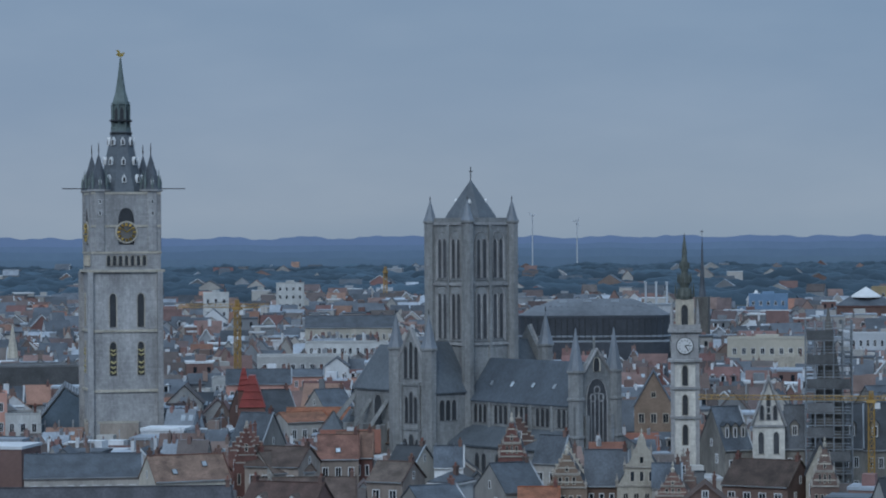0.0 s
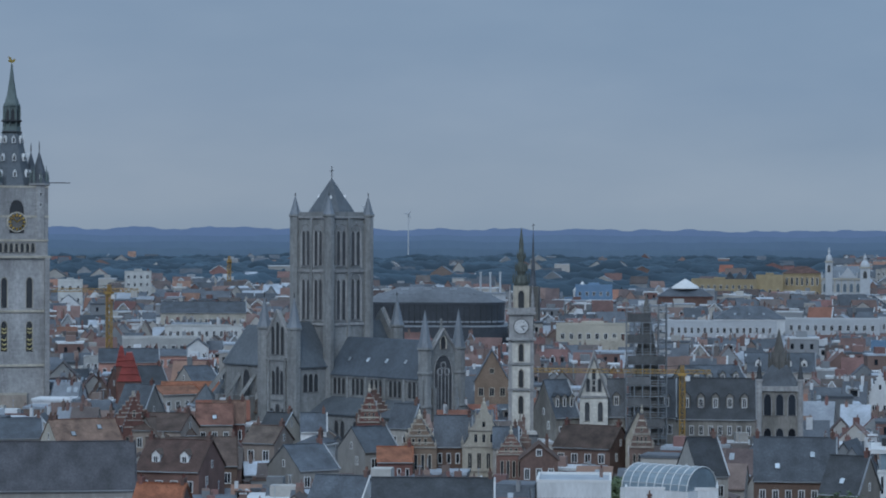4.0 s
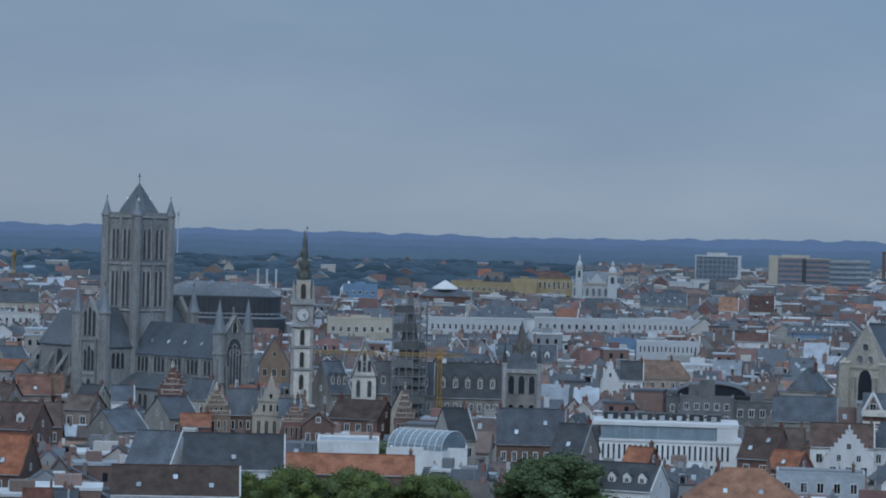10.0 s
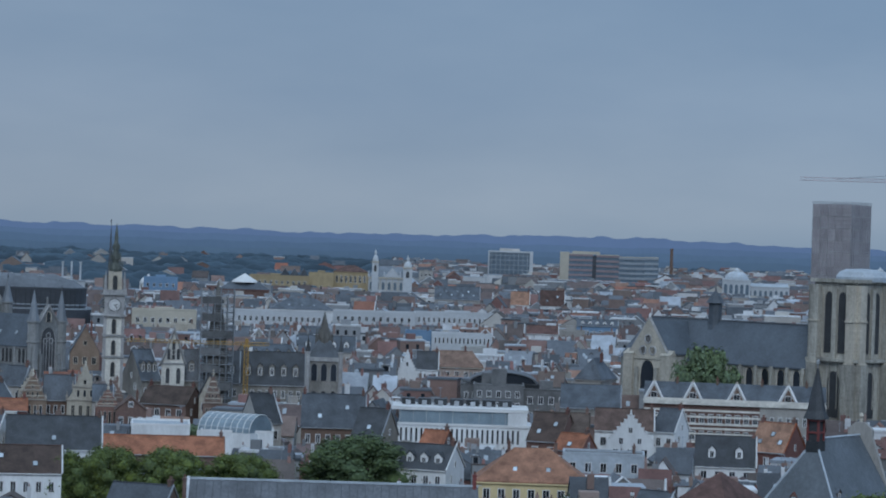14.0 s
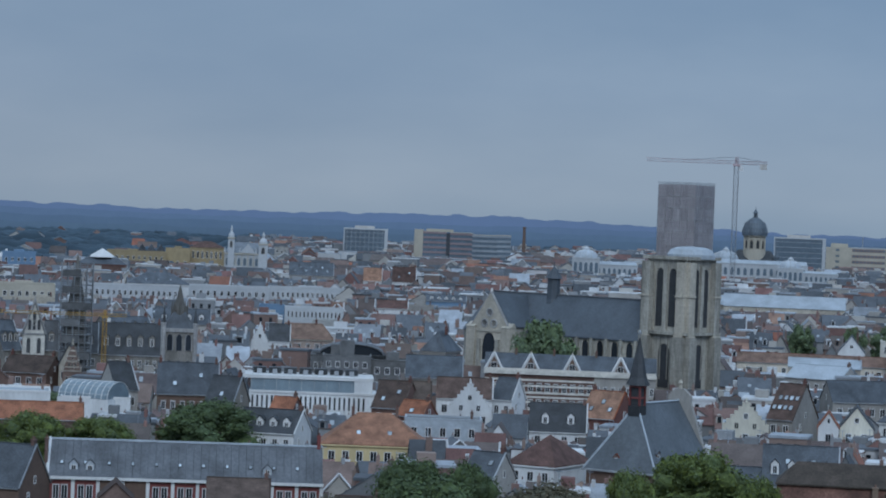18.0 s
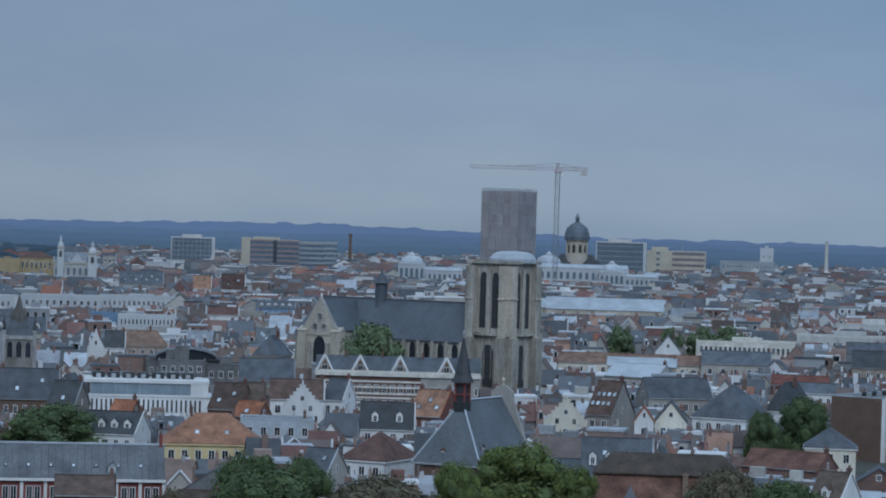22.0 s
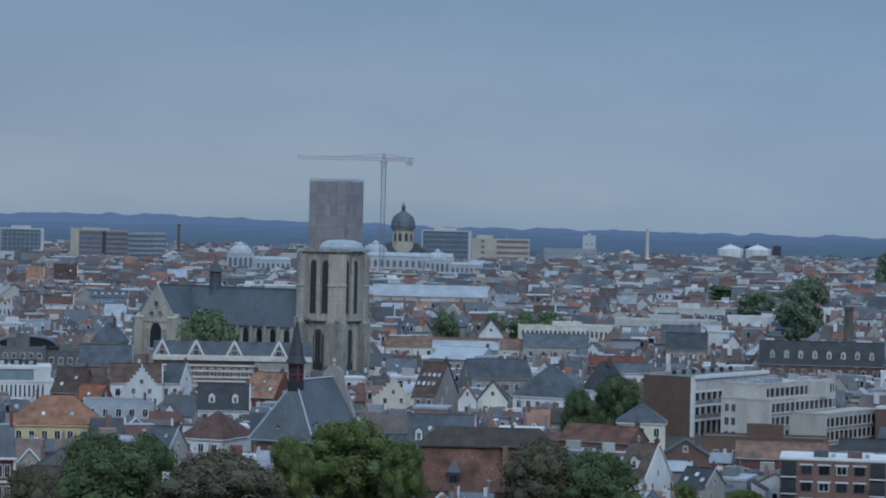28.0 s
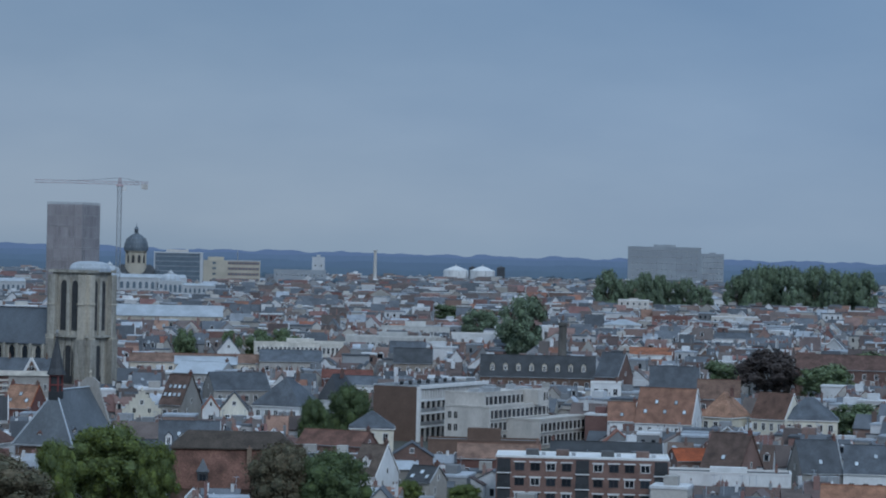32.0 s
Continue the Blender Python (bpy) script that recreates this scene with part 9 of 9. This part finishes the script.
for x, y, g0, face, w, top in far_sites:
    m = pose(x, y, g0, 0, 0, face)
    d = w * rng.uniform(0.9, 1.5)
    west = math.degrees(math.atan2(x, y)) > -15
    near = math.hypot(x, y) < 720
    wall = rng.choices(range(4), (3.4, 3, 2.4, 2.8) if west else (0.7, 2.2, 3.4, 3.8) if near else (1.1, 2.8, 2.6, 3.8))[0]
    if rng.random() < (0.3 if west else 0.2):
        he = top * rng.uniform(0.75, 1.0)
        w2 = w * rng.uniform(1.0, 1.25)
        put(m, Geo().box(-w2 / 2, 0, -2, w2 / 2, d, he), wall)
        put(m, Geo().box(-w2 / 2 - 0.2, -0.2, he, w2 / 2 + 0.2, d + 0.2, he + 0.5), rng.choice((4 + 4, 4 + 3, 0)))
        if rng.random() < 0.4:
            put(m, Geo().box(-w2 * 0.2, d * 0.3, he, w2 * 0.15, d * 0.7, he + 2.2), wall)
    else:
        he, hr = top * rng.uniform(0.55, 0.68), top
        cover = 4 + rng.choices(range(5), (3.0, 1.0, 5.0, 6.5, 0.8) if near else (3.4, 0.9, 4.2, 6.0, 1.1))[0]
        o = 0.35
        eaves = rng.random() < 0.72
        if eaves:
            put(m, Geo().slab([(0, -2), (d, -2), (d, he), (d / 2, hr - 0.2), (0, he)], -w / 2, w / 2, "x"), wall)
            s = (hr - he) / (d / 2)
            put(m, Geo().slab([(d / 2, hr - 0.15), (-o, he - o * s), (-o, he - o * s + 0.25), (d / 2, hr + 0.1), (d + o, he - o * s + 0.25), (d + o, he - o * s)], -w / 2 - 0.1, w / 2 + 0.1, "x"), cover)
        else:
            put(m, Geo().slab([(-w / 2, -2), (w / 2, -2), (w / 2, he), (0, hr - 0.2), (-w / 2, he)], 0, d), wall)
            s = (hr - he) / (w / 2)
            put(m, Geo().slab([(0, hr - 0.15), (w / 2 + o, he - o * s), (w / 2 + o, he - o * s + 0.25), (0, hr + 0.1), (-w / 2 - o, he - o * s + 0.25), (-w / 2 - o, he - o * s)], -0.2, d + 0.2), cover)
        far = math.hypot(x, y) > 1150
        for q in range(0 if far else rng.choice((0, 1, 1, 2))):
            cx = rng.choice((-1, 1)) * (w / 2 - rng.uniform(0.4, 2.0))
            z1 = hr + rng.uniform(0.5, 1.3)
            put(m, Geo().box(cx - 0.3, d / 2 - 0.6, hr - 1.8, cx + 0.3, d / 2 + 0.6, z1), rng.choice((2, 2, 3, 0)))
            put(m, Geo().spin(cx, d / 2 - 0.2, [(0.13, z1), (0.11, z1 + 0.5)], 5), 4)
        if eaves:
            s = (hr - he) / (d / 2)
            for q in range(0 if far else rng.choice((0, 0, 1, 2, 3))):
                f, u = rng.uniform(0.3, 0.65), rng.uniform(-0.4, 0.4) * w
                e, yy, zz = 0.42, d / 2 * f, he + (hr - he) * f + 0.3
                put(m, Geo().add([(u - e, yy - 0.4, zz - 0.4 * s), (u + e, yy - 0.4, zz - 0.4 * s), (u + e, yy + 0.4, zz + 0.4 * s), (u - e, yy + 0.4, zz + 0.4 * s), (u - e, yy, zz - 0.5), (u + e, yy, zz - 0.5)], [(0, 1, 2, 3), (0, 4, 5, 1), (3, 2, 5, 4), (0, 3, 4), (1, 5, 2)]), 10)
            if rng.random() < 0.4 and hr - he > 2.4 and not far:
                for q in range(rng.choice((1, 1, 2, 3))):
                    u, hd = (rng.uniform(-0.36, 0.36)) * w, min(1.7, (hr - he) * 0.45)
                    yy = d / 2 * 0.22
                    zz = he + (hr - he) * 0.2
                    put(m, Geo().slab([(u - 0.7, zz), (u + 0.7, zz), (u + 0.7, zz + hd), (u, zz + hd + 0.45), (u - 0.7, zz + hd)], yy, yy + d * 0.25), rng.choice((0, 0, wall)))
                    put(m, Geo().box(u - 0.85, yy - 0.1, zz + hd, u + 0.85, yy + d * 0.22, zz + hd + 0.14), cover)
                    put(m, Geo().box(u - 0.42, yy - 0.05, zz + 0.3, u + 0.42, yy + 0.02, zz + hd - 0.1), 9)
        elif rng.random() < 0.35:
            put(m, Geo().bar((0, -0.3, hr + 0.2), (-w / 2 - o, -0.3, he - o * s + 0.2), 0.16).bar((0, -0.3, hr + 0.2), (w / 2 + o, -0.3, he - o * s + 0.2), 0.16), 0)
    if near:
        for q in range(rng.choice((1, 2, 2, 3))):
            aw, ad, ah = rng.uniform(2.2, 4.4), rng.uniform(2.5, 5.0), top * rng.uniform(0.45, 0.8)
            am = m @ pose(rng.uniform(-0.6, 0.6) * w, rng.choice((-ad * 0.7, d * 0.9)), 0, 0, 0, rng.choice((0, 90, 90, 180)) + rng.uniform(-8, 8))
            lean = rng.random() < 0.45
            roof_slot, o = 4 + rng.choices(range(5), (2.4, 0.8, 4, 5, 1.2))[0], 0.2
            if lean:
                put(am, Geo().slab([(0, -2), (ad, -2), (ad, ah), (0, ah * 0.72)], -aw / 2, aw / 2, "x"), wall)
                put(am, Geo().slab([(-o, ah * 0.7), (ad + o, ah + 0.02), (ad + o, ah + 0.2), (-o, ah * 0.7 + 0.2)], -aw / 2 - o, aw / 2 + o, "x"), roof_slot)
            else:
                put(am, Geo().slab([(-aw / 2, -2), (aw / 2, -2), (aw / 2, ah * 0.68), (0, ah), (-aw / 2, ah * 0.68)], 0, ad), wall)
                put(am, Geo().slab([(0, ah + 0.02), (aw / 2 + o, ah * 0.66), (aw / 2 + o, ah * 0.66 + 0.2), (0, ah + 0.22), (-aw / 2 - o, ah * 0.66 + 0.2), (-aw / 2 - o, ah * 0.66)], -o, ad + o), roof_slot)
            if rng.random() < 0.5:
                put(am, Geo().box(-0.3, ad * 0.4, ah * 0.6, 0.3, ad * 0.4 + 0.7, ah + 0.9), rng.choice((2, 2, 3)))
        if rng.random() < 0.25:
            put(m, Geo().bar((w * 0.2, d / 2, top), (w * 0.2, d / 2, top + 2.4), 0.035).bar((w * 0.2 - 0.6, d / 2, top + 2.2), (w * 0.2 + 0.6, d / 2, top + 2.2), 0.03), 8)
    if g0 > 12.5:
        continue
    rows = max(1, int(he / 3.2))
    cols = max(2, int(w / 2.6))
    for i in range(rows):
        for j in range(cols):
            px, pz = -w / 2 + w * (j + 0.5) / cols, he * (i + 0.35) / rows
            put(m, Geo().box(px - 0.45, -0.06, pz, px + 0.45, 0.05, pz + 1.5), 9)
me = bpy.data.meshes.new("town_houses")
me.from_pydata(fverts, [], ffaces)
for k in fw + fr + [glass, roof_light]:
    me.materials.append(k)
me.polygons.foreach_set("material_index", fmats)
tagged(new("town_houses", me), "crowded red and slate roofs of the farther town", "houses", kind="stuff")

# ---- woods beyond the town: long belts of trees, one behind another ----
wv = Geo()
rw = random.Random(5)
made = 0
while made < 1150:
    az = rw.uniform(-46, 14)
    r = 1050 + (2900 - 1050) * rw.random() ** 0.6
    dens = noise.noise((az * 0.13, r * 0.0016, 4.0)) + (r - (1450 if az < -22 else 2450)) / 900
    made += 1
    if dens < 0.1:
        continue
    span = rw.uniform(30, 150) * (0.5 + r / 3000)
    hh = rw.uniform(7.0, 12.0)
    n = max(6, int(span / 3.2))
    tilt = rw.uniform(-0.25, 0.25)
    c, sn = math.cos(radians(az)), math.sin(radians(az))
    seed = rw.uniform(0, 500)
    line = []
    for k in range(n + 1):
        u = span * (k / n - 0.5)
        x, y = r * sn + u * c + u * tilt * sn, r * c - u * sn + u * tilt * c
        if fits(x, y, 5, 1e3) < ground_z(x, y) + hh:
            if len(line) > 3:
                break
            line = []
            continue
        end = min(1.0, 4.0 * k / n, 4.0 * (n - k) / n)
        q = k * 0.35 + seed
        z = hh * end * (0.72 + 0.4 * noise.noise((q * 0.5, seed, 1.0)) + 0.3 * abs(noise.noise((q * 1.9, seed, 5.0))))
        line.append((x, y, ground_z(x, y), max(1.0, z), 2.5 + 1.5 * noise.noise((q, 3.0, seed))))
    if len(line) < 4:
        continue
    m = len(wv.v)
    for x, y, g0, z, b in line:
        for back, f in ((-b, -0.1), (-b * 0.9, 0.45), (-b * 0.45, 0.85), (0.3, 1.0), (b * 1.6, 0.7), (b * 2.2, -0.1)):
            wv.v.append((x + back * sn + rw.uniform(-0.5, 0.5), y + back * c + rw.uniform(-0.5, 0.5), g0 + z * f + rw.uniform(-0.35, 0.35)))
    for k in range(len(line) - 1):
        for j in range(5):
            a = m + k * 6 + j
            wv.f.append((a, a + 6, a + 7, a + 1))
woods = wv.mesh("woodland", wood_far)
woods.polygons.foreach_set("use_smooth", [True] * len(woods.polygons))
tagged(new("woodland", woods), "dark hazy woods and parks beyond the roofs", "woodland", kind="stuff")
